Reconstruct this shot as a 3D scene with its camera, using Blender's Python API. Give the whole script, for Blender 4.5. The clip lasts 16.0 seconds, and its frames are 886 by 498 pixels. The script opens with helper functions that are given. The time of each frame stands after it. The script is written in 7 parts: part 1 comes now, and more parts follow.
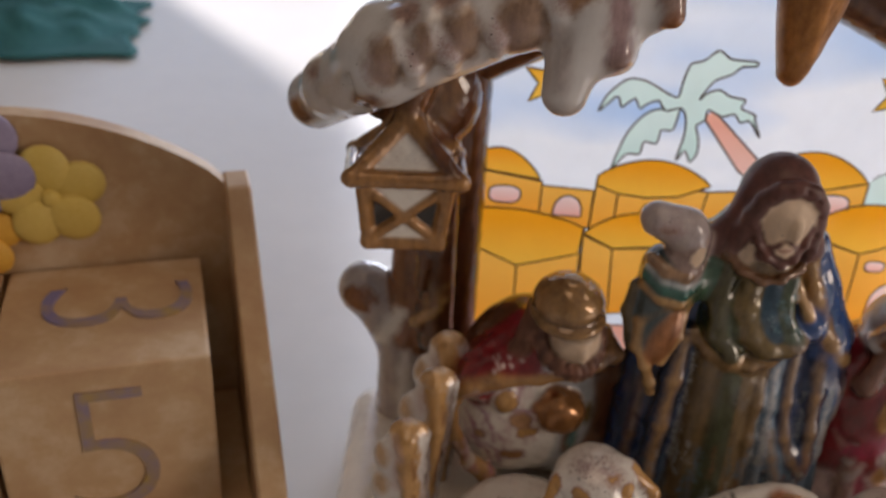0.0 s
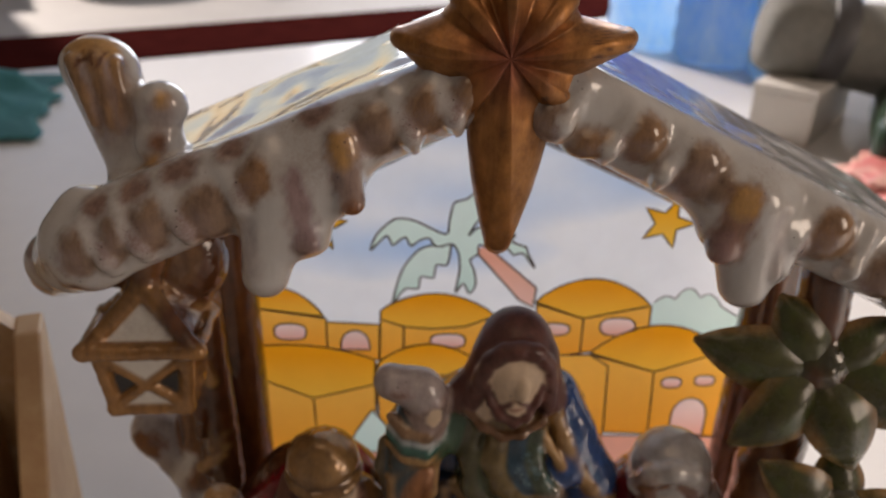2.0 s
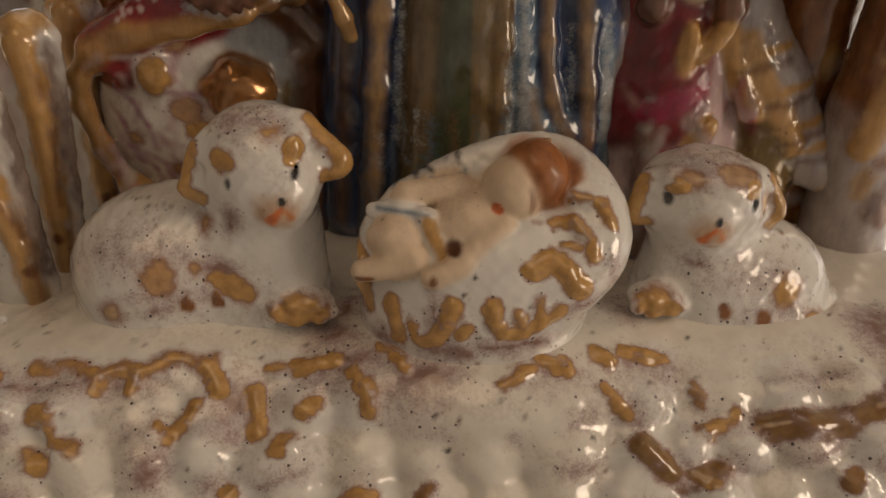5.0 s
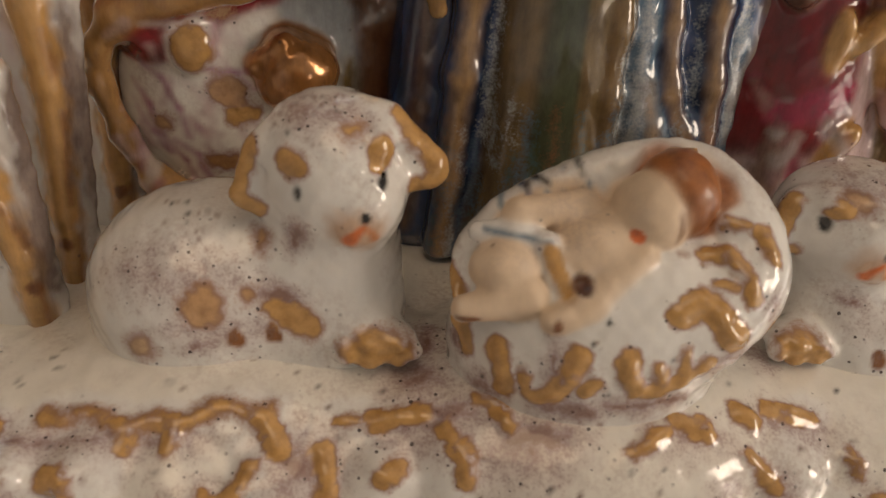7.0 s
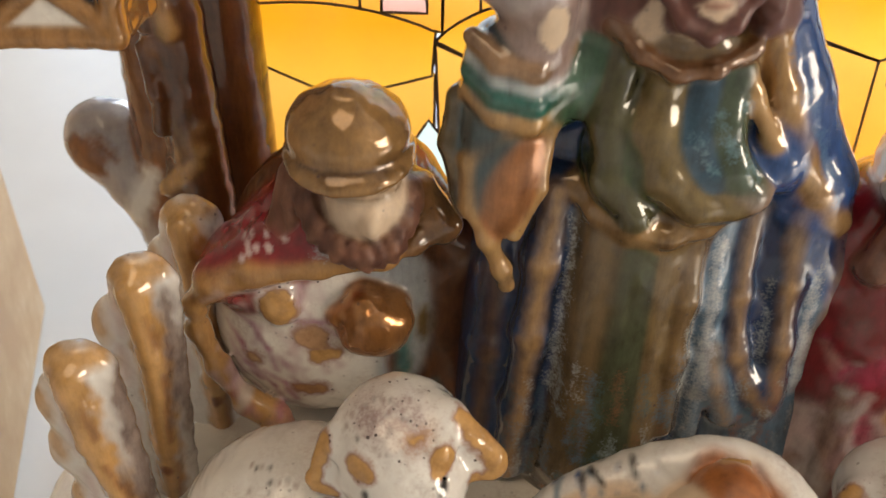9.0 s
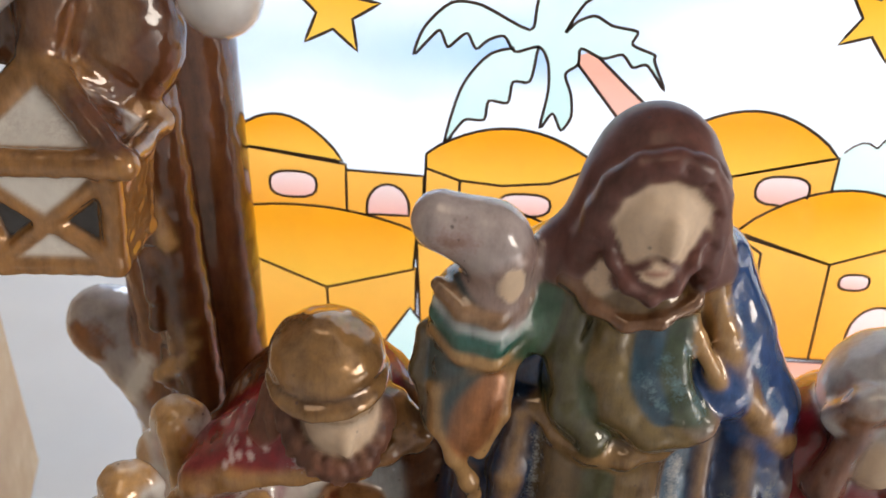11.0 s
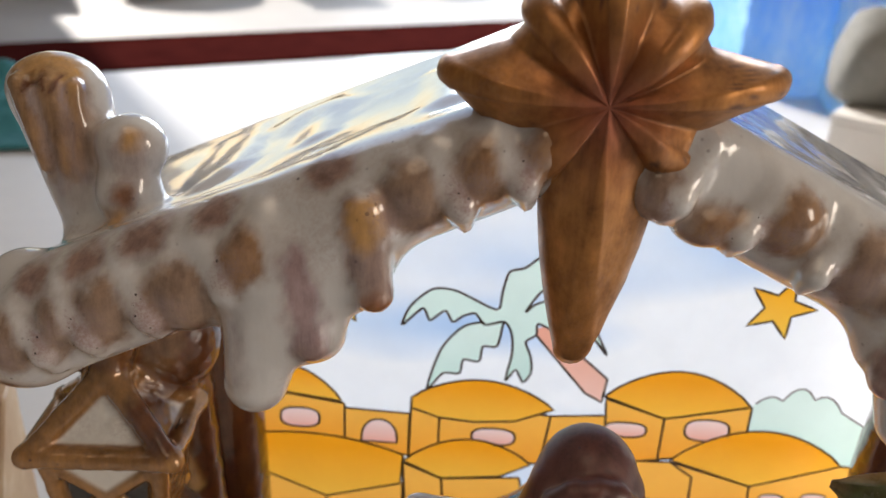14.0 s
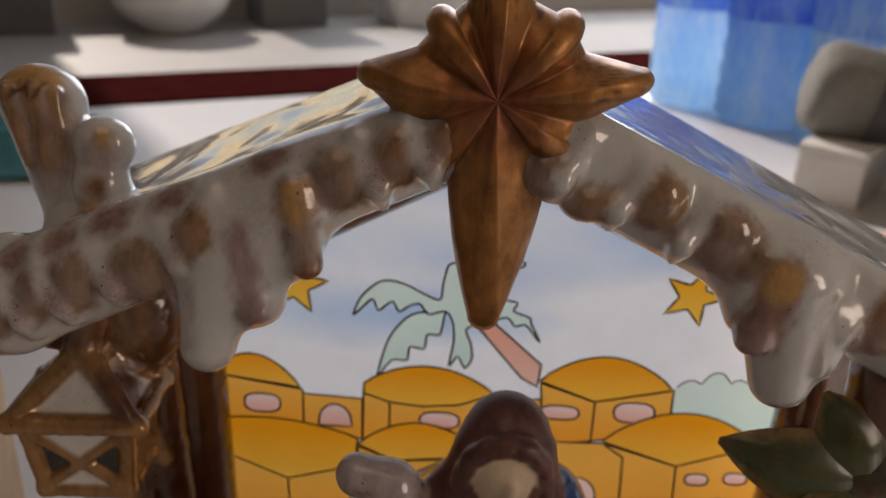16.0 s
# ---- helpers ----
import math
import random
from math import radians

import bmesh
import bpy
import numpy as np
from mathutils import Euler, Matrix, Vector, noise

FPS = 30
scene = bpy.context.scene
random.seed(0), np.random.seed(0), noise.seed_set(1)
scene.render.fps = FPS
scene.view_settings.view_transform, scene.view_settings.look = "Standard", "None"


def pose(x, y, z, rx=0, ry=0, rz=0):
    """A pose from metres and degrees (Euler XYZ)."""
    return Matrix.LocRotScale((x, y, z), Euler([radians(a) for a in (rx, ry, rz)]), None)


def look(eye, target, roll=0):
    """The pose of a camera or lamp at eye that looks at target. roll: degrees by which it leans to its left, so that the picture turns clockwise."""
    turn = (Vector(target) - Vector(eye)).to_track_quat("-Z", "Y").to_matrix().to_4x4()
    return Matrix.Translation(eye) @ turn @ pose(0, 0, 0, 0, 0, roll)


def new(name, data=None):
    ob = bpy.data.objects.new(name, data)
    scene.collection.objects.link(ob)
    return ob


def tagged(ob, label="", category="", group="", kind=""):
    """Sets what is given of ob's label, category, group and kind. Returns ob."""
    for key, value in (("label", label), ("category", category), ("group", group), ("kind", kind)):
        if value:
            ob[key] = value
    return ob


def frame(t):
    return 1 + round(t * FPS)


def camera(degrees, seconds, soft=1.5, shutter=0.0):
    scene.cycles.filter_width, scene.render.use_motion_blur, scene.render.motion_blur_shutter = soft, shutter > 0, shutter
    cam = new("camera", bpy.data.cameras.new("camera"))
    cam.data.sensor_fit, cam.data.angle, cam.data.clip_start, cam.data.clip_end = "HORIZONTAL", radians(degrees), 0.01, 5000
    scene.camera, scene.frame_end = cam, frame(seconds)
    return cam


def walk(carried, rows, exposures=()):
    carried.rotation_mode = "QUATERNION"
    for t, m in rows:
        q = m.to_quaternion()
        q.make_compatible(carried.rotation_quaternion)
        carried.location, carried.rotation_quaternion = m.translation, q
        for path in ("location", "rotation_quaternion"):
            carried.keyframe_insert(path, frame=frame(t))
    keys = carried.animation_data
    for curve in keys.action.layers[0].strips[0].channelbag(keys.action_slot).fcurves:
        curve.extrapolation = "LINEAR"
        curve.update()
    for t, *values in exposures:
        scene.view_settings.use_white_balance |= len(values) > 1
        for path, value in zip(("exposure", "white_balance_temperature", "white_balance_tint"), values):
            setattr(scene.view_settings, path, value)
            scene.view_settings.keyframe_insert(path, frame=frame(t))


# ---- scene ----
cam = camera(55.9, 16.0)

PATH = [
    (0, (-0.00206, 0.00017, 0.16702), (0.00048, 0.17646, 0.07258), 4.04),
    (0.5, (0.01645, 0.00407, 0.17884), (0.02123, 0.18046, 0.08471), 3.22),
    (1, (0.02846, 0.00835, 0.18652), (0.03322, 0.18563, 0.09406), 2.59),
    (1.5, (0.03518, 0.01183, 0.19406), (0.03949, 0.18986, 0.10302), 2.13),
    (2, (0.04645, 0.01372, 0.19302), (0.05219, 0.19278, 0.10411), 1.79),
    (2.5, (0.06131, 0.01015, 0.18852), (0.06647, 0.18960, 0.10038), 0.94),
    (3, (0.06716, 0.00313, 0.18026), (0.07386, 0.18239, 0.09181), 0.42),
    (3.2, (0.06284, 0.00059, 0.16592), (0.07120, 0.18154, 0.08114), 0.09),
    (3.5, (0.06301, 0.00373, 0.15673), (0.06947, 0.18335, 0.06901), -0.28),
    (4, (0.05344, 0.01169, 0.11930), (0.06541, 0.18789, 0.02545), 0.59),
    (4.2, (0.05265, 0.01358, 0.11155), (0.06525, 0.18747, 0.01354), 0.79),
    (6.3, (0.04529, 0.03602, 0.08554), (0.06246, 0.20554, -0.01919), 3.24),
    (6.5, (0.04137, 0.03822, 0.08542), (0.05988, 0.20742, -0.01959), 3.63),
    (7, (0.03723, 0.04527, 0.08828), (0.05841, 0.21134, -0.02113), 4.64),
    (7.5, (0.04596, 0.04999, 0.09054), (0.05721, 0.21618, -0.02016), 3.01),
    (8, (0.04467, 0.05539, 0.09983), (0.05234, 0.21819, -0.01609), 2.66),
    (8.5, (0.03731, 0.05792, 0.10791), (0.04652, 0.22387, -0.00333), 3.61),
    (8.7, (0.03849, 0.05908, 0.11410), (0.03889, 0.22316, -0.00027), 1.61),
    (10.8, (0.04726, 0.06434, 0.13798), (0.03619, 0.23731, 0.03819), 1.02),
    (11, (0.04433, 0.06258, 0.14065), (0.03919, 0.23791, 0.04458), 2.00),
    (11.5, (0.04628, 0.06212, 0.15009), (0.04026, 0.23702, 0.05327), 1.61),
    (12, (0.04602, 0.05972, 0.15509), (0.04133, 0.23613, 0.06097), 2.05),
    (12.5, (0.04929, 0.05693, 0.16408), (0.04461, 0.23485, 0.07287), 2.28),
    (13, (0.04933, 0.05114, 0.17408), (0.04489, 0.23060, 0.08590), 2.49),
    (13.5, (0.04579, 0.04986, 0.17933), (0.04226, 0.23067, 0.09392), 2.92),
    (14, (0.04492, 0.05418, 0.18639), (0.04112, 0.23446, 0.09987), 2.83),
    (14.5, (0.04685, 0.04805, 0.19162), (0.04386, 0.22964, 0.10788), 3.20),
    (15, (0.05646, 0.03687, 0.19421), (0.05292, 0.21989, 0.11364), 2.77),
    (15.5, (0.05132, 0.03632, 0.20149), (0.04814, 0.21913, 0.12042), 2.87),
    (16, (0.05634, 0.03582, 0.18628), (0.05241, 0.21988, 0.10814), 2.63),
]
EXPOSURES = [
    (0, 0.55, 6600, 19), (1, 0.3, 6800, 19), (2, 0.10, 7000, 20), (3, -0.04, 7200, 19), (3.5, 0.05, 7500, 19), (4.2, 0.32, 7500, 18),
    (6.3, 0.98, 6900, 11), (7.0, 1.10, 6800, 13), (8.0, 1.26, 6800, 13), (8.7, 1.6, 6700, 9), (10.8, 1.45, 6150, 11), (12, 0.92, 6500, 12),
    (13, 0.82, 6500, 12), (14, 0.82, 6500, 13), (14.5, 0.82, 6600, 14), (15.3, 0.3, 6800, 17), (16, -0.15, 7000, 19)]
walk(cam, [(t, look(eye, target, roll)) for t, eye, target, roll in PATH], EXPOSURES)
cam.data.dof.use_dof = True
cam.data.dof.focus_distance = 0.110
cam.data.dof.aperture_fstop = 28.0

from mathutils import geometry

# ---- light: daylight through the window behind, an added warm fill lamp over the table ----
SUN_DIR = Vector((-0.69, 1.0, 0.80)).normalized()
world = bpy.data.worlds.new("daylight")
scene.world = world
world.use_nodes = True
wn = world.node_tree
sky = wn.nodes.new("ShaderNodeTexSky")
sky.sky_type = "NISHITA"
sky.sun_disc = False
sky.dust_density = 0.3
sky.sun_elevation = math.asin(SUN_DIR.z)
sky.sun_rotation = math.atan2(SUN_DIR.x, SUN_DIR.y)
wn.links.new(sky.outputs[0], wn.nodes["Background"].inputs[0])
wn.nodes["Background"].inputs[1].default_value = 0.07
sun = bpy.data.lights.new("sun", "SUN")
sun.energy, sun.angle, sun.color = 4.0, radians(2.2), (1.0, 0.95, 0.87)
sun_ob = new("sun", sun)
sun_ob.matrix_world = SUN_DIR.to_track_quat("Z", "Y").to_matrix().to_4x4()

# the room stands askew to the ornament: u runs along the window wall, v towards the window
ROOM = Matrix.Translation((0.067, 0.933, 0)) @ Matrix.Rotation(radians(27.8), 4, "Z")


def room(u, v, z=0.0):
    return ROOM @ Vector((u, v, z))


opening = bpy.data.lights.new("window_sky", "AREA")
opening.shape, opening.size, opening.size_y = "RECTANGLE", 1.4, 1.2
opening.energy, opening.color = 20.0, (0.80, 0.90, 1.0)
opening_ob = new("window_sky", opening)
garden = bpy.data.lights.new("garden_window_light", "AREA")
garden.shape, garden.size, garden.size_y = "RECTANGLE", 0.80, 1.05
garden.energy, garden.color = 13.0, (1.0, 0.84, 0.66)
garden_ob = new("garden_window_light", garden)
garden_ob.matrix_world = look(room(1.05, -2.595, 0.75), room(1.05, -1.0, 0.70))
opening_ob.matrix_world = look(room(0.80, 0.56, 0.68), room(0.80, -0.5, 0.5))


# ---- materials ----
def nodes_of(name):
    m = bpy.data.materials.new(name)
    m.use_nodes = True
    nt = m.node_tree
    return m, nt, nt.nodes["Principled BSDF"]


def noise_node(nt, scale, detail=4.0, rough=0.55, coord="Object"):
    tc = nt.nodes.new("ShaderNodeTexCoord")
    n = nt.nodes.new("ShaderNodeTexNoise")
    n.inputs["Scale"].default_value = scale
    n.inputs["Detail"].default_value = detail
    n.inputs["Roughness"].default_value = rough
    nt.links.new(tc.outputs[coord], n.inputs["Vector"])
    return n


def ramp_node(nt, src, stops):
    r = nt.nodes.new("ShaderNodeValToRGB")
    el = r.color_ramp.elements
    while len(el) < len(stops):
        el.new(0.5)
    for e, (p, c) in zip(el, stops):
        e.position = p
        e.color = (*c, 1) if len(c) == 3 else c
    nt.links.new(src, r.inputs[0])
    return r


def mix_node(nt, fac, a, b, mode="MIX"):
    m = nt.nodes.new("ShaderNodeMix")
    m.data_type, m.blend_type = "RGBA", mode
    for sock, v in ((m.inputs[0], fac), (m.inputs[6], a), (m.inputs[7], b)):
        if isinstance(v, (int, float)):
            sock.default_value = v
        elif isinstance(v, tuple):
            sock.default_value = (*v, 1)
        else:
            nt.links.new(v, sock)
    return m.outputs[2]


def bump_node(nt, src, strength, dist):
    b = nt.nodes.new("ShaderNodeBump")
    b.inputs["Strength"].default_value = strength
    b.inputs["Distance"].default_value = dist
    nt.links.new(src, b.inputs["Height"])
    return b.outputs[0]


def plain(name, a, b, scale=60.0, rough=0.5, metal=0.0, bump=0.1, dist=0.0005, spread=0.25):
    """A surface of two near colours mixed by noise at two scales, with a little relief."""
    m, nt, p = nodes_of(name)
    n1, n2 = noise_node(nt, scale), noise_node(nt, scale * 9, 3)
    f = mix_node(nt, 0.35, n1.outputs[0], n2.outputs[0])
    r = ramp_node(nt, f, [(0.5 - spread, a), (0.5 + spread, b)])
    nt.links.new(r.outputs[0], p.inputs["Base Color"])
    p.inputs["Roughness"].default_value = rough
    p.inputs["Metallic"].default_value = metal
    if bump:
        nt.links.new(bump_node(nt, n2.outputs[0], bump, dist), p.inputs["Normal"])
    return m


def glaze_material(name="ceramic_glaze", rough=0.16, speck=1.0, coat=0.8):
    """Fired glaze: the painted colour comes from the attribute, its alpha tells lustre gold."""
    m, nt, p = nodes_of(name)
    at = nt.nodes.new("ShaderNodeAttribute")
    at.attribute_name = "glaze"
    n1 = noise_node(nt, 260, 5, 0.65)
    n2 = noise_node(nt, 1500, 3, 0.6)
    n3 = noise_node(nt, 90, 4, 0.6)
    run = noise_node(nt, 420, 5, 0.7)
    fall = nt.nodes.new("ShaderNodeMapping")
    fall.inputs["Scale"].default_value = (1.0, 1.0, 0.22)
    nt.links.new(run.inputs["Vector"].links[0].from_socket, fall.inputs[0])
    nt.links.new(fall.outputs[0], run.inputs["Vector"])
    shade = ramp_node(nt, mix_node(nt, 0.6, n1.outputs[0], run.outputs[0]), [(0.33, (0.42, 0.38, 0.38)), (0.50, (1, 1, 1)), (0.66, (1.5, 1.5, 1.45))])
    pale = nt.nodes.new("ShaderNodeSeparateColor")
    nt.links.new(at.outputs["Color"], pale.inputs[0])
    # dark glazes run and cloud, the white lies smooth
    much = nt.nodes.new("ShaderNodeMapRange")
    much.inputs[1].default_value, much.inputs[2].default_value = 0.15, 0.60
    much.inputs[3].default_value, much.inputs[4].default_value = 0.85, 0.10
    nt.links.new(pale.outputs["Green"], much.inputs[0])
    c = mix_node(nt, much.outputs[0], at.outputs["Color"], shade.outputs[0], "MULTIPLY")
    # thin mauve breaks in the glaze
    thin = ramp_node(nt, n3.outputs[0], [(0.48, (0, 0, 0)), (0.70, (1, 1, 1))])
    grain = ramp_node(nt, n2.outputs[0], [(0.42, (0, 0, 0)), (0.62, (1, 1, 1))])
    f1 = mix_node(nt, 1.0, thin.outputs[0], grain.outputs[0], "MULTIPLY")
    f2 = mix_node(nt, 0.55, (0.0, 0.0, 0.0), mix_node(nt, 1.0, f1, pale.outputs["Green"], "MULTIPLY"))
    c = mix_node(nt, f2, c, (0.40, 0.29, 0.26))
    vo = nt.nodes.new("ShaderNodeTexVoronoi")
    vo.inputs["Scale"].default_value = 420
    tc = nt.nodes.new("ShaderNodeTexCoord")
    nt.links.new(tc.outputs["Object"], vo.inputs["Vector"])
    dots = ramp_node(nt, vo.outputs["Distance"], [(0.05, (speck, speck, speck)), (0.13, (0, 0, 0))])
    f3 = mix_node(nt, 1.0, dots.outputs[0], thin.outputs[0], "MULTIPLY")
    c = mix_node(nt, f3, c, (0.06, 0.04, 0.05))
    # where the white lies thin it first breaks into mauve speckles, then lets the body colour through
    un = nt.nodes.new("ShaderNodeAttribute")
    un.attribute_name = "under"
    fine, mid = noise_node(nt, 2600, 2, 0.6), noise_node(nt, 620, 4, 0.6)

    def sums(op, a, b):
        m_ = nt.nodes.new("ShaderNodeMath")
        m_.operation = op
        for sock, v in zip(m_.inputs, (a, b)):
            if isinstance(v, float):
                sock.default_value = v
            else:
                nt.links.new(v, sock)
        return m_.outputs[0]

    wear = sums("ADD", sums("MULTIPLY", fine.outputs[0], 0.60), sums("MULTIPLY", mid.outputs[0], 0.50))
    wear = sums("ADD", un.outputs["Alpha"], sums("SUBTRACT", wear, 0.55))
    soft = sums("ADD", un.outputs["Alpha"], sums("MULTIPLY", sums("SUBTRACT", mid.outputs[0], 0.5), 0.30))
    light = nt.nodes.new("ShaderNodeMapRange")
    light.inputs[1].default_value, light.inputs[2].default_value = 0.12, 0.45
    nt.links.new(pale.outputs["Green"], light.inputs[0])
    melt = ramp_node(nt, wear, [(0.22, (0, 0, 0)), (0.62, (0.85, 0.85, 0.85))])
    c = mix_node(nt, melt.outputs[0], c, un.outputs["Color"])
    veil = ramp_node(nt, soft, [(0.14, (0, 0, 0)), (0.44, (0.72, 0.72, 0.72))])
    c = mix_node(nt, mix_node(nt, 1.0, veil.outputs[0], light.outputs[0], "MULTIPLY"), c, (0.44, 0.32, 0.315))
    broke = ramp_node(nt, wear, [(0.30, (0, 0, 0)), (0.56, (0.62, 0.62, 0.62))])
    c = mix_node(nt, mix_node(nt, 1.0, broke.outputs[0], light.outputs[0], "MULTIPLY"), c, mix_node(nt, 0.35, (0.36, 0.25, 0.25), un.outputs["Color"]))
    # small dark iron spots in the thin places
    iron = nt.nodes.new("ShaderNodeTexVoronoi")
    iron.inputs["Scale"].default_value = 1050
    nt.links.new(tc.outputs["Object"], iron.inputs["Vector"])
    one = nt.nodes.new("ShaderNodeSeparateColor")
    nt.links.new(iron.outputs["Color"], one.inputs[0])
    size = sums("MULTIPLY", sums("POWER", one.outputs["Red"], 2.0), 0.27)
    spot = sums("GREATER_THAN", sums("SUBTRACT", size, iron.outputs["Distance"]), 0.0)
    gate = ramp_node(nt, sums("ADD", soft, sums("MULTIPLY", one.outputs["Green"], 0.22)), [(0.22, (0, 0, 0)), (0.34, (0.9, 0.9, 0.9))])
    c = mix_node(nt, mix_node(nt, 1.0, mix_node(nt, 1.0, gate.outputs[0], light.outputs[0], "MULTIPLY"), spot, "MULTIPLY"), c, (0.05, 0.032, 0.034))
    # a rust line where the white ends, then the bare body
    rim = ramp_node(nt, soft, [(0.40, (0, 0, 0)), (0.50, (0.75, 0.75, 0.75))])
    c = mix_node(nt, mix_node(nt, 1.0, rim.outputs[0], light.outputs[0], "MULTIPLY"), c, mix_node(nt, 0.6, un.outputs["Color"], (0.20, 0.085, 0.05)))
    bare = mix_node(nt, 1.0, ramp_node(nt, soft, [(0.49, (0, 0, 0)), (0.62, (1, 1, 1))]).outputs[0], light.outputs[0], "MULTIPLY")
    tone = ramp_node(nt, mid.outputs[0], [(0.35, (0.80, 0.76, 0.72)), (0.6, (1.10, 1.1, 1.05))])
    c = mix_node(nt, bare, c, mix_node(nt, 1.0, un.outputs["Color"], tone.outputs[0], "MULTIPLY"))
    nt.links.new(c, p.inputs["Base Color"])
    nt.links.new(at.outputs["Alpha"], p.inputs["Metallic"])
    rr = ramp_node(nt, n1.outputs[0], [(0.3, (rough * 1.5,) * 3), (0.7, (rough * 0.7,) * 3)])
    # bare bisque (lustre below nought) is matt
    matt = nt.nodes.new("ShaderNodeMapRange")
    matt.inputs[1].default_value, matt.inputs[2].default_value = 0.0, -0.5
    matt.inputs[3].default_value, matt.inputs[4].default_value = 0.0, 1.0
    nt.links.new(at.outputs["Alpha"], matt.inputs[0])
    nt.links.new(mix_node(nt, matt.outputs[0], rr.outputs[0], (0.52, 0.52, 0.52)), p.inputs["Roughness"])
    nt.links.new(mix_node(nt, matt.outputs[0], (coat, coat, coat), (0.0, 0.0, 0.0)), p.inputs["Coat Weight"])
    p.inputs["Coat Roughness"].default_value = 0.04
    nt.links.new(bump_node(nt, n1.outputs[0], 0.07, 0.0008), p.inputs["Normal"])
    return m


def emitter(name, col, strength):
    m = bpy.data.materials.new(name)
    m.use_nodes = True
    nt = m.node_tree
    nt.nodes.remove(nt.nodes["Principled BSDF"])
    e = nt.nodes.new("ShaderNodeEmission")
    e.inputs[0].default_value = (*col, 1)
    e.inputs[1].default_value = strength
    nt.links.new(e.outputs[0], nt.nodes["Material Output"].inputs[0])
    return m


M_GLAZE = glaze_material()
M_LEAF = glaze_material("leaf_glaze", 0.24, 0.3, 0.2)
M_LUSTRE = glaze_material("copper_lustre", 0.40, 0.6, 0.15)
M_TABLE = plain("white_laminate", (0.63, 0.63, 0.63), (0.71, 0.71, 0.70), 8, 0.27, bump=0.02)
M_RIM = plain("dark_red_wood", (0.026, 0.005, 0.005), (0.055, 0.011, 0.009), 30, 0.6, bump=0.1)
M_WALL = plain("wall_paint", (0.44, 0.41, 0.37), (0.52, 0.49, 0.45), 3, 0.8)
M_FLOOR = plain("floor_tiles", (0.30, 0.26, 0.22), (0.40, 0.35, 0.30), 5, 0.5)
M_FRAME = plain("white_window_paint", (0.74, 0.74, 0.72), (0.82, 0.82, 0.80), 20, 0.45)
M_SILL = plain("pale_sill", (0.288, 0.272, 0.256), (0.352, 0.336, 0.312), 15, 0.6)
M_TEAL = plain("teal_cloth", (0.015, 0.10, 0.11), (0.03, 0.17, 0.18), 300, 0.9, bump=0.5)
M_GREY = plain("grey_cloth", (0.15, 0.15, 0.135), (0.24, 0.235, 0.215), 200, 0.85, bump=0.4)
M_DARK = plain("dark_grey_box", (0.06, 0.06, 0.06), (0.10, 0.10, 0.11), 40, 0.5)
M_CARTON = plain("white_carton", (0.70, 0.68, 0.64), (0.80, 0.78, 0.74), 40, 0.5)
M_GREEN = plain("dark_green_bottle", (0.01, 0.03, 0.02), (0.03, 0.06, 0.03), 40, 0.25)
M_PINK = plain("pink_red_wrapper", (0.55, 0.10, 0.10), (0.72, 0.45, 0.38), 60, 0.4, spread=0.1)


def parchment():
    m, nt, p = nodes_of("mottled_paper_wood")
    n1, n2, n3 = noise_node(nt, 55, 6, 0.65), noise_node(nt, 700, 3), noise_node(nt, 18, 4)
    r = ramp_node(nt, n1.outputs[0], [(0.38, (0.44, 0.26, 0.13)), (0.52, (0.52, 0.34, 0.18)), (0.68, (0.68, 0.54, 0.37))])
    c = mix_node(nt, 0.25, r.outputs[0], ramp_node(nt, n3.outputs[0], [(0.3, (0.40, 0.25, 0.13)), (0.7, (0.66, 0.50, 0.32))]).outputs[0])
    nt.links.new(c, p.inputs["Base Color"])
    p.inputs["Roughness"].default_value = 0.55
    nt.links.new(bump_node(nt, n2.outputs[0], 0.15, 0.0003), p.inputs["Normal"])
    return m


M_PARCH = parchment()
M_DIGIT = plain("lilac_and_ochre_paint", (0.20, 0.18, 0.36), (0.42, 0.28, 0.04), 22, 0.45, spread=0.10)
M_LILAC = plain("lilac_petal", (0.20, 0.17, 0.30), (0.36, 0.32, 0.46), 90, 0.6, bump=0.3)
M_YELLOW = plain("yellow_petal", (0.58, 0.40, 0.07), (0.70, 0.54, 0.16), 90, 0.6, bump=0.3)
M_ORANGE = plain("orange_petal", (0.62, 0.30, 0.03), (0.72, 0.42, 0.06), 90, 0.6, bump=0.3)

M_RIM.node_tree.nodes["Principled BSDF"].inputs["Specular IOR Level"].default_value = 0.0
M_TABLE.node_tree.nodes["Principled BSDF"].inputs["Specular IOR Level"].default_value = 0.45

# glaze colours: red, green, blue, lustre
WHITE = (0.78, 0.765, 0.735, 0.0)
CREAM = (0.80, 0.765, 0.70, 0.0)
SNOW = (0.60, 0.595, 0.59, 0.0)
OCHRE = (0.52, 0.295, 0.105, 0.04)
BROWN = (0.12, 0.042, 0.015, 0.0)
RUST = (0.22, 0.08, 0.025, 0.1)
MAUVE = (0.27, 0.17, 0.14, 0.0)
GREYW = (0.42, 0.37, 0.36, 0.0)
PINKW = (0.58, 0.44, 0.44, 0.0)
RED = (0.17, 0.010, 0.016, 0.0)
BLUE = (0.024, 0.075, 0.22, 0.0)
STEEL = (0.16, 0.24, 0.32, 0.0)
OLIVE = (0.18, 0.115, 0.038, 0.2)
SKIN = (0.70, 0.55, 0.40, -0.5)
CHESTNUT = (0.34, 0.12, 0.035, -0.3)
BLACK = (0.01, 0.008, 0.008, 0.0)
BLUSH = (0.66, 0.16, 0.05, 0.0)


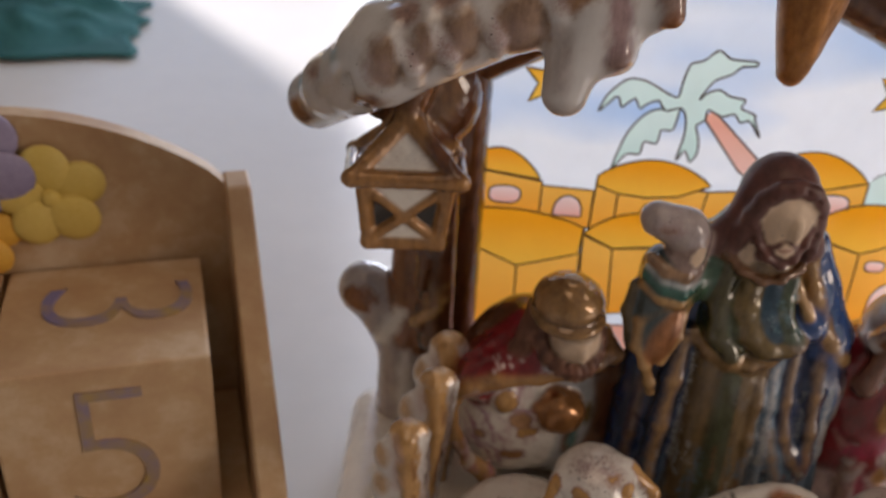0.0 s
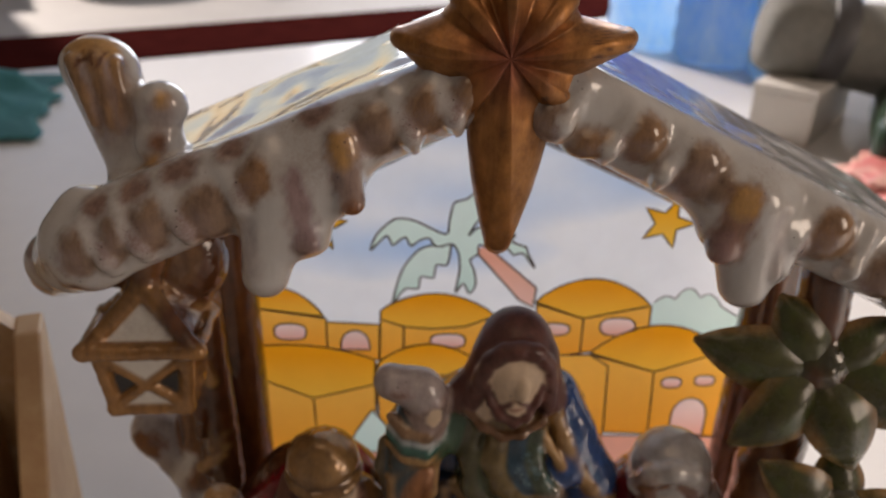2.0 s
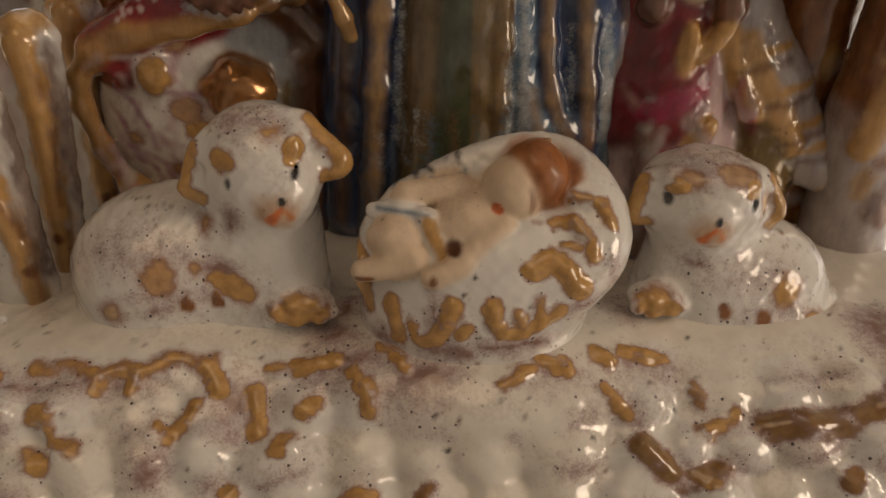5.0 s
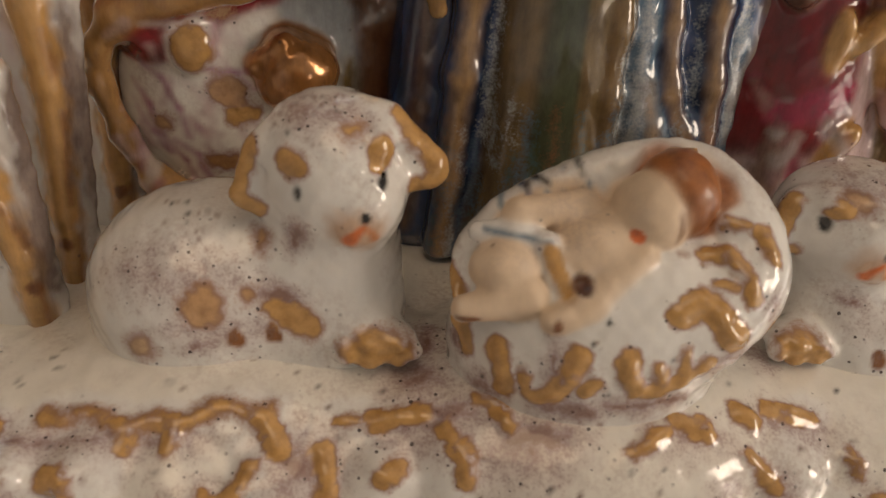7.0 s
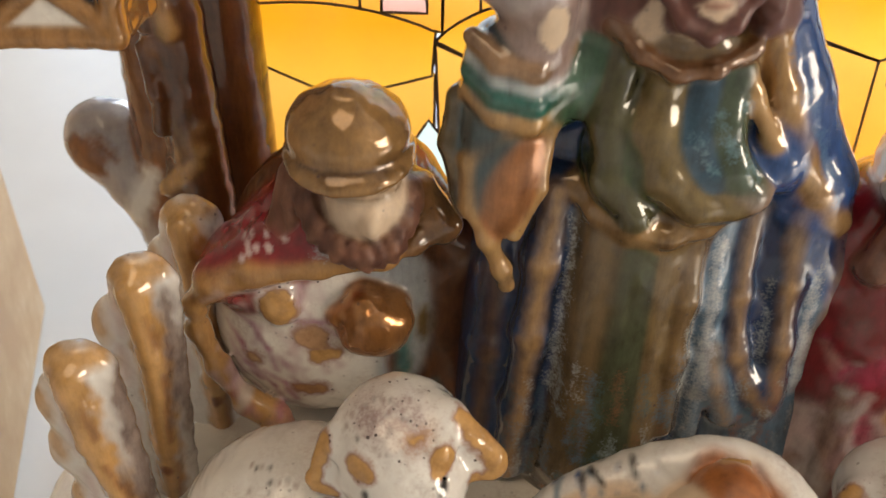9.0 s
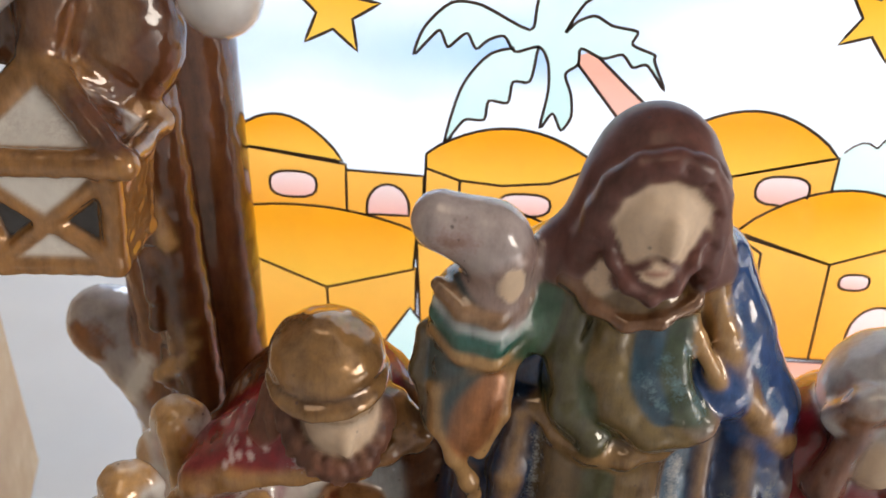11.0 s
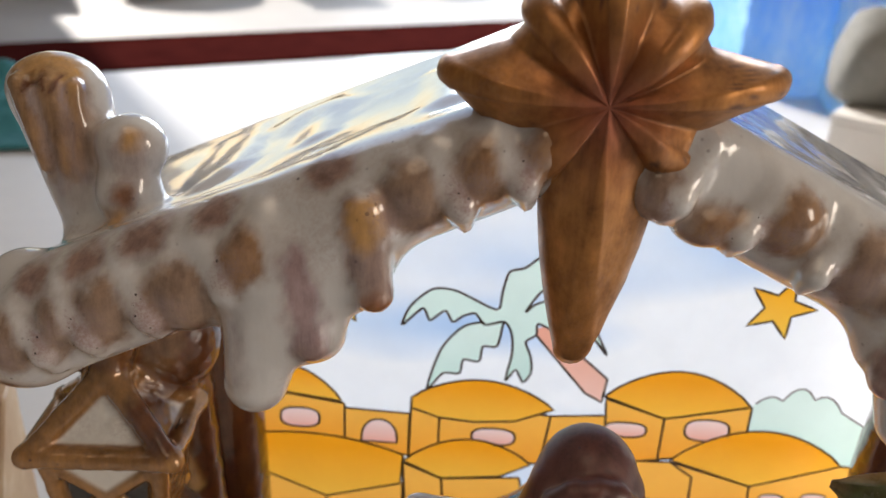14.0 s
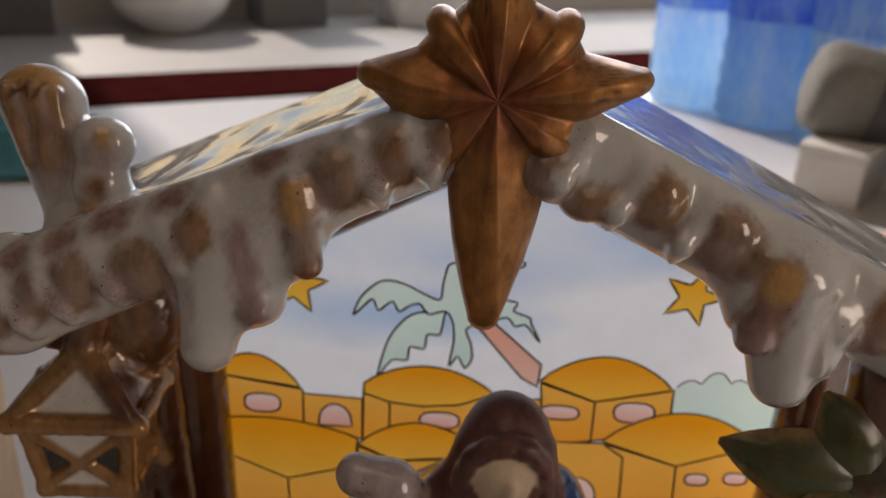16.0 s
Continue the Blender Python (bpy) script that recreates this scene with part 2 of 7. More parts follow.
# ---- helpers for meshes ----
def part(name, bm, material, parent=None, label="", smooth=False):
    me = bpy.data.meshes.new(name)
    bm.to_mesh(me)
    bm.free()
    if smooth:
        me.polygons.foreach_set("use_smooth", [True] * len(me.polygons))
    me.materials.append(material)
    ob = new(name, me)
    ob.parent = parent
    return tagged(ob, label)


def box_bm(lo, hi, bevel=0.0, m=None):
    bm = bmesh.new()
    bmesh.ops.create_cube(bm, size=1)
    c = [(a + b) / 2 for a, b in zip(lo, hi)]
    d = [abs(b - a) for a, b in zip(lo, hi)]
    bmesh.ops.transform(bm, matrix=Matrix.Translation(c) @ Matrix.Diagonal((*d, 1)), verts=bm.verts)
    if bevel:
        bmesh.ops.bevel(bm, geom=bm.edges[:], offset=bevel, segments=2, affect="EDGES", profile=0.6)
    if m is not None:
        bmesh.ops.transform(bm, matrix=m, verts=bm.verts)
    return bm


class Clay:
    """Soft ceramic forms: balls, limbs and blocks in millimetres melt into one skin, each bringing its glaze colour."""

    def __init__(self):
        self.prims = []
        self.paints = []
        self.later = []
        self.thins = []

    def ball(self, c, r, col, k=1.5, turn=(0, 0, 0)):
        r = (r,) * 3 if isinstance(r, (int, float)) else r
        self.prims.append(("ball", np.array(c, float), np.array(r, float), Euler([radians(a) for a in turn]), col, k))
        return self

    def limb(self, a, b, ra, rb, col, k=1.5, flat=1.0):
        self.prims.append(("limb", np.array(a, float), np.array(b, float), (ra, rb, flat), col, k))
        return self

    def chain(self, pts, r, col, k=1.0):
        for a, b in zip(pts, pts[1:]):
            self.limb(a, b, r, r, col, k)
        return self

    def cut(self, a, b, ra, rb, k=0.6):
        """Presses a groove into all that was laid before."""
        self.prims.append(("limb", np.array(a, float), np.array(b, float), (ra, rb, 1.0), None, k))
        return self

    def dab(self, c, r, col, soft=0.7, turn=(0, 0, 0), amount=1.0):
        """A dab of glaze: it colours the skin inside a ball and adds no form."""
        r = (r,) * 3 if isinstance(r, (int, float)) else r
        self.paints.append((("ball", np.array(c, float), np.array(r, float), Euler([radians(a) for a in turn])), col, soft, amount))
        return self

    def stroke(self, a, b, ra, rb, col, soft=0.7, amount=1.0, flat=1.0):
        self.paints.append((("limb", np.array(a, float), np.array(b, float), (ra, rb, flat)), col, soft, amount))
        return self

    def thin(self, c, r, col, soft=1.6, turn=(0, 0, 0), amount=1.0):
        """A place where the white glaze lies thin over a body of that colour."""
        r = (r,) * 3 if isinstance(r, (int, float)) else r
        self.thins.append((("ball", np.array(c, float), np.array(r, float), Euler([radians(a) for a in turn])), col, soft, amount))
        return self

    def thin_line(self, a, b, ra, rb, col, soft=1.4, amount=1.0, flat=1.0):
        self.thins.append((("limb", np.array(a, float), np.array(b, float), (ra, rb, flat)), col, soft, amount))
        return self

    def bare(self, pts, axis, a, b, r, col, lift=0.35, soft=0.7):
        """A raised streak on the skin from which the white has run off."""
        on = [self.skin(p, axis, a, b) for p in pts]
        for p, q in zip(on, on[1:]):
            if lift:
                self.later.append((p, q, r * lift))
            self.thin_line(p, q, r * 1.05, r * 1.05, col, soft)
        return self

    def patch(self, c, r, col, turn=(0, 0, 0), halo=None):
        """A stone showing through the snow: a low swelling, a speckled rim and the bare brown middle."""
        r = np.array(r if not isinstance(r, (int, float)) else (r,) * 3, float)
        self.dab(c, tuple(r * 1.1 + 0.4), halo or MAUVE, 2.2, turn, 0.45)
        self.dab(c, tuple(r), col, 1.8, turn, 0.9)
        return self

    def block(self, c, half, rnd, col, k=1.5, turn=(0, 0, 0)):
        self.prims.append(("block", np.array(c, float), (np.array(half, float), rnd), Euler([radians(a) for a in turn]), col, k))
        return self

    def taper(self, c, z0, z1, w0, w1, d0, d1, col, k=0.3):
        self.prims.append(("taper", np.array(c, float), (z0, z1, w0, w1, d0, d1), None, col, k))
        return self

    @staticmethod
    def bounds(p):
        if p[0] == "ball":
            m = np.array([p[2].max()] * 3)
            return p[1] - m, p[1] + m
        if p[0] == "limb":
            m = max(p[3][0], p[3][1])
            return np.minimum(p[1], p[2]) - m, np.maximum(p[1], p[2]) + m
        if p[0] == "block":
            m = np.linalg.norm(p[2][0])
            return p[1] - m, p[1] + m
        z0, z1, w0, w1, d0, d1 = p[2]
        w, d = max(w0, w1), max(d0, d1)
        return np.array([p[1][0] - w, p[1][1] - d, z0]), np.array([p[1][0] + w, p[1][1] + d, z1])

    @staticmethod
    def dist(p, x, y, z):
        if p[0] == "ball":
            q = np.array(p[3].to_matrix().transposed(), np.float32)
            dx, dy, dz = x - p[1][0], y - p[1][1], z - p[1][2]
            ax, ay, az = (q[i, 0] * dx + q[i, 1] * dy + q[i, 2] * dz for i in range(3))
            r = p[2]
            k0 = np.sqrt((ax / r[0]) ** 2 + (ay / r[1]) ** 2 + (az / r[2]) ** 2)
            k1 = np.sqrt((ax / r[0] ** 2) ** 2 + (ay / r[1] ** 2) ** 2 + (az / r[2] ** 2) ** 2)
            return k0 * (k0 - 1) / np.maximum(k1, 1e-6)
        if p[0] == "limb":
            ra, rb, flat = p[3]
            ba = p[2] - p[1]
            dx, dy, dz = x - p[1][0], y - p[1][1], z - p[1][2]
            t = np.clip((dx * ba[0] + dy * ba[1] + dz * ba[2]) / max(ba @ ba, 1e-9), 0, 1)
            return (np.sqrt((dx - t * ba[0]) ** 2 + ((dy - t * ba[1]) / flat) ** 2 + (dz - t * ba[2]) ** 2) - (ra + (rb - ra) * t)) * min(1.0, flat)
        if p[0] == "block":
            half, rnd = p[2]
            q = np.array(p[3].to_matrix().transposed(), np.float32)
            dx, dy, dz = x - p[1][0], y - p[1][1], z - p[1][2]
            a = [np.abs(q[i, 0] * dx + q[i, 1] * dy + q[i, 2] * dz) - (half[i] - rnd) for i in range(3)]
            out = np.sqrt(sum(np.maximum(v, 0) ** 2 for v in a))
            return out + np.minimum(np.maximum(np.maximum(a[0], a[1]), a[2]), 0) - rnd
        z0, z1, w0, w1, d0, d1 = p[2]
        t = (z - z0) / (z1 - z0)
        dx = np.abs(x - p[1][0]) - (w0 + (w1 - w0) * t)
        dy = np.abs(y - p[1][1]) - (d0 + (d1 - d0) * t)
        return np.maximum(np.maximum(dx, dy), np.maximum(z0 - z, z - z1))

    def skin(self, p, axis, a, b):
        """Where the skin lies on the line through p along an axis, coming from a towards b."""
        q = np.repeat(np.array(p, float)[None, :], 160, 0)
        q[:, axis] = np.linspace(a, b, 160)
        f = np.full(160, 9.0)
        for w in self.prims:
            if w[4] is None:
                continue
            d = self.dist(w, *q.T)
            k = np.maximum(w[5] - np.abs(f - d), 0) / w[5]
            f = np.minimum(f, d) - k * k * w[5] * 0.25
        hit = np.argmax(f < 0) if (f < 0).any() else 80
        return tuple(q[hit])

    def build(self, name, parent, material=None, h=0.6, label="", soft=0.5, grain=0.13):
        for a, b, r in self.later:
            self.limb(a, b, r, r, WHITE, 1.2)
        lo = np.min([self.bounds(p)[0] for p in self.prims], axis=0) - 3 * h - 1
        hi = np.max([self.bounds(p)[1] for p in self.prims], axis=0) + 3 * h + 1
        n = np.ceil((hi - lo) / h).astype(int) + 1
        ax = [(lo[i] + h * np.arange(n[i])).astype(np.float32) for i in range(3)]
        F = np.full(n, 9.0, np.float32)
        for p in self.prims:
            a, b = self.bounds(p)
            i0 = np.maximum(((a - 2 * p[5] - 2 * h - lo) / h).astype(int), 0)
            i1 = np.minimum(((b + 2 * p[5] + 2 * h - lo) / h).astype(int) + 2, n)
            s = tuple(slice(u, v) for u, v in zip(i0, i1))
            d = self.dist(p, ax[0][s[0]][:, None, None], ax[1][s[1]][None, :, None], ax[2][s[2]][None, None, :]).astype(np.float32)
            f = F[s]
            if p[4] is None:
                w = np.maximum(p[5] - np.abs(f + d), 0) / p[5]
                F[s] = np.maximum(f, -d) + w * w * p[5] * 0.25
                continue
            w = np.maximum(p[5] - np.abs(f - d), 0) / p[5]
            F[s] = np.minimum(f, d) - w * w * p[5] * 0.25
        # the hand-made skin is nowhere quite even
        gx, gy, gz = ax[0][:, None, None], ax[1][None, :, None], ax[2][None, None, :]
        F += grain * (np.sin(0.95 * gx + 1.3 * np.sin(0.4 * gz)) * np.sin(0.85 * gy + 0.6) * np.sin(1.05 * gz + 0.9 * np.sin(0.5 * gx)))
        F += grain * 0.35 * np.sin(2.7 * gx + 0.8 * np.sin(1.1 * gz)) * np.sin(2.5 * gz + 0.7 * np.sin(1.3 * gy))
        S = F < 0
        m = n - 1
        cnt = np.zeros(m, np.int8)
        for i in (0, 1):
            for j in (0, 1):
                for k in (0, 1):
                    cnt += S[i:m[0] + i, j:m[1] + j, k:m[2] + k]
        cells = np.argwhere((cnt > 0) & (cnt < 8))
        idx = np.full(m, -1, np.int64)
        idx[tuple(cells.T)] = np.arange(len(cells))
        pos, num = np.zeros((len(cells), 3)), np.zeros(len(cells))
        for axis in range(3):
            o1, o2 = [a for a in range(3) if a != axis]
            for u in (0, 1):
                for v in (0, 1):
                    a = cells.copy()
                    a[:, o1] += u
                    a[:, o2] += v
                    b = a.copy()
                    b[:, axis] += 1
                    fa, fb = F[tuple(a.T)], F[tuple(b.T)]
                    cross = (fa < 0) != (fb < 0)
                    t = np.where(cross, fa / np.where(cross, fa - fb, 1), 0)
                    q = a.astype(float)
                    q[:, axis] += t
                    pos[cross] += q[cross]
                    num[cross] += 1
        verts = lo + h * pos / num[:, None]
        quads = []
        for axis in range(3):
            o1, o2 = [a for a in range(3) if a != axis]
            sl = [slice(None)] * 3
            sl2 = [slice(None)] * 3
            sl[axis], sl2[axis] = slice(0, n[axis] - 1), slice(1, n[axis])
            e = np.argwhere(S[tuple(sl)] != S[tuple(sl2)])
            inside = S[tuple(e.T)]
            ring = []
            for u, v in ((-1, -1), (0, -1), (0, 0), (-1, 0)):
                c = e.copy()
                c[:, o1] += u
                c[:, o2] += v
                ring.append(idx[tuple(c.T)])
            q = np.stack(ring, 1)
            turn = inside if axis != 1 else ~inside
            q[~turn] = q[~turn][:, ::-1]
            quads.append(q)
        quads = np.concatenate(quads)
        col, wsum = np.zeros((len(verts), 4)), np.full(len(verts), 1e-9)
        vx, vy, vz = verts.T
        for p in self.prims:
            if p[4] is None:
                continue
            a, b = self.bounds(p)
            near = np.all((verts > a - 3) & (verts < b + 3), axis=1)
            w = np.exp(-np.clip(self.dist(p, vx[near], vy[near], vz[near]), -0.4, 9) / (soft * 0.5))
            col[near] += w[:, None] * np.array(p[4])
            wsum[near] += w
        col /= wsum[:, None]
        # the brush wavers
        wob = [0.55 * np.sin(1.3 * a + 0.9 * b + 2) * np.sin(0.8 * c + 1) + 0.28 * np.sin(2.9 * b + 2.2 * c) * np.sin(3.1 * a) for a, b, c in ((vx, vy, vz), (vy, vz, vx), (vz, vx, vy))]
        for p, tint, edge, amount in self.paints:
            a, b = self.bounds(p)
            near = np.all((verts > a - 4) & (verts < b + 4), axis=1)
            q = min(1.0, (min(p[2]) if p[0] == "ball" else max(p[3][:2])) / 2.6)
            d = self.dist(p, vx[near] + q * wob[0][near], vy[near] + q * wob[1][near], vz[near] + q * wob[2][near])
            w = (np.clip(0.5 - d / edge, 0, 1) * amount)[:, None]
            col[near] = col[near] * (1 - w) + np.array(tint) * w
        und = np.zeros((len(verts), 4))
        und[:, :3] = OCHRE[:3]
        for p, tint, edge, amount in self.thins:
            a, b = self.bounds(p)
            near = np.all((verts > a - 4) & (verts < b + 4), axis=1)
            d = self.dist(p, vx[near] + 0.6 * wob[0][near], vy[near] + 0.6 * wob[1][near], vz[near] + 0.6 * wob[2][near])
            w = np.clip(0.5 - d / (2 * edge), 0, 1) * amount
            old = und[near]
            more = w > old[:, 3]
            old[more, :3] = np.array(tint)[:3]
            old[:, 3] = np.maximum(old[:, 3], w)
            und[near] = old
        me = bpy.data.meshes.new(name)
        me.vertices.add(len(verts))
        me.vertices.foreach_set("co", (verts * 0.001).astype(np.float32).ravel())
        me.loops.add(quads.size)
        me.loops.foreach_set("vertex_index", quads.astype(np.int32).ravel())
        me.polygons.add(len(quads))
        me.polygons.foreach_set("loop_start", np.arange(0, quads.size, 4, dtype=np.int32))
        me.polygons.foreach_set("use_smooth", np.ones(len(quads), bool))
        me.update(calc_edges=True)
        at = me.attributes.new("glaze", "FLOAT_COLOR", "POINT")
        at.data.foreach_set("color", col.astype(np.float32).ravel())
        at = me.attributes.new("under", "FLOAT_COLOR", "POINT")
        at.data.foreach_set("color", und.astype(np.float32).ravel())
        me.materials.append(material or M_GLAZE)
        ob = new(name, me)
        ob.parent = parent
        return tagged(ob, label)


# ---- the room and the table ----
def structure(name, bm, mat, label, cat):
    ob = part(name, bm, mat)
    return tagged(ob, label, cat, kind="structure")


UW0, UW1, ZW0, ZW1, VW = -0.495, 1.5, 0.06, 1.30, 0.60
structure("floor", box_bm((-2.2, -2.6, -0.78), (2.4, 0.66, -0.74), m=ROOM), M_FLOOR, "brown tiled floor under the table", "floor")
structure("ceiling", box_bm((-2.2, -2.6, 1.75), (2.4, 0.72, 1.80), m=ROOM), M_WALL, "plain pale ceiling of the room", "ceiling")
structure("wall_west", box_bm((-2.26, -2.6, -0.74), (-2.2, 0.6, 1.75), m=ROOM), M_WALL, "plain pale painted wall", "wall")
structure("wall_east", box_bm((2.4, -2.6, -0.74), (2.46, 0.6, 1.75), m=ROOM), M_WALL, "plain pale painted wall", "wall")


def window_wall():
    bm = bmesh.new()
    for lo, hi in (((-2.26, VW, -0.74), (UW0, VW + 0.10, 1.75)), ((UW1, VW, -0.74), (2.46, VW + 0.10, 1.75)),
                   ((UW0, VW, -0.74), (UW1, VW + 0.10, ZW0)), ((UW0, VW, ZW1), (UW1, VW + 0.10, 1.75))):
        b = box_bm(lo, hi, m=ROOM)
        me = bpy.data.meshes.new("tmp")
        b.to_mesh(me)
        b.free()
        bm.from_mesh(me)
        bpy.data.meshes.remove(me)
    south = bmesh.new()
    for lo, hi in (((-2.26, -2.66, -0.74), (0.65, -2.6, 1.75)), ((1.45, -2.66, -0.74), (2.46, -2.6, 1.75)), ((0.65, -2.66, -0.74), (1.45, -2.6, 0.22)), ((0.65, -2.66, 1.28), (1.45, -2.6, 1.75))):
        b = box_bm(lo, hi, m=ROOM)
        me = bpy.data.meshes.new("tmp")
        b.to_mesh(me)
        b.free()
        south.from_mesh(me)
        bpy.data.meshes.remove(me)
    structure("wall_south", south, M_WALL, "pale wall with a tall window opening", "wall")
    back = tagged(new("window_2"), "white framed window with warm daylight behind", "window", kind="structure")
    for lo, hi in (((0.65, -2.65, 0.22), (0.69, -2.61, 1.28)), ((1.41, -2.65, 0.22), (1.45, -2.61, 1.28)), ((0.69, -2.65, 1.24), (1.41, -2.61, 1.28)), ((0.69, -2.65, 0.22), (1.41, -2.61, 0.26))):
        part("window_frame", box_bm(lo, hi, 0.003, ROOM), M_FRAME, back)
    structure("wall_north", bm, M_WALL, "pale wall with a wide window opening", "wall")
    win = tagged(new("window_1"), "white framed window with daylight behind", "window", kind="structure")
    for lo, hi in (((UW0, VW + 0.02, ZW0), (UW0 + 0.05, VW + 0.07, ZW1)), ((UW1 - 0.05, VW + 0.02, ZW0), (UW1, VW + 0.07, ZW1)),
                   ((UW0 + 0.05, VW + 0.02, ZW1 - 0.05), (UW1 - 0.05, VW + 0.07, ZW1)), ((UW0 + 0.05, VW + 0.02, ZW0), (UW1 - 0.05, VW + 0.07, ZW0 + 0.05))):
        part("window_frame", box_bm(lo, hi, 0.004, ROOM), M_FRAME, win)


window_wall()
table = tagged(new("table"), "white glossy table with a dark red wooden rim", "table")
part("tabletop", box_bm((-1.0, -1.25, -0.03), (1.1, -0.002, 0.0), 0.002, ROOM), M_TABLE, table, "glossy white laminate top")
part("rim", box_bm((-1.0, 0.0, -0.03), (1.1, 0.13, 0.002), 0.004, ROOM), M_RIM, table, "dark red wooden rim")
for u, v in ((-0.92, -1.17), (1.02, -1.17), (-0.92, 0.06), (1.02, 0.06)):
    part("leg", box_bm((u - 0.03, v - 0.03, -0.74), (u + 0.03, v + 0.03, -0.031), 0.004, ROOM), M_RIM, table)
sill = tagged(new("windowsill"), "pale windowsill bench below the window", "windowsill", kind="structure")
part("board", box_bm((-2.1, 0.14, -0.06), (2.3, 0.59, -0.01), 0.006, ROOM), M_SILL, sill)
part("front_panel", box_bm((-2.1, 0.24, -0.739), (2.3, 0.27, -0.061), 0.0, ROOM), M_SILL, sill)

# unseen lamp, added as broad warm fill for the ornament's front
lamp = tagged(new("unseen_fill_lamp"), "wide round warm fill lamp added out of view on the ceiling", "lamp")
bm = bmesh.new()
bmesh.ops.create_cone(bm, cap_ends=True, segments=40, radius1=0.48, radius2=0.52, depth=0.06)
bmesh.ops.translate(bm, vec=(-0.15, -0.45, 1.66), verts=bm.verts)
part("diffuser", bm, emitter("fill_lamp_glow", (1.0, 0.76, 0.52), 0.9), lamp, "warm white diffuser of the added fill lamp")
bm = bmesh.new()
bmesh.ops.create_cone(bm, cap_ends=True, segments=40, radius1=0.54, radius2=0.54, depth=0.05)
bmesh.ops.translate(bm, vec=(-0.15, -0.45, 1.722), verts=bm.verts)
part("mount", bm, M_FRAME, lamp)

# ---- the ceramic nativity ornament ----
ornament = tagged(new("nativity_ornament"), "glazed ceramic nativity stable with figures, palms and a printed back panel", "ornament")
rnd = random.Random(4)
PURPLE = (0.30, 0.19, 0.20, 0.0)
VEIL = (0.47, 0.46, 0.46, 0.0)
TEAL = (0.05, 0.14, 0.13, 0.0)
CLAYW = (0.56, 0.50, 0.46, 0.0)


def make_base():
    c = Clay()
    c.block((62, 153, 9), (84, 43, 10.5), 8, CREAM, 2)
    c.limb((-14, 117, 9.6), (138, 116, 9), 9.2, 9.2, CREAM, 8)
    c.ball((66, 119, 17.2), (25, 17, 8), CREAM, 6)
    c.ball((22, 126, 15), (24, 14, 8), CREAM, 6)
    c.ball((104, 124, 14), (24, 14, 8), CREAM, 6)
    umber = (0.30, 0.155, 0.06, 0)
    # a bank of rounded stones under the snow along the front
    stones = []
    for row, (y, z, r) in enumerate(((109.6, 15.2, 4.4), (104.6, 11.6, 4.8), (100.4, 6.4, 5.2))):
        x = -19.0 + 4 * row
        while x < 141:
            w = rnd.uniform(3.6, 6.6)
            q = (x + w, y + rnd.uniform(-0.8, 0.8), z + rnd.uniform(-0.8, 0.8))
            c.ball(q, (w * 1.12, r, rnd.uniform(3.8, 4.9)), rnd.choice((CREAM, WHITE)), 2.0, (0, rnd.uniform(-14, 14), rnd.uniform(-12, 12)))
            stones.append((q, w, row))
            x += 2 * w - 0.6
    for (x, y, z), w, row in stones:
        if rnd.random() < 0.75:
            c.thin((x + rnd.uniform(-0.3, 0.3) * w, y - 3.2, z + rnd.uniform(-1.0, 1.5)), (w * rnd.uniform(0.5, 0.95), 4.0, rnd.uniform(1.8, 3.2)), MAUVE, 3.0, (0, rnd.uniform(-25, 25), 0), rnd.uniform(0.36, 0.54))
        if rnd.random() < 0.34:
            u, v = x + rnd.uniform(-0.8, 0.8) * w, y - rnd.uniform(0.5, 3.0)
            q = c.skin((u, v, 0), 2, 34, 0)
            c.ball(q, (rnd.uniform(1.4, 2.8), 1.3, 0.7), WHITE, 1.2, (0, rnd.uniform(-25, 25), rnd.uniform(-50, 50)))
            c.thin(q, (rnd.uniform(1.3, 2.8), rnd.uniform(0.9, 1.5), 1.4), rnd.choice((OCHRE, umber, OCHRE)), 0.8, (0, 0, rnd.uniform(-50, 50)))
    # the ochre lip of the snow and the marks below it: runs of x, y, then the half width
    lip = [(x, 113.2 + 0.8 * math.sin(x * 0.31) + 0.5 * math.sin(x * 0.9), 0) for x in range(4, 30, 2)]
    c.bare(lip, 2, 34, 0, 0.85, OCHRE, 0.5, 1.6)
    for x, y, u, v, r in ((12, 112.6, 13, 110.6, 1.1), (18, 112.8, 17.6, 109.8, 0.9), (27.5, 113, 29.4, 110, 1.2), (26.4, 108.4, 23.0, 104.4, 1.0), (23.0, 104.4, 21.4, 106, 0.9),
                          (34, 110.4, 34.6, 105.8, 1.3), (39.6, 112.8, 45, 112.6, 1.1), (36, 113.2, 39, 112.6, 0.7), (47.4, 110.4, 48.4, 108, 0.9), (49.2, 108.2, 49.4, 105.6, 1.1), (53, 111.2, 54.2, 109.6, 0.9), (51, 113.2, 54, 112.6, 0.7),
                          (67.4, 106, 71, 108, 1.0), (72.6, 109.6, 75, 108.6, 1.0), (75.6, 109.8, 76.4, 108.2, 0.8), (80.8, 111.4, 82.6, 110.6, 1.3), (85, 112.4, 90.4, 112.2, 1.1), (81.4, 107, 84.4, 105, 0.9), (94.4, 108.4, 95.2, 106.6, 0.8), (95.4, 103.8, 100, 105.6, 1.0),
                          (-6, 112.6, -1, 113, 1.0), (-12, 111.6, -9.6, 109, 1.1), (-3, 108, -1.2, 105.4, 1.0), (6, 107.4, 8.4, 105, 0.8)):
        c.bare([(x, y, 0), ((x + u) / 2 + 0.3, (y + v) / 2, 0), (u, v, 0)], 2, 34, 0, r, OCHRE, 0.5)
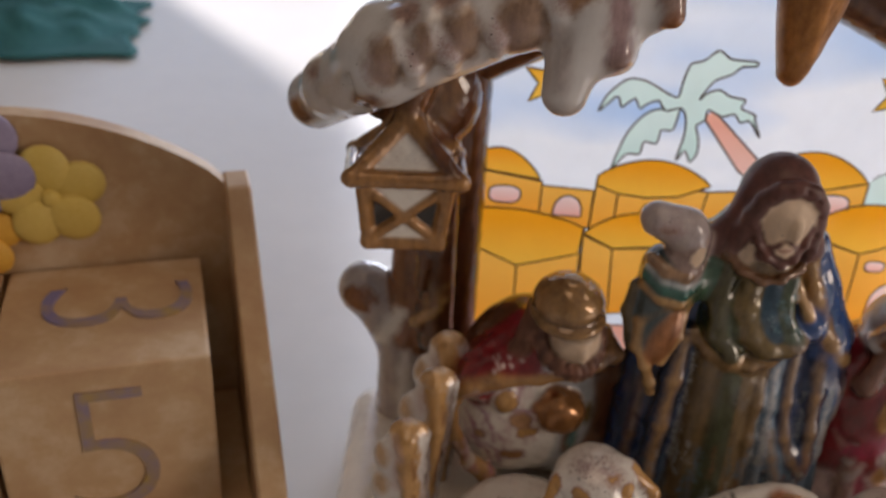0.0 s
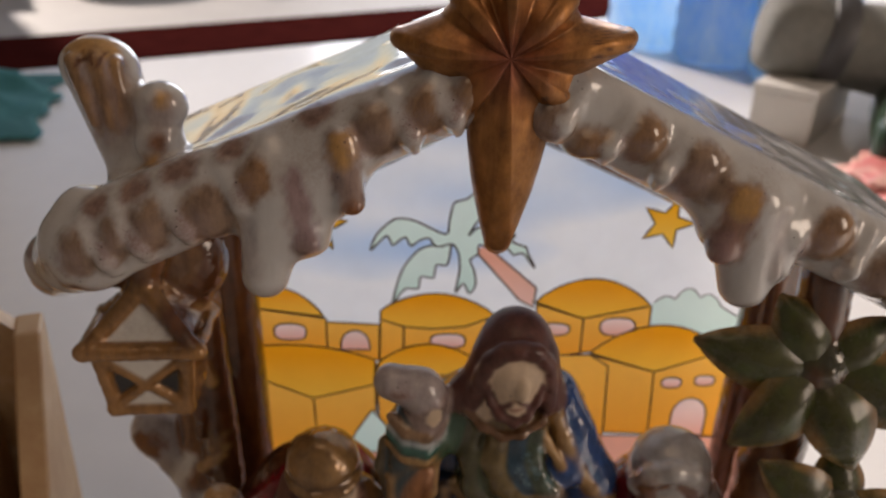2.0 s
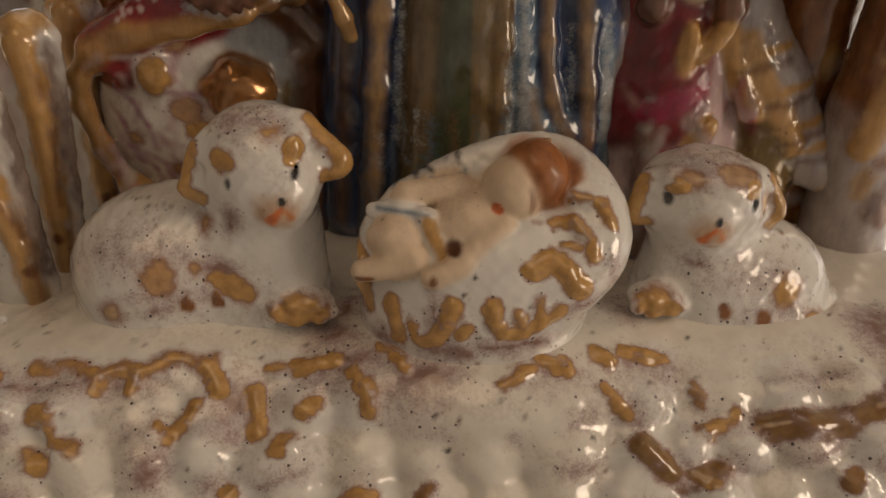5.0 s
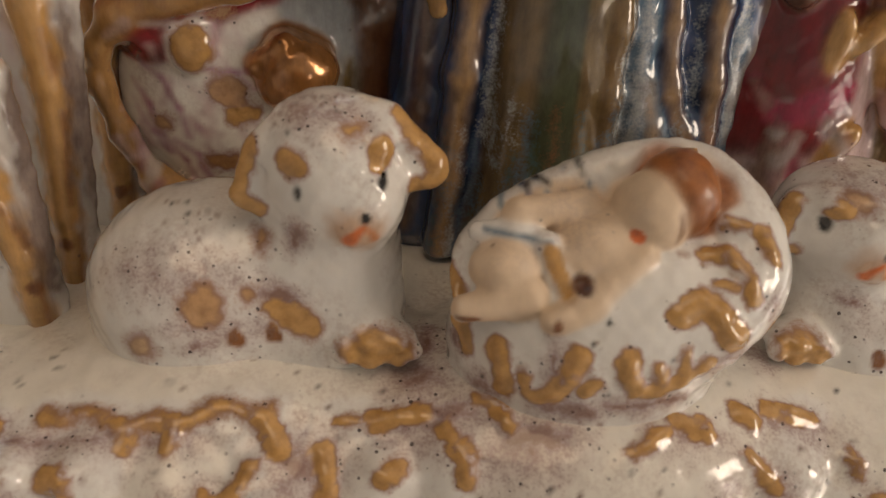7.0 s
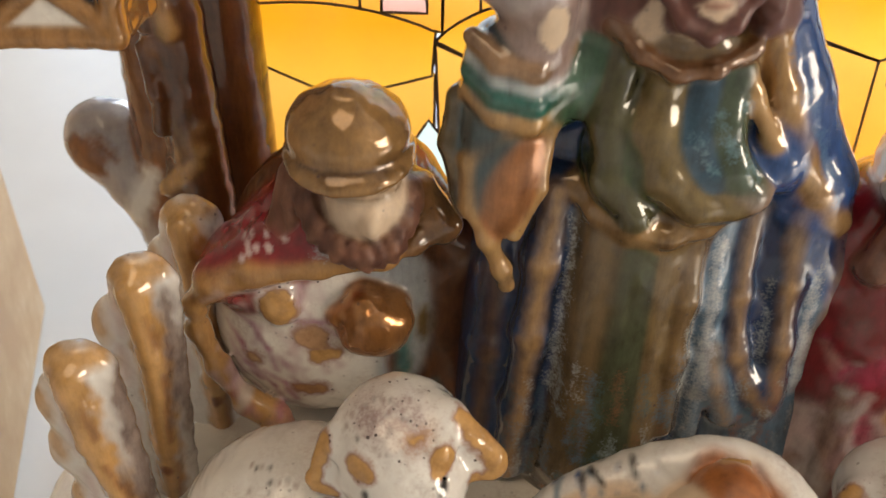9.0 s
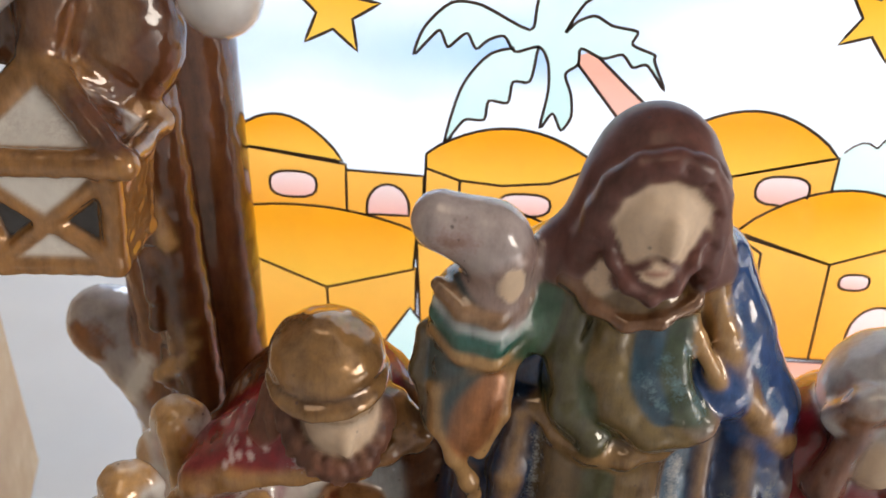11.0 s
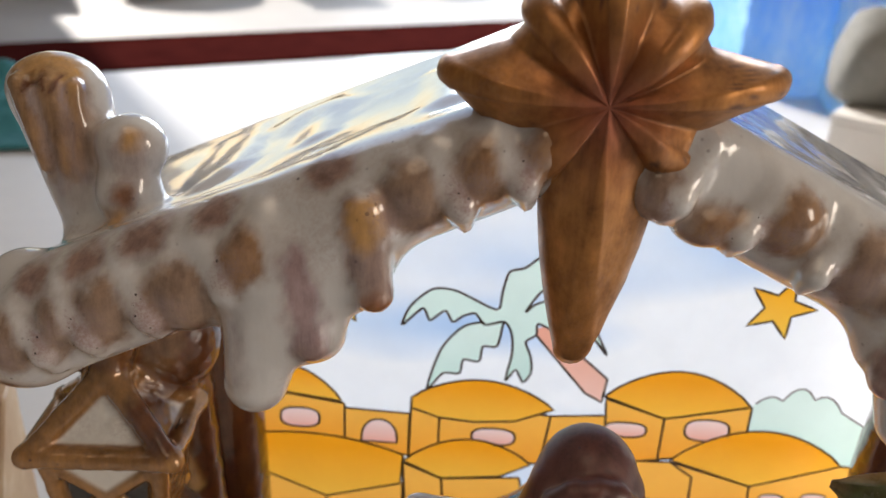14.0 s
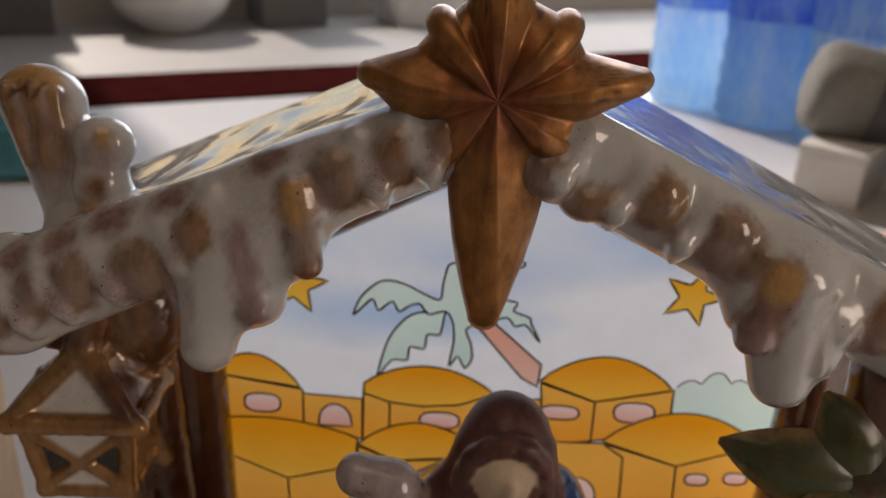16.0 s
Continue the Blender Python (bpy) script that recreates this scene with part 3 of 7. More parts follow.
    # a bare brown ledge at the corner
    c.bare([(104, 104.4, 0), (109, 103.4, 0), (115, 104, 0), (121, 105.6, 0), (127, 108.6, 0), (129.4, 111, 0)], 2, 34, 0, 2.0, (0.26, 0.14, 0.05, 0), 0.9, 1.2)
    c.bare([(86, 101.6, 0), (91, 99.8, 0), (97, 100, 0)], 2, 34, 0, 1.6, (0.26, 0.14, 0.05, 0), 0.8, 1.2)
    # mauve speckled stretches of the snow
    for x, y, a, b, am in ((47, 112, 8, 4, 0.42), (57, 108, 7, 4, 0.46), (32, 109, 6, 4, 0.42), (74, 108, 7, 3, 0.36), (87, 111, 8, 3, 0.34), (10, 111, 14, 3, 0.36), (45, 117.5, 5, 5, 0.42), (128, 118, 9, 8, 0.42), (-6, 112, 9, 4, 0.38), (112, 109, 8, 3, 0.3), (46, 124, 3, 6, 0.46), (87, 122, 3, 6, 0.36)):
        c.thin((x, y, 19), (a, b, 8), MAUVE, 4.0, amount=am + 0.05)
    for i in range(260):
        x, y = rnd.uniform(-15, 135), rnd.uniform(100, 126)
        near = math.exp(-((x - 46) / 16) ** 2) > rnd.random() * 1.6
        if not near and rnd.random() < 0.55:
            continue
        p = c.skin((x, y, 0), 2, 30, 5)
        c.dab(p, (rnd.uniform(0.16, 0.42), rnd.uniform(0.16, 0.36), 0.5), rnd.choice((BLACK, BROWN, MAUVE, BLACK)), 0.4, amount=0.9)
    c.build("base", ornament, h=0.62, label="white glazed snowy base with ochre flecks")


make_base()


def roof_left(x):
    return 157 - 0.45 * (58 - x)


def roof_right(x):
    return 157 - 0.475 * (x - 62)


def make_roof():
    c = Clay()
    c.limb((-13, 151, 125), (58, 150, 157), 8.2, 6.0, SNOW, 2)
    c.limb((62, 150, 157), (151, 151, 114), 6.0, 6.8, SNOW, 2)
    c.block((26, 171, 146.5), (41, 25, 2.6), 2.4, SNOW, 4, (0, -23.5, 0))
    c.block((106, 171, 141.5), (49, 25, 2.6), 2.4, SNOW, 4, (0, 26.0, 0))
    c.limb((-14, 152, 124), (-28, 169, 110.5), 8.0, 6.4, SNOW, 3)
    # drifts of snow on the slope
    for i in range(30):
        x = rnd.uniform(-8, 146)
        z = (roof_left(x) if x < 60 else roof_right(x)) + 3.0
        y0 = rnd.uniform(150, 170)
        c.limb((x, y0, z), (x + rnd.uniform(-3, 3), y0 + rnd.uniform(12, 26), z - 0.4), rnd.uniform(2, 3.4), 1.2, SNOW, 4)
    for i in range(20):
        x = rnd.uniform(-4, 146)
        z = (roof_left(x) if x < 60 else roof_right(x)) + 4.4
        y0 = rnd.uniform(152, 188)
        c.ball((x, y0, z), (rnd.uniform(4, 8), rnd.uniform(4, 8), rnd.uniform(0.9, 1.8)), SNOW, 3.0, (0, -24 if x < 60 else 26, rnd.uniform(-40, 40)))
    for x, y, z, r in ((-19, 156, 119, 6.4), (-24, 160, 116.5, 6.0), (-14, 153, 130, 5.0)):
        c.ball((x, y, z), r, SNOW, 1.6)
    c.cut((-17, 146, 126), (-22, 148, 112), 0.9, 0.9, 2.0)
    c.cut((-9, 142, 131), (-11, 141, 118), 0.9, 0.9, 2.0)
    # hanging drips
    c.limb((22, 146.5, 137), (19.6, 144, 122.8), 6.4, 4.2, SNOW, 4)
    c.limb((27.5, 146, 140), (27.4, 144.5, 130.5), 5.2, 4.0, SNOW, 4)
    c.limb((33, 146, 144), (33.4, 144.5, 138.0), 5.2, 3.4, SNOW, 4)
    c.limb((98.5, 146, 139), (98.6, 145, 133.2), 5.2, 3.8, SNOW, 4)
    c.limb((103.4, 146, 137), (104.8, 144.5, 122.4), 7.0, 4.6, SNOW, 4)
    c.limb((110, 146, 132), (109.5, 145, 126), 5.0, 3.4, SNOW, 2.5)
    # stones swelling under the snow of the beam: x, z, half width, half height, lean, colour
    left = ((-12, 127, 4.0, 5.2, 15, MAUVE), (-5.5, 130, 3.4, 5.2, 12, PURPLE), (0.5, 132, 4.2, 5.4, 16, MAUVE), (10.5, 134.5, 5.6, 5.6, 20, MAUVE), (19, 141.5, 3.0, 5.2, 35, RUST), (39.5, 150, 5.0, 4.8, 24, MAUVE), (47.5, 153.5, 4.4, 5.0, 24, RUST), (53.5, 156, 3.0, 4.6, 24, RUST))
    right = ((67.5, 152, 3.8, 4.2, -30, MAUVE), (74, 148.2, 4.2, 3.2, -10, RUST), (83, 149.2, 4.4, 4.8, -22, RUST), (93, 144, 5.2, 5.6, -24, MAUVE), (117.5, 132.5, 5.6, 5.6, -24, RUST), (130, 124.5, 4.8, 5.6, -26, MAUVE), (139, 119.5, 4.2, 5.2, -26, RUST), (147, 115, 3.4, 4.6, -26, RUST))
    for x, z, a, b, lean, col in left + right:
        c.ball((x, 146.9, z), (a * 1.06, 5.2, b * 1.05), SNOW, 1.2, (0, lean, 0))
        c.dab((x + 0.2, 142.0, z - 0.1), (a * 1.08, 6.0, b * 1.10), (0.36, 0.27, 0.22, 0), 2.0, (0, lean, 0), 0.75)
        c.dab((x + 0.5, 142.0, z - 0.2), (a * 0.88, 6.0, b * 0.95), (0.25, 0.155, 0.10, 0) if col is not RUST else (0.28, 0.145, 0.062, 0), 1.6, (0, lean, 0), 0.9)
        c.thin((x - a * 0.35, 141.8, z - b * 0.35), (a * 0.8, 4.0, b * 0.7), MAUVE, 2.2, (0, lean, 0), 0.40)
    for x in (-8.8, -2.6, 5.2, 15.4, 23.4, 43.6, 50.6):
        z = roof_left(x) - 0.5
        c.limb((x - 2.2, 146.0, z + 5.5), (x + 1.4, 142.9, z - 1), 1.2, 1.4, SNOW, 1.6)
        c.limb((x + 1.4, 142.9, z - 1), (x + 1.9, 144.4, z - 3.6), 1.4, 1.0, SNOW, 1.6)
        c.stroke((x - 2.2, 144.4, z + 5.5), (x + 1.4, 141.4, z - 1), 1.2, 1.5, SNOW, 1.4, 0.9, 1.5)
        c.stroke((x + 1.4, 141.4, z - 1), (x + 2.0, 143, z - 4.6), 1.5, 1.0, SNOW, 1.4, 0.9, 1.5)
    for x in (70.6, 78.6, 88, 112.4, 124, 134.6, 143.2):
        z = roof_right(x) - 0.5
        c.limb((x + 2.4, 146.0, z + 5), (x - 1.2, 142.9, z - 1), 1.2, 1.4, SNOW, 1.6)
        c.limb((x - 1.2, 142.9, z - 1), (x - 1.8, 144.4, z - 3.4), 1.4, 1.0, SNOW, 1.6)
        c.stroke((x + 2.4, 144.4, z + 5), (x - 1.2, 141.4, z - 1), 1.2, 1.5, SNOW, 1.4, 0.9, 1.5)
        c.stroke((x - 1.2, 141.4, z - 1), (x - 2.0, 143, z - 4.6), 1.5, 1.0, SNOW, 1.4, 0.9, 1.5)
    # ridges of snow run down between the hanging drips
    for x, z, u, v, a, b, col in ((33.6, 148.0, 35.2, 138.0, 3.0, 2.6, MAUVE), (25.8, 142, 27.6, 130.5, 2.0, 2.4, PURPLE), (17.6, 134, 18, 125, 1.4, 1.5, GREYW)):
        c.limb((x, 143.4, z), (u, 141.6, v), a * 0.9, b * 0.9, SNOW, 1.0)
        c.stroke((x, 140.6, z), (u, 139.6, v), a * 0.95, b, col, 2.0, 0.9, 1.6)
    c.dab((34, 139.5, 147.6), (2.6, 4, 3.6), OCHRE, 1.6, (0, 12, 0))
    c.dab((35.4, 139.5, 137.0), (2.0, 4, 1.8), RUST, 1.8)
    c.dab((27.8, 139.5, 129), (2.4, 4, 1.8), MAUVE, 2.6, amount=0.7)
    for x, z, u, v, a, b, col in ((100.3, 140, 98.6, 130.5, 3.2, 3.2, RUST), (107, 137, 108.5, 126, 2.0, 1.6, GREYW)):
        c.limb((x, 143.4, z), (u, 141.6, v), a * 0.9, b * 0.9, SNOW, 1.0)
        c.stroke((x, 140.6, z), (u, 139.6, v), a * 0.95, b, col, 2.0, 0.9, 1.6)
    c.dab((100.4, 139.5, 140), (2.4, 4, 3.0), OCHRE, 1.8)
    c.dab((97.8, 139.5, 131), (2.2, 4, 3.4), PURPLE, 2.4, amount=0.7)
    c.dab((105.5, 139.5, 117.5), (3.4, 5, 2.4), MAUVE, 2.4)
    c.dab((20, 139.5, 119.5), (4, 5, 2.2), GREYW, 2.4, amount=0.7)
    c.patch((-30, 164, 110), (3.0, 3.4, 3.0), RUST)
    c.patch((-25, 157, 119), (3.4, 3, 2.4), MAUVE, (0, 30, 0))
    c.patch((-16, 146, 118), (3.4, 4, 1.6), RUST, (0, -20, 0))
    for x, w in ((-9, 3.2), (-2, 3.4), (6, 4.2), (15, 3.4), (29, 3.8)):
        c.ball((x, 150, roof_left(x) + 5.2), (w, 4.5, 2.6), SNOW, 1.2, (0, -24, 0))
        c.dab((x, 147.5, roof_left(x) + 7.2), (w, 4, 2.2), MAUVE, 2.0, (0, -24, 0))
    for x, w in ((84, 4), (97, 3.4), (109, 4.4), (121, 3.6), (133, 4.2), (142, 3)):
        c.ball((x, 150.5, roof_right(x) + 4.4), (w, 4.5, 2.4), SNOW, 1.2, (0, 26, 0))
        c.dab((x, 152.5, roof_right(x) + 6.0), (w, 3.0, 2.2), MAUVE, 2.0, (0, 26, 0), 0.8)
    # snow-laden stub of a branch on the slope
    c.limb((-6.5, 164, 133), (-12.5, 168, 151), 5.6, 6.8, SNOW, 3, 0.8)
    c.ball((-13.8, 169, 153), (6.8, 4.8, 5.0), SNOW, 2)
    c.ball((-0.8, 162.4, 147.4), (4.8, 4.2, 4.6), SNOW, 4)
    for dx in (-17.5, -14.5, -10.5, -8):
        c.cut((dx * 1.02, 161.6, 155), (dx * 0.8 - 1.5, 159.6, 142), 0.5, 0.7, 1.4)
    c.ball((-1.5, 161, 141), 4.4, SNOW, 2)
    for dx, q, r in ((-12, -10.2, 1.1), (-8.5, -7.8, 0.9), (-16.5, -13, 1.1)):
        p0, p1 = (dx, 164, 155), (q, 161.5, 144)
        c.limb(p0, p1, r * 1.2, r * 0.8, SNOW, 1.2)
        c.stroke((p0[0], p0[1] - 1.5, p0[2]), (p1[0], p1[1] - 1.5, p1[2]), r * 1.9, r, PURPLE, 1.6, 0.8, 2.0)
        c.stroke((p0[0], p0[1] - 1.5, p0[2]), (p1[0], p1[1] - 1.5, p1[2]), r, r * 0.5, OCHRE, 0.8, 1.0, 2.0)
    c.dab((-13.8, 165, 157), (6.5, 4, 2.4), OCHRE, 1.6)
    c.dab((-10, 163, 146), (5.5, 5, 7), MAUVE, 5.0, amount=0.75)
    for x, z, u, v, r in ((-17, 155, -12.6, 143, 1.9), (-12.4, 156, -9.6, 143, 1.7), (-7.6, 154, -6.4, 144, 1.2)):
        c.stroke((x, 162.5, z), (u, 159.5, v), r, r * 0.6, (0.27, 0.155, 0.075, 0), 1.6, 0.9, 2.5)
    c.dab((0, 158, 147), (3.5, 5, 3.5), MAUVE, 3.0, amount=0.6)
    for dx, t in ((-15, 20), (-12.5, -15), (-11, 30), (-14, 70)):
        c.dab((dx, 164, 155.2), (0.4, 3, 1.7), BROWN, 0.4, (0, t, 0))
    c.patch((0.5, 157.5, 150), (1.4, 2.5, 2.2), OCHRE, (0, 20, 0))
    c.patch((-0.5, 156.6, 142), (1.6, 2.5, 1.6), RUST)
    c.patch((-3, 156.5, 138), (3, 2.5, 1.2), OCHRE, (0, -40, 0))
    c.build("roof", ornament, h=0.62, label="snow-white glazed roof beam with brown patches and drips", grain=0.02)


make_roof()


def make_frame():
    for a, b, r in (((4, 183, 17), (2.5, 183, 119), 6.6), ((129, 183, 17), (129.5, 183, 117), 6.4)):
        c = Clay().limb(a, b, r, r, BROWN, 1)
        c.limb((a[0] - 2, 177.5, 18), (b[0] - 2, 177.5, 116), 1.8, 1.8, BROWN, 1.5)
        c.stroke((a[0] - 2, 175.8, 18), (b[0] - 2, 175.8, 116), 1.2, 1.2, RUST, 1.5)
        c.stroke((a[0] + 4, 178, 18), (b[0] + 4, 178, 116), 1.6, 1.6, RUST, 2.5, 0.6)
        c.build("post", ornament, h=0.7, label="dark brown glazed post")
    for a, b in (((0, 183, 115), (60, 183, 147)), ((60, 183, 147), (132, 183, 115))):
        c = Clay().limb(a, b, 6.2, 6.2, BROWN, 1)
        c.stroke((a[0], 178, a[2] - 3), (b[0], 178, b[2] - 3), 1.6, 1.6, RUST, 2.5, 0.6)
        c.build("rafter", ornament, h=0.8, label="dark brown glazed rafter")


make_frame()


def make_star():
    """Eight rays with a ridge along each and a crease between, sunk at the middle."""
    cx, cz, back, deep = 60.2, 162.0, 148.5, 8.6
    # tip x, tip z, half width of the rounded tip, distance of the crease that follows
    rays = [(59.2, 183.5, 2.0, 12.6), (70.6, 172.6, 2.2, 12.8), (81.2, 164.6, 1.7, 12.6), (71.8, 153.0, 2.2, 14.0), (60.5, 125.4, 2.5, 13.6), (50.8, 151.4, 2.4, 13.2), (41.2, 163.8, 1.7, 12.2), (51.0, 172.4, 2.2, 12.4)]
    n, rim, ridge = 9, [], []
    for i, (x, z, r, far) in enumerate(rays):
        ax_, az_, _, prev = rays[i - 1]
        qx, qz = rays[(i + 1) % 8][:2]
        def bearing(ax, az):
            return math.atan2(ax - cx, az - cz)
        def between(a, b, w):
            d = (b - a + math.pi) % math.tau - math.pi
            return a + d * w
        b0 = between(bearing(ax_, az_), bearing(x, z), {4: 0.32, 5: 0.66}.get(i, 0.5))
        b1 = between(bearing(x, z), bearing(qx, qz), {3: 0.32, 4: 0.66}.get(i, 0.5))
        v0 = Vector((cx + prev * math.sin(b0), cz + prev * math.cos(b0)))
        v1 = Vector((cx + far * math.sin(b1), cz + far * math.cos(b1)))
        tip = Vector((x, z))
        out = (tip - Vector((cx, cz))).normalized()
        ln_ = (tip - Vector((cx, cz))).length
        side = Vector((out.y, -out.x))
        a, b = tip - out * r - side * r, tip - out * r + side * r
        for j in range(n):
            f = j / n
            rim.append(v0.lerp(a, f) + side * (0.0 if ln_ < 30 else -0.6) * math.sin(f * math.pi))
            ridge.append(f ** 1.1 * 0.86)
        for j in range(9):
            g = math.pi * j / 8
            rim.append(tip - out * r - side * r * math.cos(g) + out * r * math.sin(g))
            ridge.append(0.86 + 0.14 * math.sin(g))
        for j in range(n):
            f = 1 - (j + 1) / (n + 1)
            rim.append(v1.lerp(b, f) + side * (0.0 if ln_ < 30 else 0.6) * math.sin(f * math.pi))
            ridge.append(f ** 1.1 * 0.86)
    steps, m = 22, len(rim)
    co, col, faces = [], [], []
    gold, red, dark = np.array((0.37, 0.165, 0.048, 0.7)), np.array((0.25, 0.075, 0.04, 0.6)), np.array((0.09, 0.03, 0.012, 0.2))
    for k in range(steps + 1):
        f = max(k / steps, 0.004)
        for p, w in zip(rim, ridge):
            x, z = cx + (p.x - cx) * f, cz + (p.y - cz) * f
            ln = math.hypot(p.x - cx, p.y - cz)
            d = f * ln
            h = deep * (1 - f ** 2.6) ** 0.5 * (1 - 0.22 * d / 20)
            h *= 1 - 0.34 * (1 - w) ** 1.3 * min(1, d / 9) ** 1.2 * (1 - 0.3 * f)
            h -= 2.4 * math.exp(-(d / 5.5) ** 2)
            h += 0.35 * noise.noise(Vector((x * 0.3, z * 0.3, 1)))
            co.append((x, back - max(h, 0), z))
            t = math.exp(-(d / 7) ** 2)
            q = gold * (1 - t) + red * t
            s_ = max(0, 0.3 - w) * 0.9 * min(1, d / 3) * (1 - f * 0.5)
            worn = 1 if noise.noise(Vector((x * 0.9, 3, z * 0.9))) > 0.36 and (z > 172 or x > 73 or (x > 65 and z < 157)) else 0
            s_ = max(s_, 0.8 * worn)
            col.append(q * (1 - s_) + dark * s_)
    for k in range(steps):
        for j in range(m):
            j1 = (j + 1) % m
            faces.append((k * m + j, k * m + j1, (k + 1) * m + j1, (k + 1) * m + j))
    base = len(co)
    for p in rim:
        co.append((p.x, back + 1.6, p.y))
        col.append(gold)
    for j in range(m):
        j1 = (j + 1) % m
        faces.append((steps * m + j, steps * m + j1, base + j1, base + j))
    faces.append(tuple(range(0, m))[::-1])
    faces.append(tuple(range(base, base + m)))
    me = bpy.data.meshes.new("star")
    me.from_pydata([tuple(0.001 * v for v in c) for c in co], [], faces)
    me.attributes.new("glaze", "FLOAT_COLOR", "POINT").data.foreach_set("color", np.array(col, np.float32).ravel())
    me.attributes.new("under", "FLOAT_COLOR", "POINT").data.foreach_set("color", np.zeros(4 * len(col), np.float32))
    me.materials.append(M_LUSTRE)
    for p in me.polygons:
        p.use_smooth = len(p.vertices) == 4
    ob = new("star", me)
    ob.parent = ornament
    tagged(ob, "copper lustre star of eight rays")


make_star()


def make_trunk():
    c = Clay()
    c.limb((-8, 183, 14), (-8, 183, 45), 7.0, 6.4, GREYW, 2)
    c.limb((-8, 183, 40), (-17, 184, 55), 6.0, 6.6, GREYW, 3)
    c.ball((-18.5, 184, 56), (7, 6, 7.2), GREYW, 2)
    c.limb((-6, 182, 46), (-5, 180, 112), 6.5, 6, RUST, 3)
    c.limb((0, 176, 48), (-1, 174, 112), 4.5, 4, BROWN, 2)
    c.dab((-19.5, 178.6, 56), (4.5, 3, 3.6), RUST, 1.2)
    c.dab((-11, 178, 50), (2.2, 4, 8), WHITE, 2, (0, 30, 0))
    c.dab((-7, 177, 32), (2, 4, 12), WHITE, 2)
    for i in range(24):
        z = rnd.uniform(50, 112)
        c.limb((rnd.uniform(-6, 2), 172 + rnd.uniform(-1, 2), z), (rnd.uniform(-6, 2), 172 + rnd.uniform(-1, 2), z + rnd.uniform(4, 10)), 1.4, 1.0, rnd.choice((RUST, BROWN, OCHRE, BROWN)), 0.8)
    c.build("tree_trunk", ornament, h=0.6, label="grey and rust glazed knotted trunk")


make_trunk()


def make_lantern():
    c = Clay()
    cx, cy = -8.6, 161.0
    c.taper((cx, cy, 0), 99.5, 110.5, 11.2, 0.6, 8.0, 0.6, CREAM)
    # solid black core: the shade inside the open lantern, put in as colour
    c.taper((cx, cy, 0), 84.5, 99, 7.2, 8.6, 5.6, 6.6, BLACK)
    edge = (0.34, 0.17, 0.055, 0.25)
    for sx in (-1, 1):
        for sy in (-1, 1):
            c.limb((cx + sx * 11, cy + sy * 7.8, 100), (cx, cy, 110.5), 1.6, 2.2, edge, 0.8)
            c.limb((cx + sx * 8.8, cy + sy * 6.6, 98.5), (cx + sx * 7.2, cy + sy * 5.6, 85), 1.5, 1.5, edge, 0.8)
        c.limb((cx + sx * 11, cy - 7.8, 100), (cx + sx * 11, cy + 7.8, 100), 1.6, 1.6, edge, 0.8)
        c.limb((cx + sx * 7.2, cy - 5.6, 85), (cx + sx * 7.2, cy + 5.6, 85), 1.6, 1.6, edge, 0.8)
        c.limb((cx - sx * 8.2, cy - 6.9, 98), (cx + sx * 6.8, cy - 6.0, 86), 1.1, 1.1, edge, 0.8)
        c.block((cx + sx * 8.4, cy, 92), (1.0, 6.0, 6.8), 0.5, edge, 0.4, (0, sx * 6, 0))
    for sy in (-1, 1):
        c.limb((cx - 11, cy + sy * 7.8, 100), (cx + 11, cy + sy * 7.8, 100), 1.8, 1.8, edge, 0.8)
        c.limb((cx - 7.2, cy + sy * 5.6, 85), (cx + 7.2, cy + sy * 5.6, 85), 1.7, 1.7, edge, 0.8)
    c.taper((cx, cy - 6.5, 0), 92.5, 98.5, 0.4, 6.8, 0.5, 0.7, CREAM)
    c.taper((cx, cy - 6.0, 0), 85.5, 91, 5.4, 0.4, 0.5, 0.5, CREAM)
    c.dab((cx + 9, cy - 4, 106), (5, 9, 6), BROWN, 2.5)
    c.limb((cx, cy + 0.5, 110), (cx + 2, cy + 3, 121), 2.6, 5.0, (0.20, 0.085, 0.03, 0.1), 1.5)
    c.limb((cx - 6, cy + 3, 112), (cx - 4, cy + 5, 121), 3.0, 5.0, BROWN, 1.5)
    c.ball((cx + 6, cy + 9, 112), (9.5, 6.5, 11), BROWN, 2)
    c.dab((cx + 8, cy + 3, 114), (3, 4, 6), (0.24, 0.13, 0.06, 0), 2.0, (0, 20, 0), 0.7)
    ob = c.build("lantern", ornament, h=0.4, label="ochre barred lantern with cream panes", soft=0.3)
    mid = Matrix.Translation((cx * 0.001, cy * 0.001, 0))
    ob.data.transform(mid @ Matrix.Rotation(radians(3), 4, "Z") @ mid.inverted())


make_lantern()


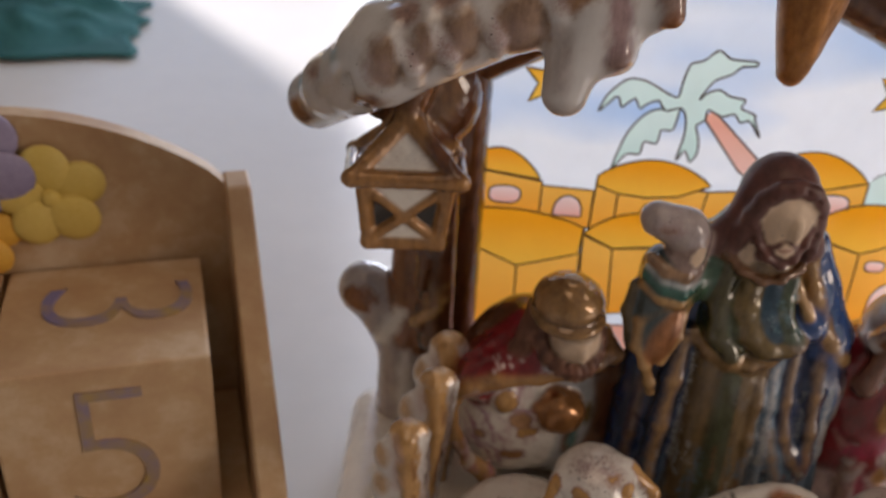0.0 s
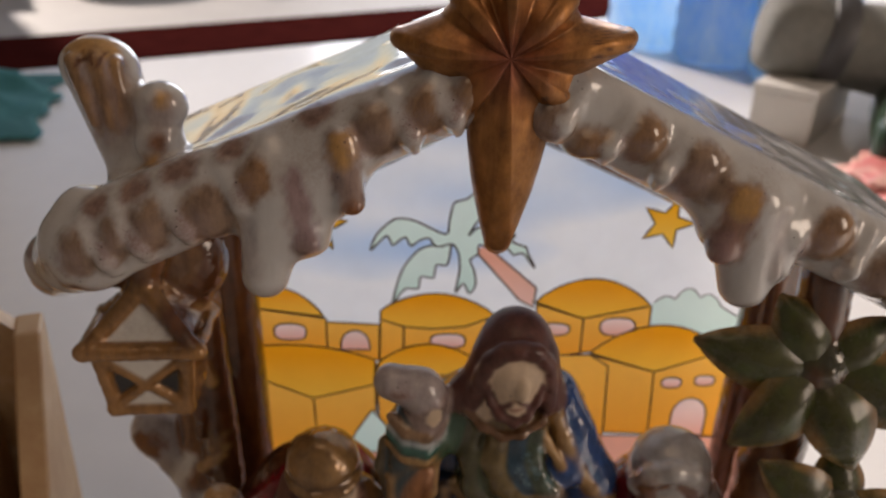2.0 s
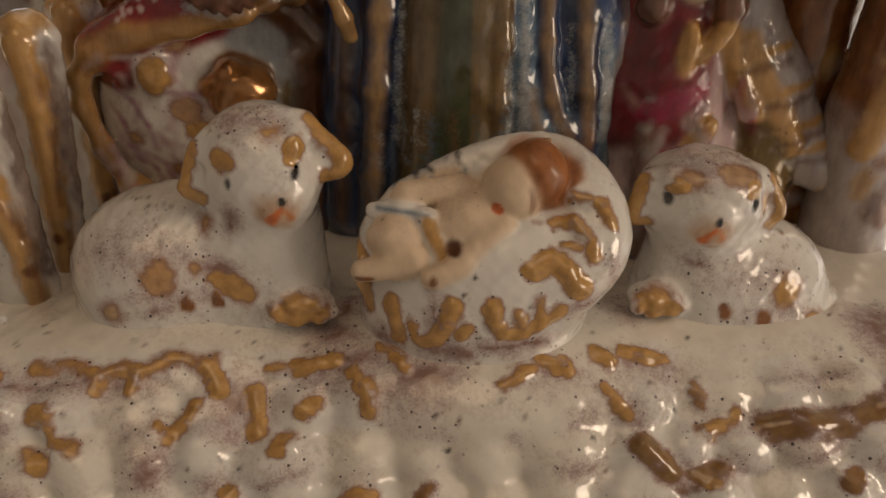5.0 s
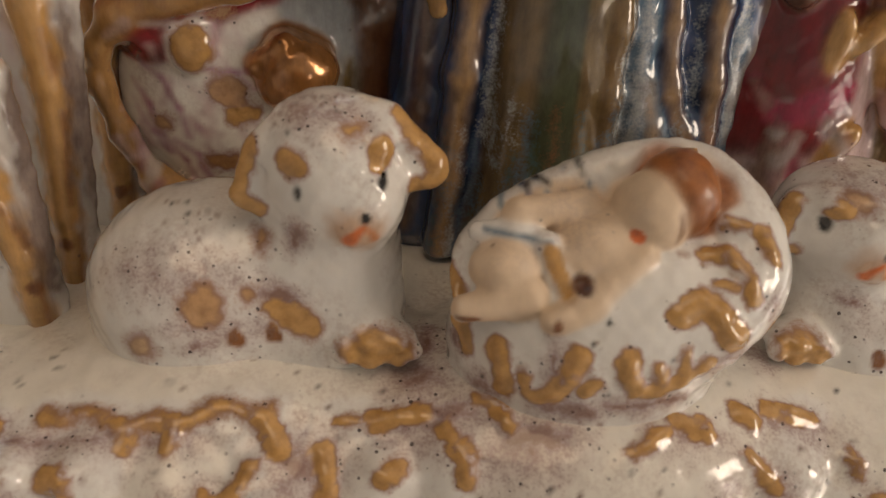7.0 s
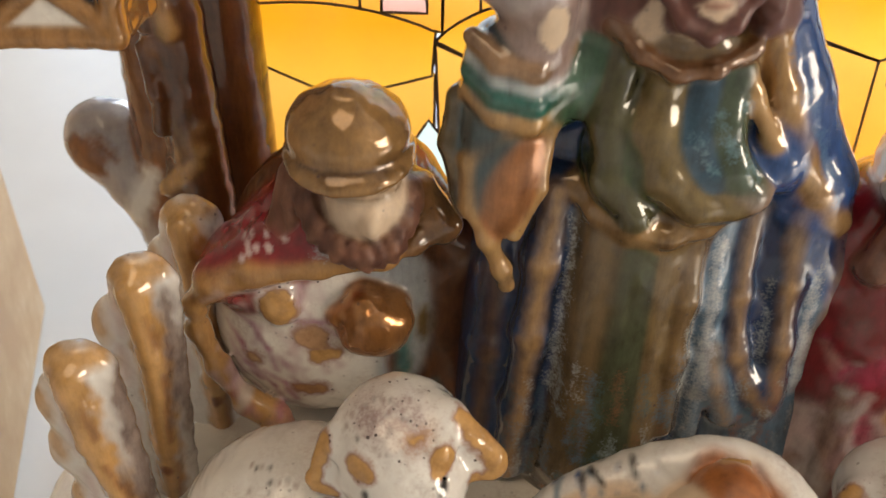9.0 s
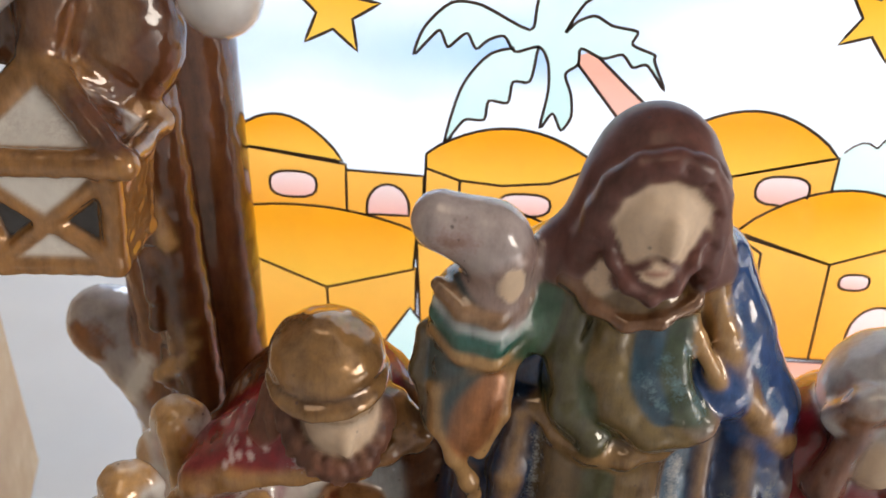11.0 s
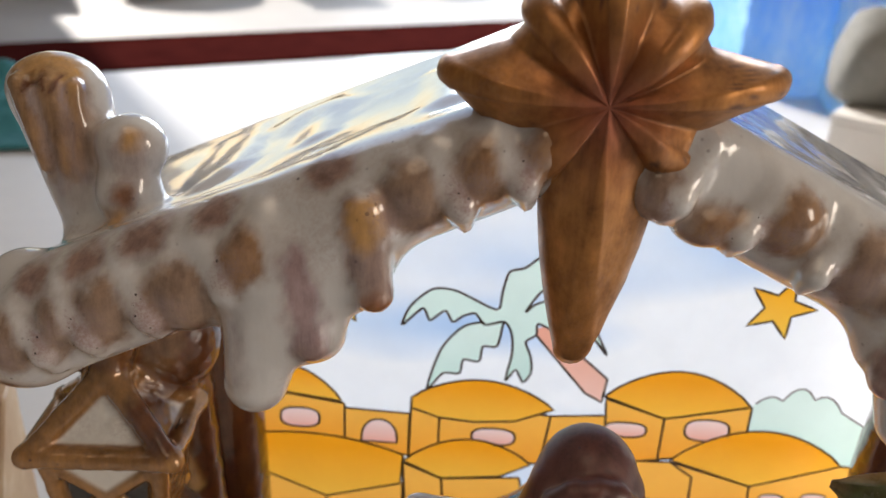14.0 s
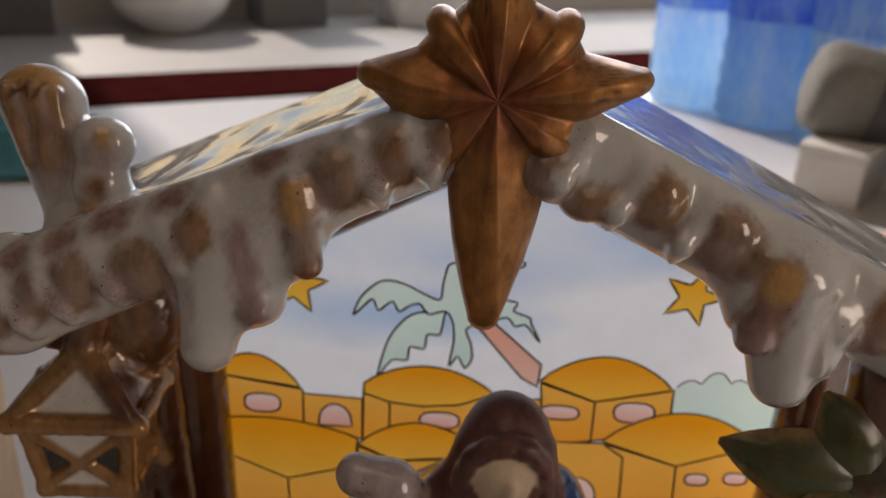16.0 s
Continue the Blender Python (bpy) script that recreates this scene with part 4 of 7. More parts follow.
def plank(x, y, top, lean, bulge):
    c = Clay()
    s = math.tan(radians(lean))
    foot = x - s * (top - 18)
    c.limb((foot, y, 16), (x, y, top - 4.6), 5.0, 4.6, WHITE, 1.5, 0.6)
    for f, w in ((0.25, 3.6), (0.5, 4.4), (0.72, 3.6)):
        c.ball((foot + (x - foot) * f - 3.8, y + 0.6, 17 + (top - 17) * f), (w, 2.4, 5.2), WHITE, 1.4)
    # the ridge
    pts = [(foot + 2.4, y - 2.4, 17), (foot + 2.0 + s * 12, y - 2.8, 30), (x + 0.4, y - 2.8, top - 14), (x - 0.4, y - 2.2, top - 4)]
    for p, q, r0, r1 in zip(pts, pts[1:], (1.5, 1.7, 1.9), (1.7, 1.9, 2.3)):
        c.limb(p, q, r0, r1, CLAYW, 1.0)
        c.stroke((p[0], p[1] - 1, p[2]), (q[0], q[1] - 1, q[2]), r0 * 1.15, r1 * 1.15, OCHRE, 1.2, 1.0, 2.0)
        c.stroke((p[0] + 1.2, p[1] - 1, p[2] + 2), (q[0] + 1.4, q[1] - 1, q[2] - 3), 0.35, 0.3, RUST, 0.8, 0.8, 3.0)
    c.stroke((x - 3.4, y - 1, top - 1.6), (x + 3.0, y - 1, top - 1.2), 1.6, 1.4, OCHRE, 1.6, 0.95, 2.5)
    c.dab((x + 4.4 - s * 16, y, (top + 20) / 2), (1.7, 5, (top - 24) / 2), (0.13, 0.07, 0.05, 0), 2.2, amount=0.85)
    for f in (0.3, 0.55, 0.75):
        c.dab((foot + (x - foot) * f - 5.6, y - 1, 18 + (top - 18) * f), (1.6, 3, 2.6), OCHRE, 1.8, amount=0.8)
        c.dab((foot + (x - foot) * f - 2.4, y - 2, 21 + (top - 18) * f), (1.2, 3, 3.4), PINKW, 2.0, amount=0.7)
    c.dab((foot + 2.8, y - 4, 26), (0.9, 2.0, 1.1), RUST, 0.5)
    c.build("plank", ornament, h=0.45, label="white plank with an ochre ridge")


for x, y, top, lean, bulge in ((-4.4, 134, 55.5, -1, 40), (1.0, 144, 61.5, 5, 44), (3.2, 158, 61.5, 3, 46)):
    plank(x, y, top, lean, bulge)


def king():
    c = Clay()
    wine = (0.22, 0.012, 0.02, 0.0)
    c.ball((22, 166, 42), (17, 13, 25), BROWN, 2)
    c.limb((29, 160, 64), (12, 156, 52), 8, 7, wine, 3)
    c.ball((19, 158, 41), (14.5, 8.5, 18), CREAM, 2)
    c.ball((30, 160, 42), (10, 8, 20), (0.34, 0.36, 0.37, 0), 3)
    c.limb((33, 160, 62), (42, 159, 54), 6, 4, BROWN, 3)
    c.limb((38, 162, 50), (39, 160, 22), 7, 8, BROWN, 3)
    hem = (0.36, 0.19, 0.065, 0.0)
    c.chain([(30, 147.8, 59.6), (23, 147.8, 58.0), (14, 148.0, 56.6), (8.4, 148.6, 54.0), (5.0, 149.4, 49.6), (4.4, 150.2, 44), (6.4, 150.2, 37), (9.8, 149.8, 30.6), (14.6, 149.4, 25.4)], 1.6, hem, 1.6)
    c.chain([(9.8, 150.0, 30.6), (14.0, 149.8, 27.6), (15.4, 149.6, 24.6)], 2.0, OCHRE, 1.2)
    c.chain([(30, 147.8, 59.6), (35, 148.6, 61.4), (40, 151, 63)], 1.3, (0.20, 0.10, 0.04, 0), 2)
    c.ball((31, 146.8, 60.2), (2.4, 1.6, 1.8), hem, 1.0)
    c.limb((26, 151, 63), (9, 151, 54), 4.5, 3.4, wine, 3)
    gift = (0.42, 0.19, 0.06, 0.6)
    c.block((29.2, 151.8, 46.6), (4.6, 4.2, 4.6), 2.6, gift, 0.8, (28, 14, 34))
    c.ball((29.6, 150.6, 46.0), (5.2, 4.4, 5.0), gift, 1.2)
    c.limb((24.6, 150.4, 47.4), (28.6, 149.6, 50.6), 1.7, 1.4, gift, 0.9)
    c.ball((16.6, 150, 49.6), (3.2, 2.4, 3.6), CREAM, 1)
    c.thin((16.6, 148, 49.8), (2.5, 3, 2.9), OCHRE, 1.2)
    c.thin((20.6, 148.6, 43.6), (3.0, 3, 2.2), (0.44, 0.25, 0.13, 0), 1.6, (0, 30, 0), 0.9)
    c.thin((22.4, 148.6, 40.6), (2.6, 3, 1.5), OCHRE, 1.2, (0, -15, 0))
    c.thin((19.6, 149, 33), (3.2, 3, 1.6), (0.42, 0.22, 0.10, 0), 1.6)
    c.thin((11.4, 149, 38.4), (1.8, 3, 2.0), (0.50, 0.32, 0.18, 0), 1.4, (0, 20, 0), 0.8)
    c.thin((20.6, 148.4, 54.0), (2.2, 3, 1.2), (0.50, 0.32, 0.18, 0), 1.4, (0, 10, 0), 0.8)
    c.thin((31, 148.4, 55.0), (2.0, 3, 1.4), (0.45, 0.27, 0.12, 0), 1.2, (0, -25, 0), 0.9)
    for i in range(46):
        a = rnd.uniform(0, 6.28)
        x, z = 15 + 8 * rnd.uniform(-1, 1), 40 + 14 * rnd.uniform(-1, 1)
        col = rnd.choice(((0.34, 0.12, 0.19, 0), PINKW, PINKW, WHITE, (0.44, 0.26, 0.28, 0)))
        c.stroke((x, 149.5, z), (x + 3.2 * math.cos(a), 149.5, z + 3.2 * math.sin(a)), 0.3, 0.6, col, 1.2, 0.6, 8.0)
    # violet veins in the lining
    for pts in (((8, 44), (10, 41), (11, 37), (14, 33), (15, 29)), ((9, 47), (12, 45), (14, 41), (15, 37)), ((8, 40), (10, 37), (12, 34)), ((18, 47), (20, 46), (23, 46.6)), ((13, 36), (16, 34), (17, 30)), ((24, 44), (21, 46.6))):
        for p, q in zip(pts, pts[1:]):
            c.stroke((p[0], 149.4, p[1]), (q[0], 149.4, q[1]), 0.35, 0.45, (0.34, 0.10, 0.20, 0), 1.0, 0.75, 8.0)
    for i in range(8):
        c.dab((34 + rnd.uniform(-2, 5), 151, rnd.uniform(28, 58)), (1.2, 5, rnd.uniform(3, 7)), rnd.choice((TEAL, BLUE, BROWN, OLIVE)), 1.6)
    for i in range(14):
        c.dab((15 + rnd.uniform(-3, 5), 148, 60.5 + rnd.uniform(-2, 2)), (0.45, 3, 0.35), PINKW, 0.4)
    # head with a gold cap, bowed a little
    brown, cap, dark = (0.15, 0.062, 0.04, -0.5), (0.30, 0.17, 0.065, 0.3), (0.10, 0.05, 0.02, 0.2)
    c.ball((27.0, 154, 70), (8.0, 7.2, 7.6), brown, 1.5)
    c.ball((29.4, 147.6, 68.6), (5.0, 4.6, 5.8), SKIN, 0.8)
    c.ball((30.6, 143.2, 67.6), (1.1, 1.2, 2.0), SKIN, 1)
    beard = [(21.8, 149.6, 70.4), (22.0, 148.2, 67.4), (23.4, 146.4, 65.0), (26.2, 144.6, 63.6), (29.6, 143.8, 63.0), (32.6, 144.8, 63.8), (34.2, 147.0, 66.2), (34.6, 149.0, 69.0)]
    for k, (p, q) in enumerate(zip(beard, beard[1:])):
        c.limb(p, q, 1.5, 1.5, brown, 1.2)
    # waved strands, light and dark in turn
    for i in range(15):
        f = i / 14 * (len(beard) - 1)
        k = min(int(f), len(beard) - 2)
        x, y, z = (a + (b - a) * (f - k) for a, b in zip(beard[k], beard[k + 1]))
        u, v = (29.2 - x) * 0.07, (69.5 - z) * 0.12
        c.chain([(x + u, y - 1.2, z + v + 0.6), (x + 0.5, y - 1.7, z + 0.2), (x - u * 0.6 - 0.3, y - 1.5, z - v * 0.5 - 0.6), (x - u * 0.9 + 0.3, y - 0.8, z - v * 0.8 - 1.4)], 0.62, (0.10, 0.040, 0.028, -0.5) if i % 2 else (0.18, 0.082, 0.05, -0.5), 0.5)
    c.limb((20.4, 151, 69), (18.6, 151, 63), 2.6, 2.4, brown, 1.4)
    for k in range(4):
        c.chain([(20.6 - 0.2 * k, 148.6 + 0.8 * k, 70 - 0.6 * k), (19.4 - 0.4 * k, 148.2 + 0.7 * k, 67), (19.8 - 0.5 * k, 148.2 + 0.7 * k, 64.4), (18.4 - 0.5 * k, 148.6 + 0.7 * k, 61.8)], 0.6, (0.10, 0.04, 0.028, -0.5) if k % 2 else (0.19, 0.088, 0.055, -0.5), 0.4)
    c.limb((35.2, 151, 68), (38.6, 152, 62), 2.8, 2.6, (0.26, 0.13, 0.05, 0.1), 1.4)
    c.thin_line((24, 146.6, 61.0), (31, 145.8, 60.8), 1.2, 1.0, (0.50, 0.54, 0.55, 0), 1.2, 0.7, 2.0)
    c.stroke((27.6, 142.6, 63.8), (31.6, 143, 63.8), 0.6, 0.6, brown, 0.6, 1.0, 3.0)
    c.ball((27.2, 150.2, 76.4), (7.6, 7.4, 5.6), cap, 0.8, (8, 0, 0))
    c.ball((27.4, 148.6, 81.4), (1.8, 1.8, 0.8), cap, 3)
    c.ball((27.4, 149.4, 74.0), (8.1, 8.1, 2.4), cap, 0.6, (12, 0, 0))
    c.dab((27.4, 149.6, 75.9), (8.9, 9.2, 0.5), dark, 1.2, (14, 0, 0))
    c.dab((27.4, 149.6, 71.9), (8.9, 9.2, 0.6), dark, 1.2, (10, 0, 0), 0.7)
    for i in range(12):
        a = rnd.uniform(3.4, 6.0)
        c.dab((27.4 + 8 * math.cos(a), 149.4 + 8 * math.sin(a), rnd.uniform(73, 76)), (1.3, 1.3, 0.5), dark, 0.9, amount=0.6)
    c.build("kneeling_king_figure", ornament, h=0.46, label="kneeling king figurine in a red cape holding a gold gift")


king()


def joseph():
    c = Clay()
    gold, pale, night, fern, umber = (0.42, 0.25, 0.10, 0.15), (0.50, 0.56, 0.58, 0), (0.016, 0.040, 0.12, 0), (0.040, 0.095, 0.055, 0), (0.12, 0.072, 0.028, 0.1)
    blue, locks = (0.024, 0.075, 0.24, 0.0), (0.115, 0.042, 0.034, -0.38)
    c.limb((68, 161, 72), (68, 161, 20), 13.0, 16.5, night, 2)
    c.limb((66, 157, 90), (67, 157, 70), 9.5, 11.5, umber, 3)
    c.limb((58, 156, 88), (74, 157, 88), 6.0, 6.0, blue, 3)
    # the front of the robe: one smooth swelling between two deep grooves
    c.limb((62.0, 154.4, 66), (61.0, 153.6, 22), 8.6, 11.5, (0.085, 0.060, 0.028, 0.05), 2)
    for x, u, r, col in ((58.4, 57.0, 1.7, (0.12, 0.080, 0.036, 0.05)), (63.0, 62.6, 2.2, (0.055, 0.064, 0.034, 0)), (66.8, 67.0, 1.4, (0.17, 0.115, 0.05, 0.1))):
        c.limb((x, 146.9, 66), (u, 143.9, 26), r * 0.8, r * 1.3, col, 3.6)
    # folds of the robe: dark glaze in the hollows, gold where it breaks over the crests
    steel, deep, rust = (0.10, 0.17, 0.25, 0), (0.018, 0.040, 0.10, 0), (0.18, 0.085, 0.03, 0)

    def fold(pts, r, ground, crest=gold, w=0.55, k=2.4):
        c.chain(pts, r, ground, k)
        for (x, y, z), (u, v, t) in zip(pts, pts[1:]):
            c.stroke((x, y - r, z), (u, v - r, t), r * w * 0.7, r * w * 0.7, crest, 2.0, 0.8, 1.6)

    fold([(52.8, 150.2, 70), (51.8, 148.6, 60), (51.0, 147.8, 48), (50.2, 147.4, 34), (49.4, 147.2, 22)], 2.3, deep, gold, 0.72)
    c.chain([(55.6, 150.8, 68), (55.2, 148.8, 52), (54.4, 147.6, 36), (53.8, 147.2, 22)], 1.4, blue, 1.2)
    fold([(46.4, 153, 58), (45.6, 152.4, 42), (44.4, 152, 24)], 2.2, deep, rust, 0.6)
    fold([(70.0, 148.2, 66), (70.2, 146.2, 56), (70.2, 145.2, 46), (70.8, 144.8, 34)], 1.3, umber, (0.26, 0.17, 0.08, 0.1), 0.6)
    c.chain([(73.2, 149.4, 66), (73.8, 147.4, 54), (74.2, 146.2, 42), (74.8, 145.6, 30)], 1.4, steel, 1.4)
    fold([(77.4, 150.2, 68), (77.4, 148.4, 56), (78.6, 147.0, 47), (81.4, 146.4, 41), (84.6, 146.6, 37)], 1.6, deep, gold, 0.6)
    fold([(75.2, 147.6, 48), (76.6, 146.0, 42), (79.0, 145.4, 36)], 1.6, steel, gold, 0.6)
    c.chain([(80.4, 150.8, 66), (80.6, 149.4, 54), (82.2, 148.6, 44)], 1.5, night, 1.2)
    fold([(82.4, 150.6, 68), (83.4, 148.8, 58), (84.4, 147.8, 48), (85.4, 147.4, 40)], 1.9, deep, gold, 0.62)
    c.chain([(86.2, 151.0, 62), (87.0, 149.8, 52), (88.2, 149.2, 42), (89.2, 148.8, 28)], 1.7, steel, 1.4)
    fold([(88.0, 152.6, 66), (90.0, 151.8, 58), (90.4, 151.0, 52), (88.6, 150.6, 45)], 1.7, blue, gold, 0.7)
    c.limb((82, 152, 38), (85, 151, 21), 6, 8, steel, 3)
    # the hem breaks into pale blue and rust runs
    for i in range(110):
        z = 21 + 25 * rnd.random() ** 1.7
        x = rnd.uniform(47, 90)
        ln = rnd.uniform(3, 7)
        p = c.skin((x, 0, z + ln * 0.5), 1, 130, 165)
        q = c.skin((x + rnd.uniform(-0.8, 0.8), 0, z - ln), 1, 130, 165)
        c.thin_line(p, q, rnd.uniform(0.2, 0.5), rnd.uniform(0.5, 1.1), rnd.choice((pale, (0.30, 0.38, 0.42, 0), (0.10, 0.19, 0.27, 0), (0.05, 0.13, 0.16, 0), (0.24, 0.10, 0.045, 0), (0.08, 0.15, 0.22, 0))), 2.0, rnd.uniform(0.40, 0.75))
    for x, z0, u, z1, am in ((73.6, 64, 74.2, 40, 0.75), (86.8, 60, 88.4, 40, 0.75), (55.2, 66, 54.4, 40, 0.5), (71.6, 54, 72, 40, 0.6), (81, 58, 82, 46, 0.45)):
        p, q = c.skin((x, 0, z0), 1, 130, 165), c.skin((u, 0, z1), 1, 130, 165)
        c.thin_line(p, q, 0.5, 1.0, pale, 1.4, am, 2.0)
    # girdle and the gathered cloth over it
    c.chain([(54.4, 149.0, 71), (57.4, 146.4, 68.4), (61.4, 145.0, 66.8), (66, 144.6, 66.2), (70.4, 145.4, 67.4), (73.6, 146.6, 70)], 1.1, (0.25, 0.15, 0.06, 0.15), 1.4)
    c.ball((63.6, 149.0, 75.6), (8.6, 4.6, 8.0), (0.040, 0.062, 0.022, 0.1), 2.0)
    c.chain([(58.6, 147.6, 88), (57.2, 146.6, 80), (58.0, 145.6, 73), (61.4, 144.4, 69.4)], 1.4, (0.075, 0.070, 0.030, 0.1), 2.8)
    c.chain([(63.0, 146.4, 86), (62.2, 145.4, 80), (64.2, 144.4, 74.6), (68.2, 144.0, 71.2), (73, 144.4, 71)], 1.5, (0.17, 0.12, 0.045, 0.15), 2.8)
    c.chain([(70.6, 147.2, 87), (70.0, 146.0, 81), (71.6, 145.0, 76), (74.4, 144.8, 73)], 1.6, (0.055, 0.080, 0.050, 0), 2.8)
    c.chain([(67, 146.6, 86), (66.6, 145.4, 79), (69.0, 144.6, 75.0)], 1.3, (0.030, 0.075, 0.12, 0), 2.6)
    for x, z, u, v in ((68.6, 82.6, 71.0, 78.0), (71.4, 84.0, 73.6, 79.0), (66.4, 80, 69, 76.4), (72.2, 78.6, 74.2, 75.4)):
        c.thin_line(c.skin((x, 0, z), 1, 130, 165), c.skin((u, 0, v), 1, 130, 165), 0.4, 0.6, (0.16, 0.30, 0.36, 0), 1.2, 0.6, 2.0)
    # the arm across the chest and its pale hand
    c.limb((78, 153, 82), (77.4, 149, 75), 4.8, 4.0, blue, 2)
    c.ball((74.4, 145.4, 72.4), (2.8, 2.2, 2.2), (0.36, 0.26, 0.20, 0.1), 1.2, (0, 25, 0))
    # the cloak on that side, edged with gold
    c.limb((75, 154, 91), (84, 153, 70), 4.6, 5.6, blue, 3)
    c.limb((84, 153, 70), (87.4, 152.4, 56), 5.0, 3.6, blue, 3)
    c.chain([(74.4, 149.4, 90), (76.4, 148.4, 84), (79.6, 148.0, 77), (83.4, 148.2, 71), (88.2, 149.6, 66)], 1.3, gold, 1.2)
    c.chain([(70.6, 147.4, 89), (72.8, 146.8, 84), (76.4, 146.6, 78)], 1.0, gold, 1.2)
    for x, z, u, v in ((79, 84, 84, 74), (76.4, 88.6, 79, 83), (82, 79, 86, 70)):
        c.thin_line((x, 148.6, z), (u, 148.0, v), 0.3, 0.5, (0.10, 0.20, 0.34, 0), 1.2, 0.7, 3.0)
    # the cloak falls to the ground on the other side
    c.limb((53, 157, 86), (51.0, 157, 46), 5.2, 6, blue, 3)
    c.limb((48.6, 156.4, 66), (46.6, 157, 22), 5.2, 7, night, 3)
    # the raised arm with its hanging sleeve
    c.limb((57, 154, 89), (49, 150, 82), 5.2, 5.2, fern, 3)
    c.limb((46.0, 149.4, 86), (44.8, 149.2, 70), 5.4, 5.0, (0.035, 0.065, 0.075, 0), 2)
    c.ball((46.6, 146.0, 72.2), (3.5, 2.6, 8.2), (0.36, 0.15, 0.055, 0.4), 0.6, (0, 13, 0))
    c.chain([(50.4, 146.4, 80), (46.0, 145.4, 79.6), (42.0, 146.2, 75), (42.2, 145.8, 69), (44.4, 145.4, 64.4)], 1.1, gold, 1.0)
    c.chain([(50.8, 146.6, 80), (50.2, 145.6, 72), (47.6, 145.2, 65.4)], 0.9, gold, 1.0)
    c.chain([(44.4, 145.4, 64.4), (46.4, 146.2, 59.6), (47.2, 147, 56.6)], 1.2, gold, 1.2)
    c.chain([(40.0, 148.6, 82), (39.4, 148.6, 76), (41.4, 147.6, 68)], 1.2, (0.10, 0.075, 0.035, 0.05), 1.6)
    c.limb((48.6, 148.4, 85), (48.4, 147.4, 94), 3.6, 4.2, (0.33, 0.24, 0.22, 0), 1.5)
    c.limb((47.2, 147.4, 96.0), (41.6, 147.2, 98.0), 4.6, 3.6, (0.40, 0.35, 0.35, 0), 1.6)
    for z, col, r in ((88.0, (0.30, 0.18, 0.10, 0), 1.1), (86.0, pale, 0.8), (84.2, (0.025, 0.12, 0.10, 0), 1.3), (81.8, gold, 1.1)):
        c.chain([(51.4, 147.4, z + 0.6), (48.4, 144.6, z - 1.2), (44.6, 144.8, z - 0.4), (41.6, 147.0, z + 1.6)], r, col, 0.9)
    c.dab((50.2, 143.4, 91.6), (1.8, 2.4, 2.6), SKIN, 0.4)
    c.thin((43, 143.6, 97), (3, 3, 2), MAUVE, 2.0, amount=0.5)
    # the head: long brown hair falling to the shoulders, a plain face
    c.ball((65.9, 152.5, 102.6), (7.6, 7.8, 8.5), locks, 1)
    c.limb((60.6, 150.4, 102), (56.6, 150.4, 93), 3.2, 3.2, locks, 3)
    c.limb((56.6, 150.6, 93.4), (52.4, 151.4, 90.6), 3.0, 2.2, (0.16, 0.085, 0.08, 0), 3)
    c.limb((71.4, 150.6, 102), (73.6, 150.6, 92), 2.8, 2.8, locks, 2)
    c.ball((65.4, 147.3, 100.6), (5.9, 5.0, 6.7), SKIN, 0.5)
    c.ball((66.6, 142.3, 99.4), (1.0, 1.1, 2.5), SKIN, 1.2)
    c.limb((62, 148.6, 95), (60.8, 147.6, 91.8), 3.0, 2.4, SKIN, 1.2)
    c.ball((65.2, 145.4, 94.6), (4.0, 3.3, 3.6), SKIN, 1.6)
    beard = [(59.8, 145.2, 99.0), (60.6, 143.8, 95.6), (62.4, 142.6, 93.0), (65.2, 142.0, 91.8), (67.8, 142.6, 93.0), (69.8, 143.8, 95.8), (70.6, 145.2, 99.0)]
    for k, (p, q) in enumerate(zip(beard, beard[1:])):
        c.stroke(p, q, (0.7, 1.3, 1.8, 1.8, 1.3, 1.0)[k], (1.3, 1.8, 1.8, 1.3, 1.0, 0.7)[k], locks, 0.6, 1.0, 2.5)
        c.limb(p, q, 0.5, 0.5, locks, 1.2)
    for pts in (((59.8, 145.2, 99.6), (60.4, 143.8, 96.0), (62.4, 142.6, 93.2)), ((70.6, 145.2, 99.4), (70.0, 143.8, 96.4), (67.8, 142.8, 93.4))):
        for p, q in zip(pts, pts[1:]):
            c.stroke(p, q, 0.8, 1.5, locks, 0.7, 1.0, 3.0)
    for sx in (-1, 1):
        c.stroke((65.4 + sx * 0.5, 141.6, 96.8), (65.4 + sx * 3.0, 142.6, 95.2), 0.5, 0.7, locks, 0.6, 1.0, 3.0)
    c.stroke((64.4, 141.4, 95.2), (66.6, 141.4, 95.2), 0.4, 0.4, (0.26, 0.06, 0.04, 0), 0.5, 0.9, 3.0)
    # curled strands round the face
    ring = [(57.4, 147.4, 92.4), (58.2, 146.4, 96.6), (58.8, 145.6, 100.6), (60.0, 145.0, 104.2), (62.6, 144.6, 106.6), (66.0, 144.4, 107.4), (69.2, 144.8, 106.4), (71.4, 145.6, 103.4), (72.2, 146.4, 99.4), (72.0, 146.6, 95.4), (72.4, 147.2, 92.0)]
    for k, (p, q) in enumerate(zip(ring, ring[1:])):
        c.limb(p, q, 1.1, 1.1, locks, 2.2)
        m_ = [(a + b) / 2 for a, b in zip(p, q)]
        c.ball((m_[0], m_[1] - 0.5, m_[2]), 1.25, locks, 0.7)
        c.cut((m_[0] - 0.8, m_[1] - 1.6, m_[2] + 0.4), (m_[0] + 0.6, m_[1] - 1.6, m_[2] - 0.6), 0.25, 0.25, 0.5)
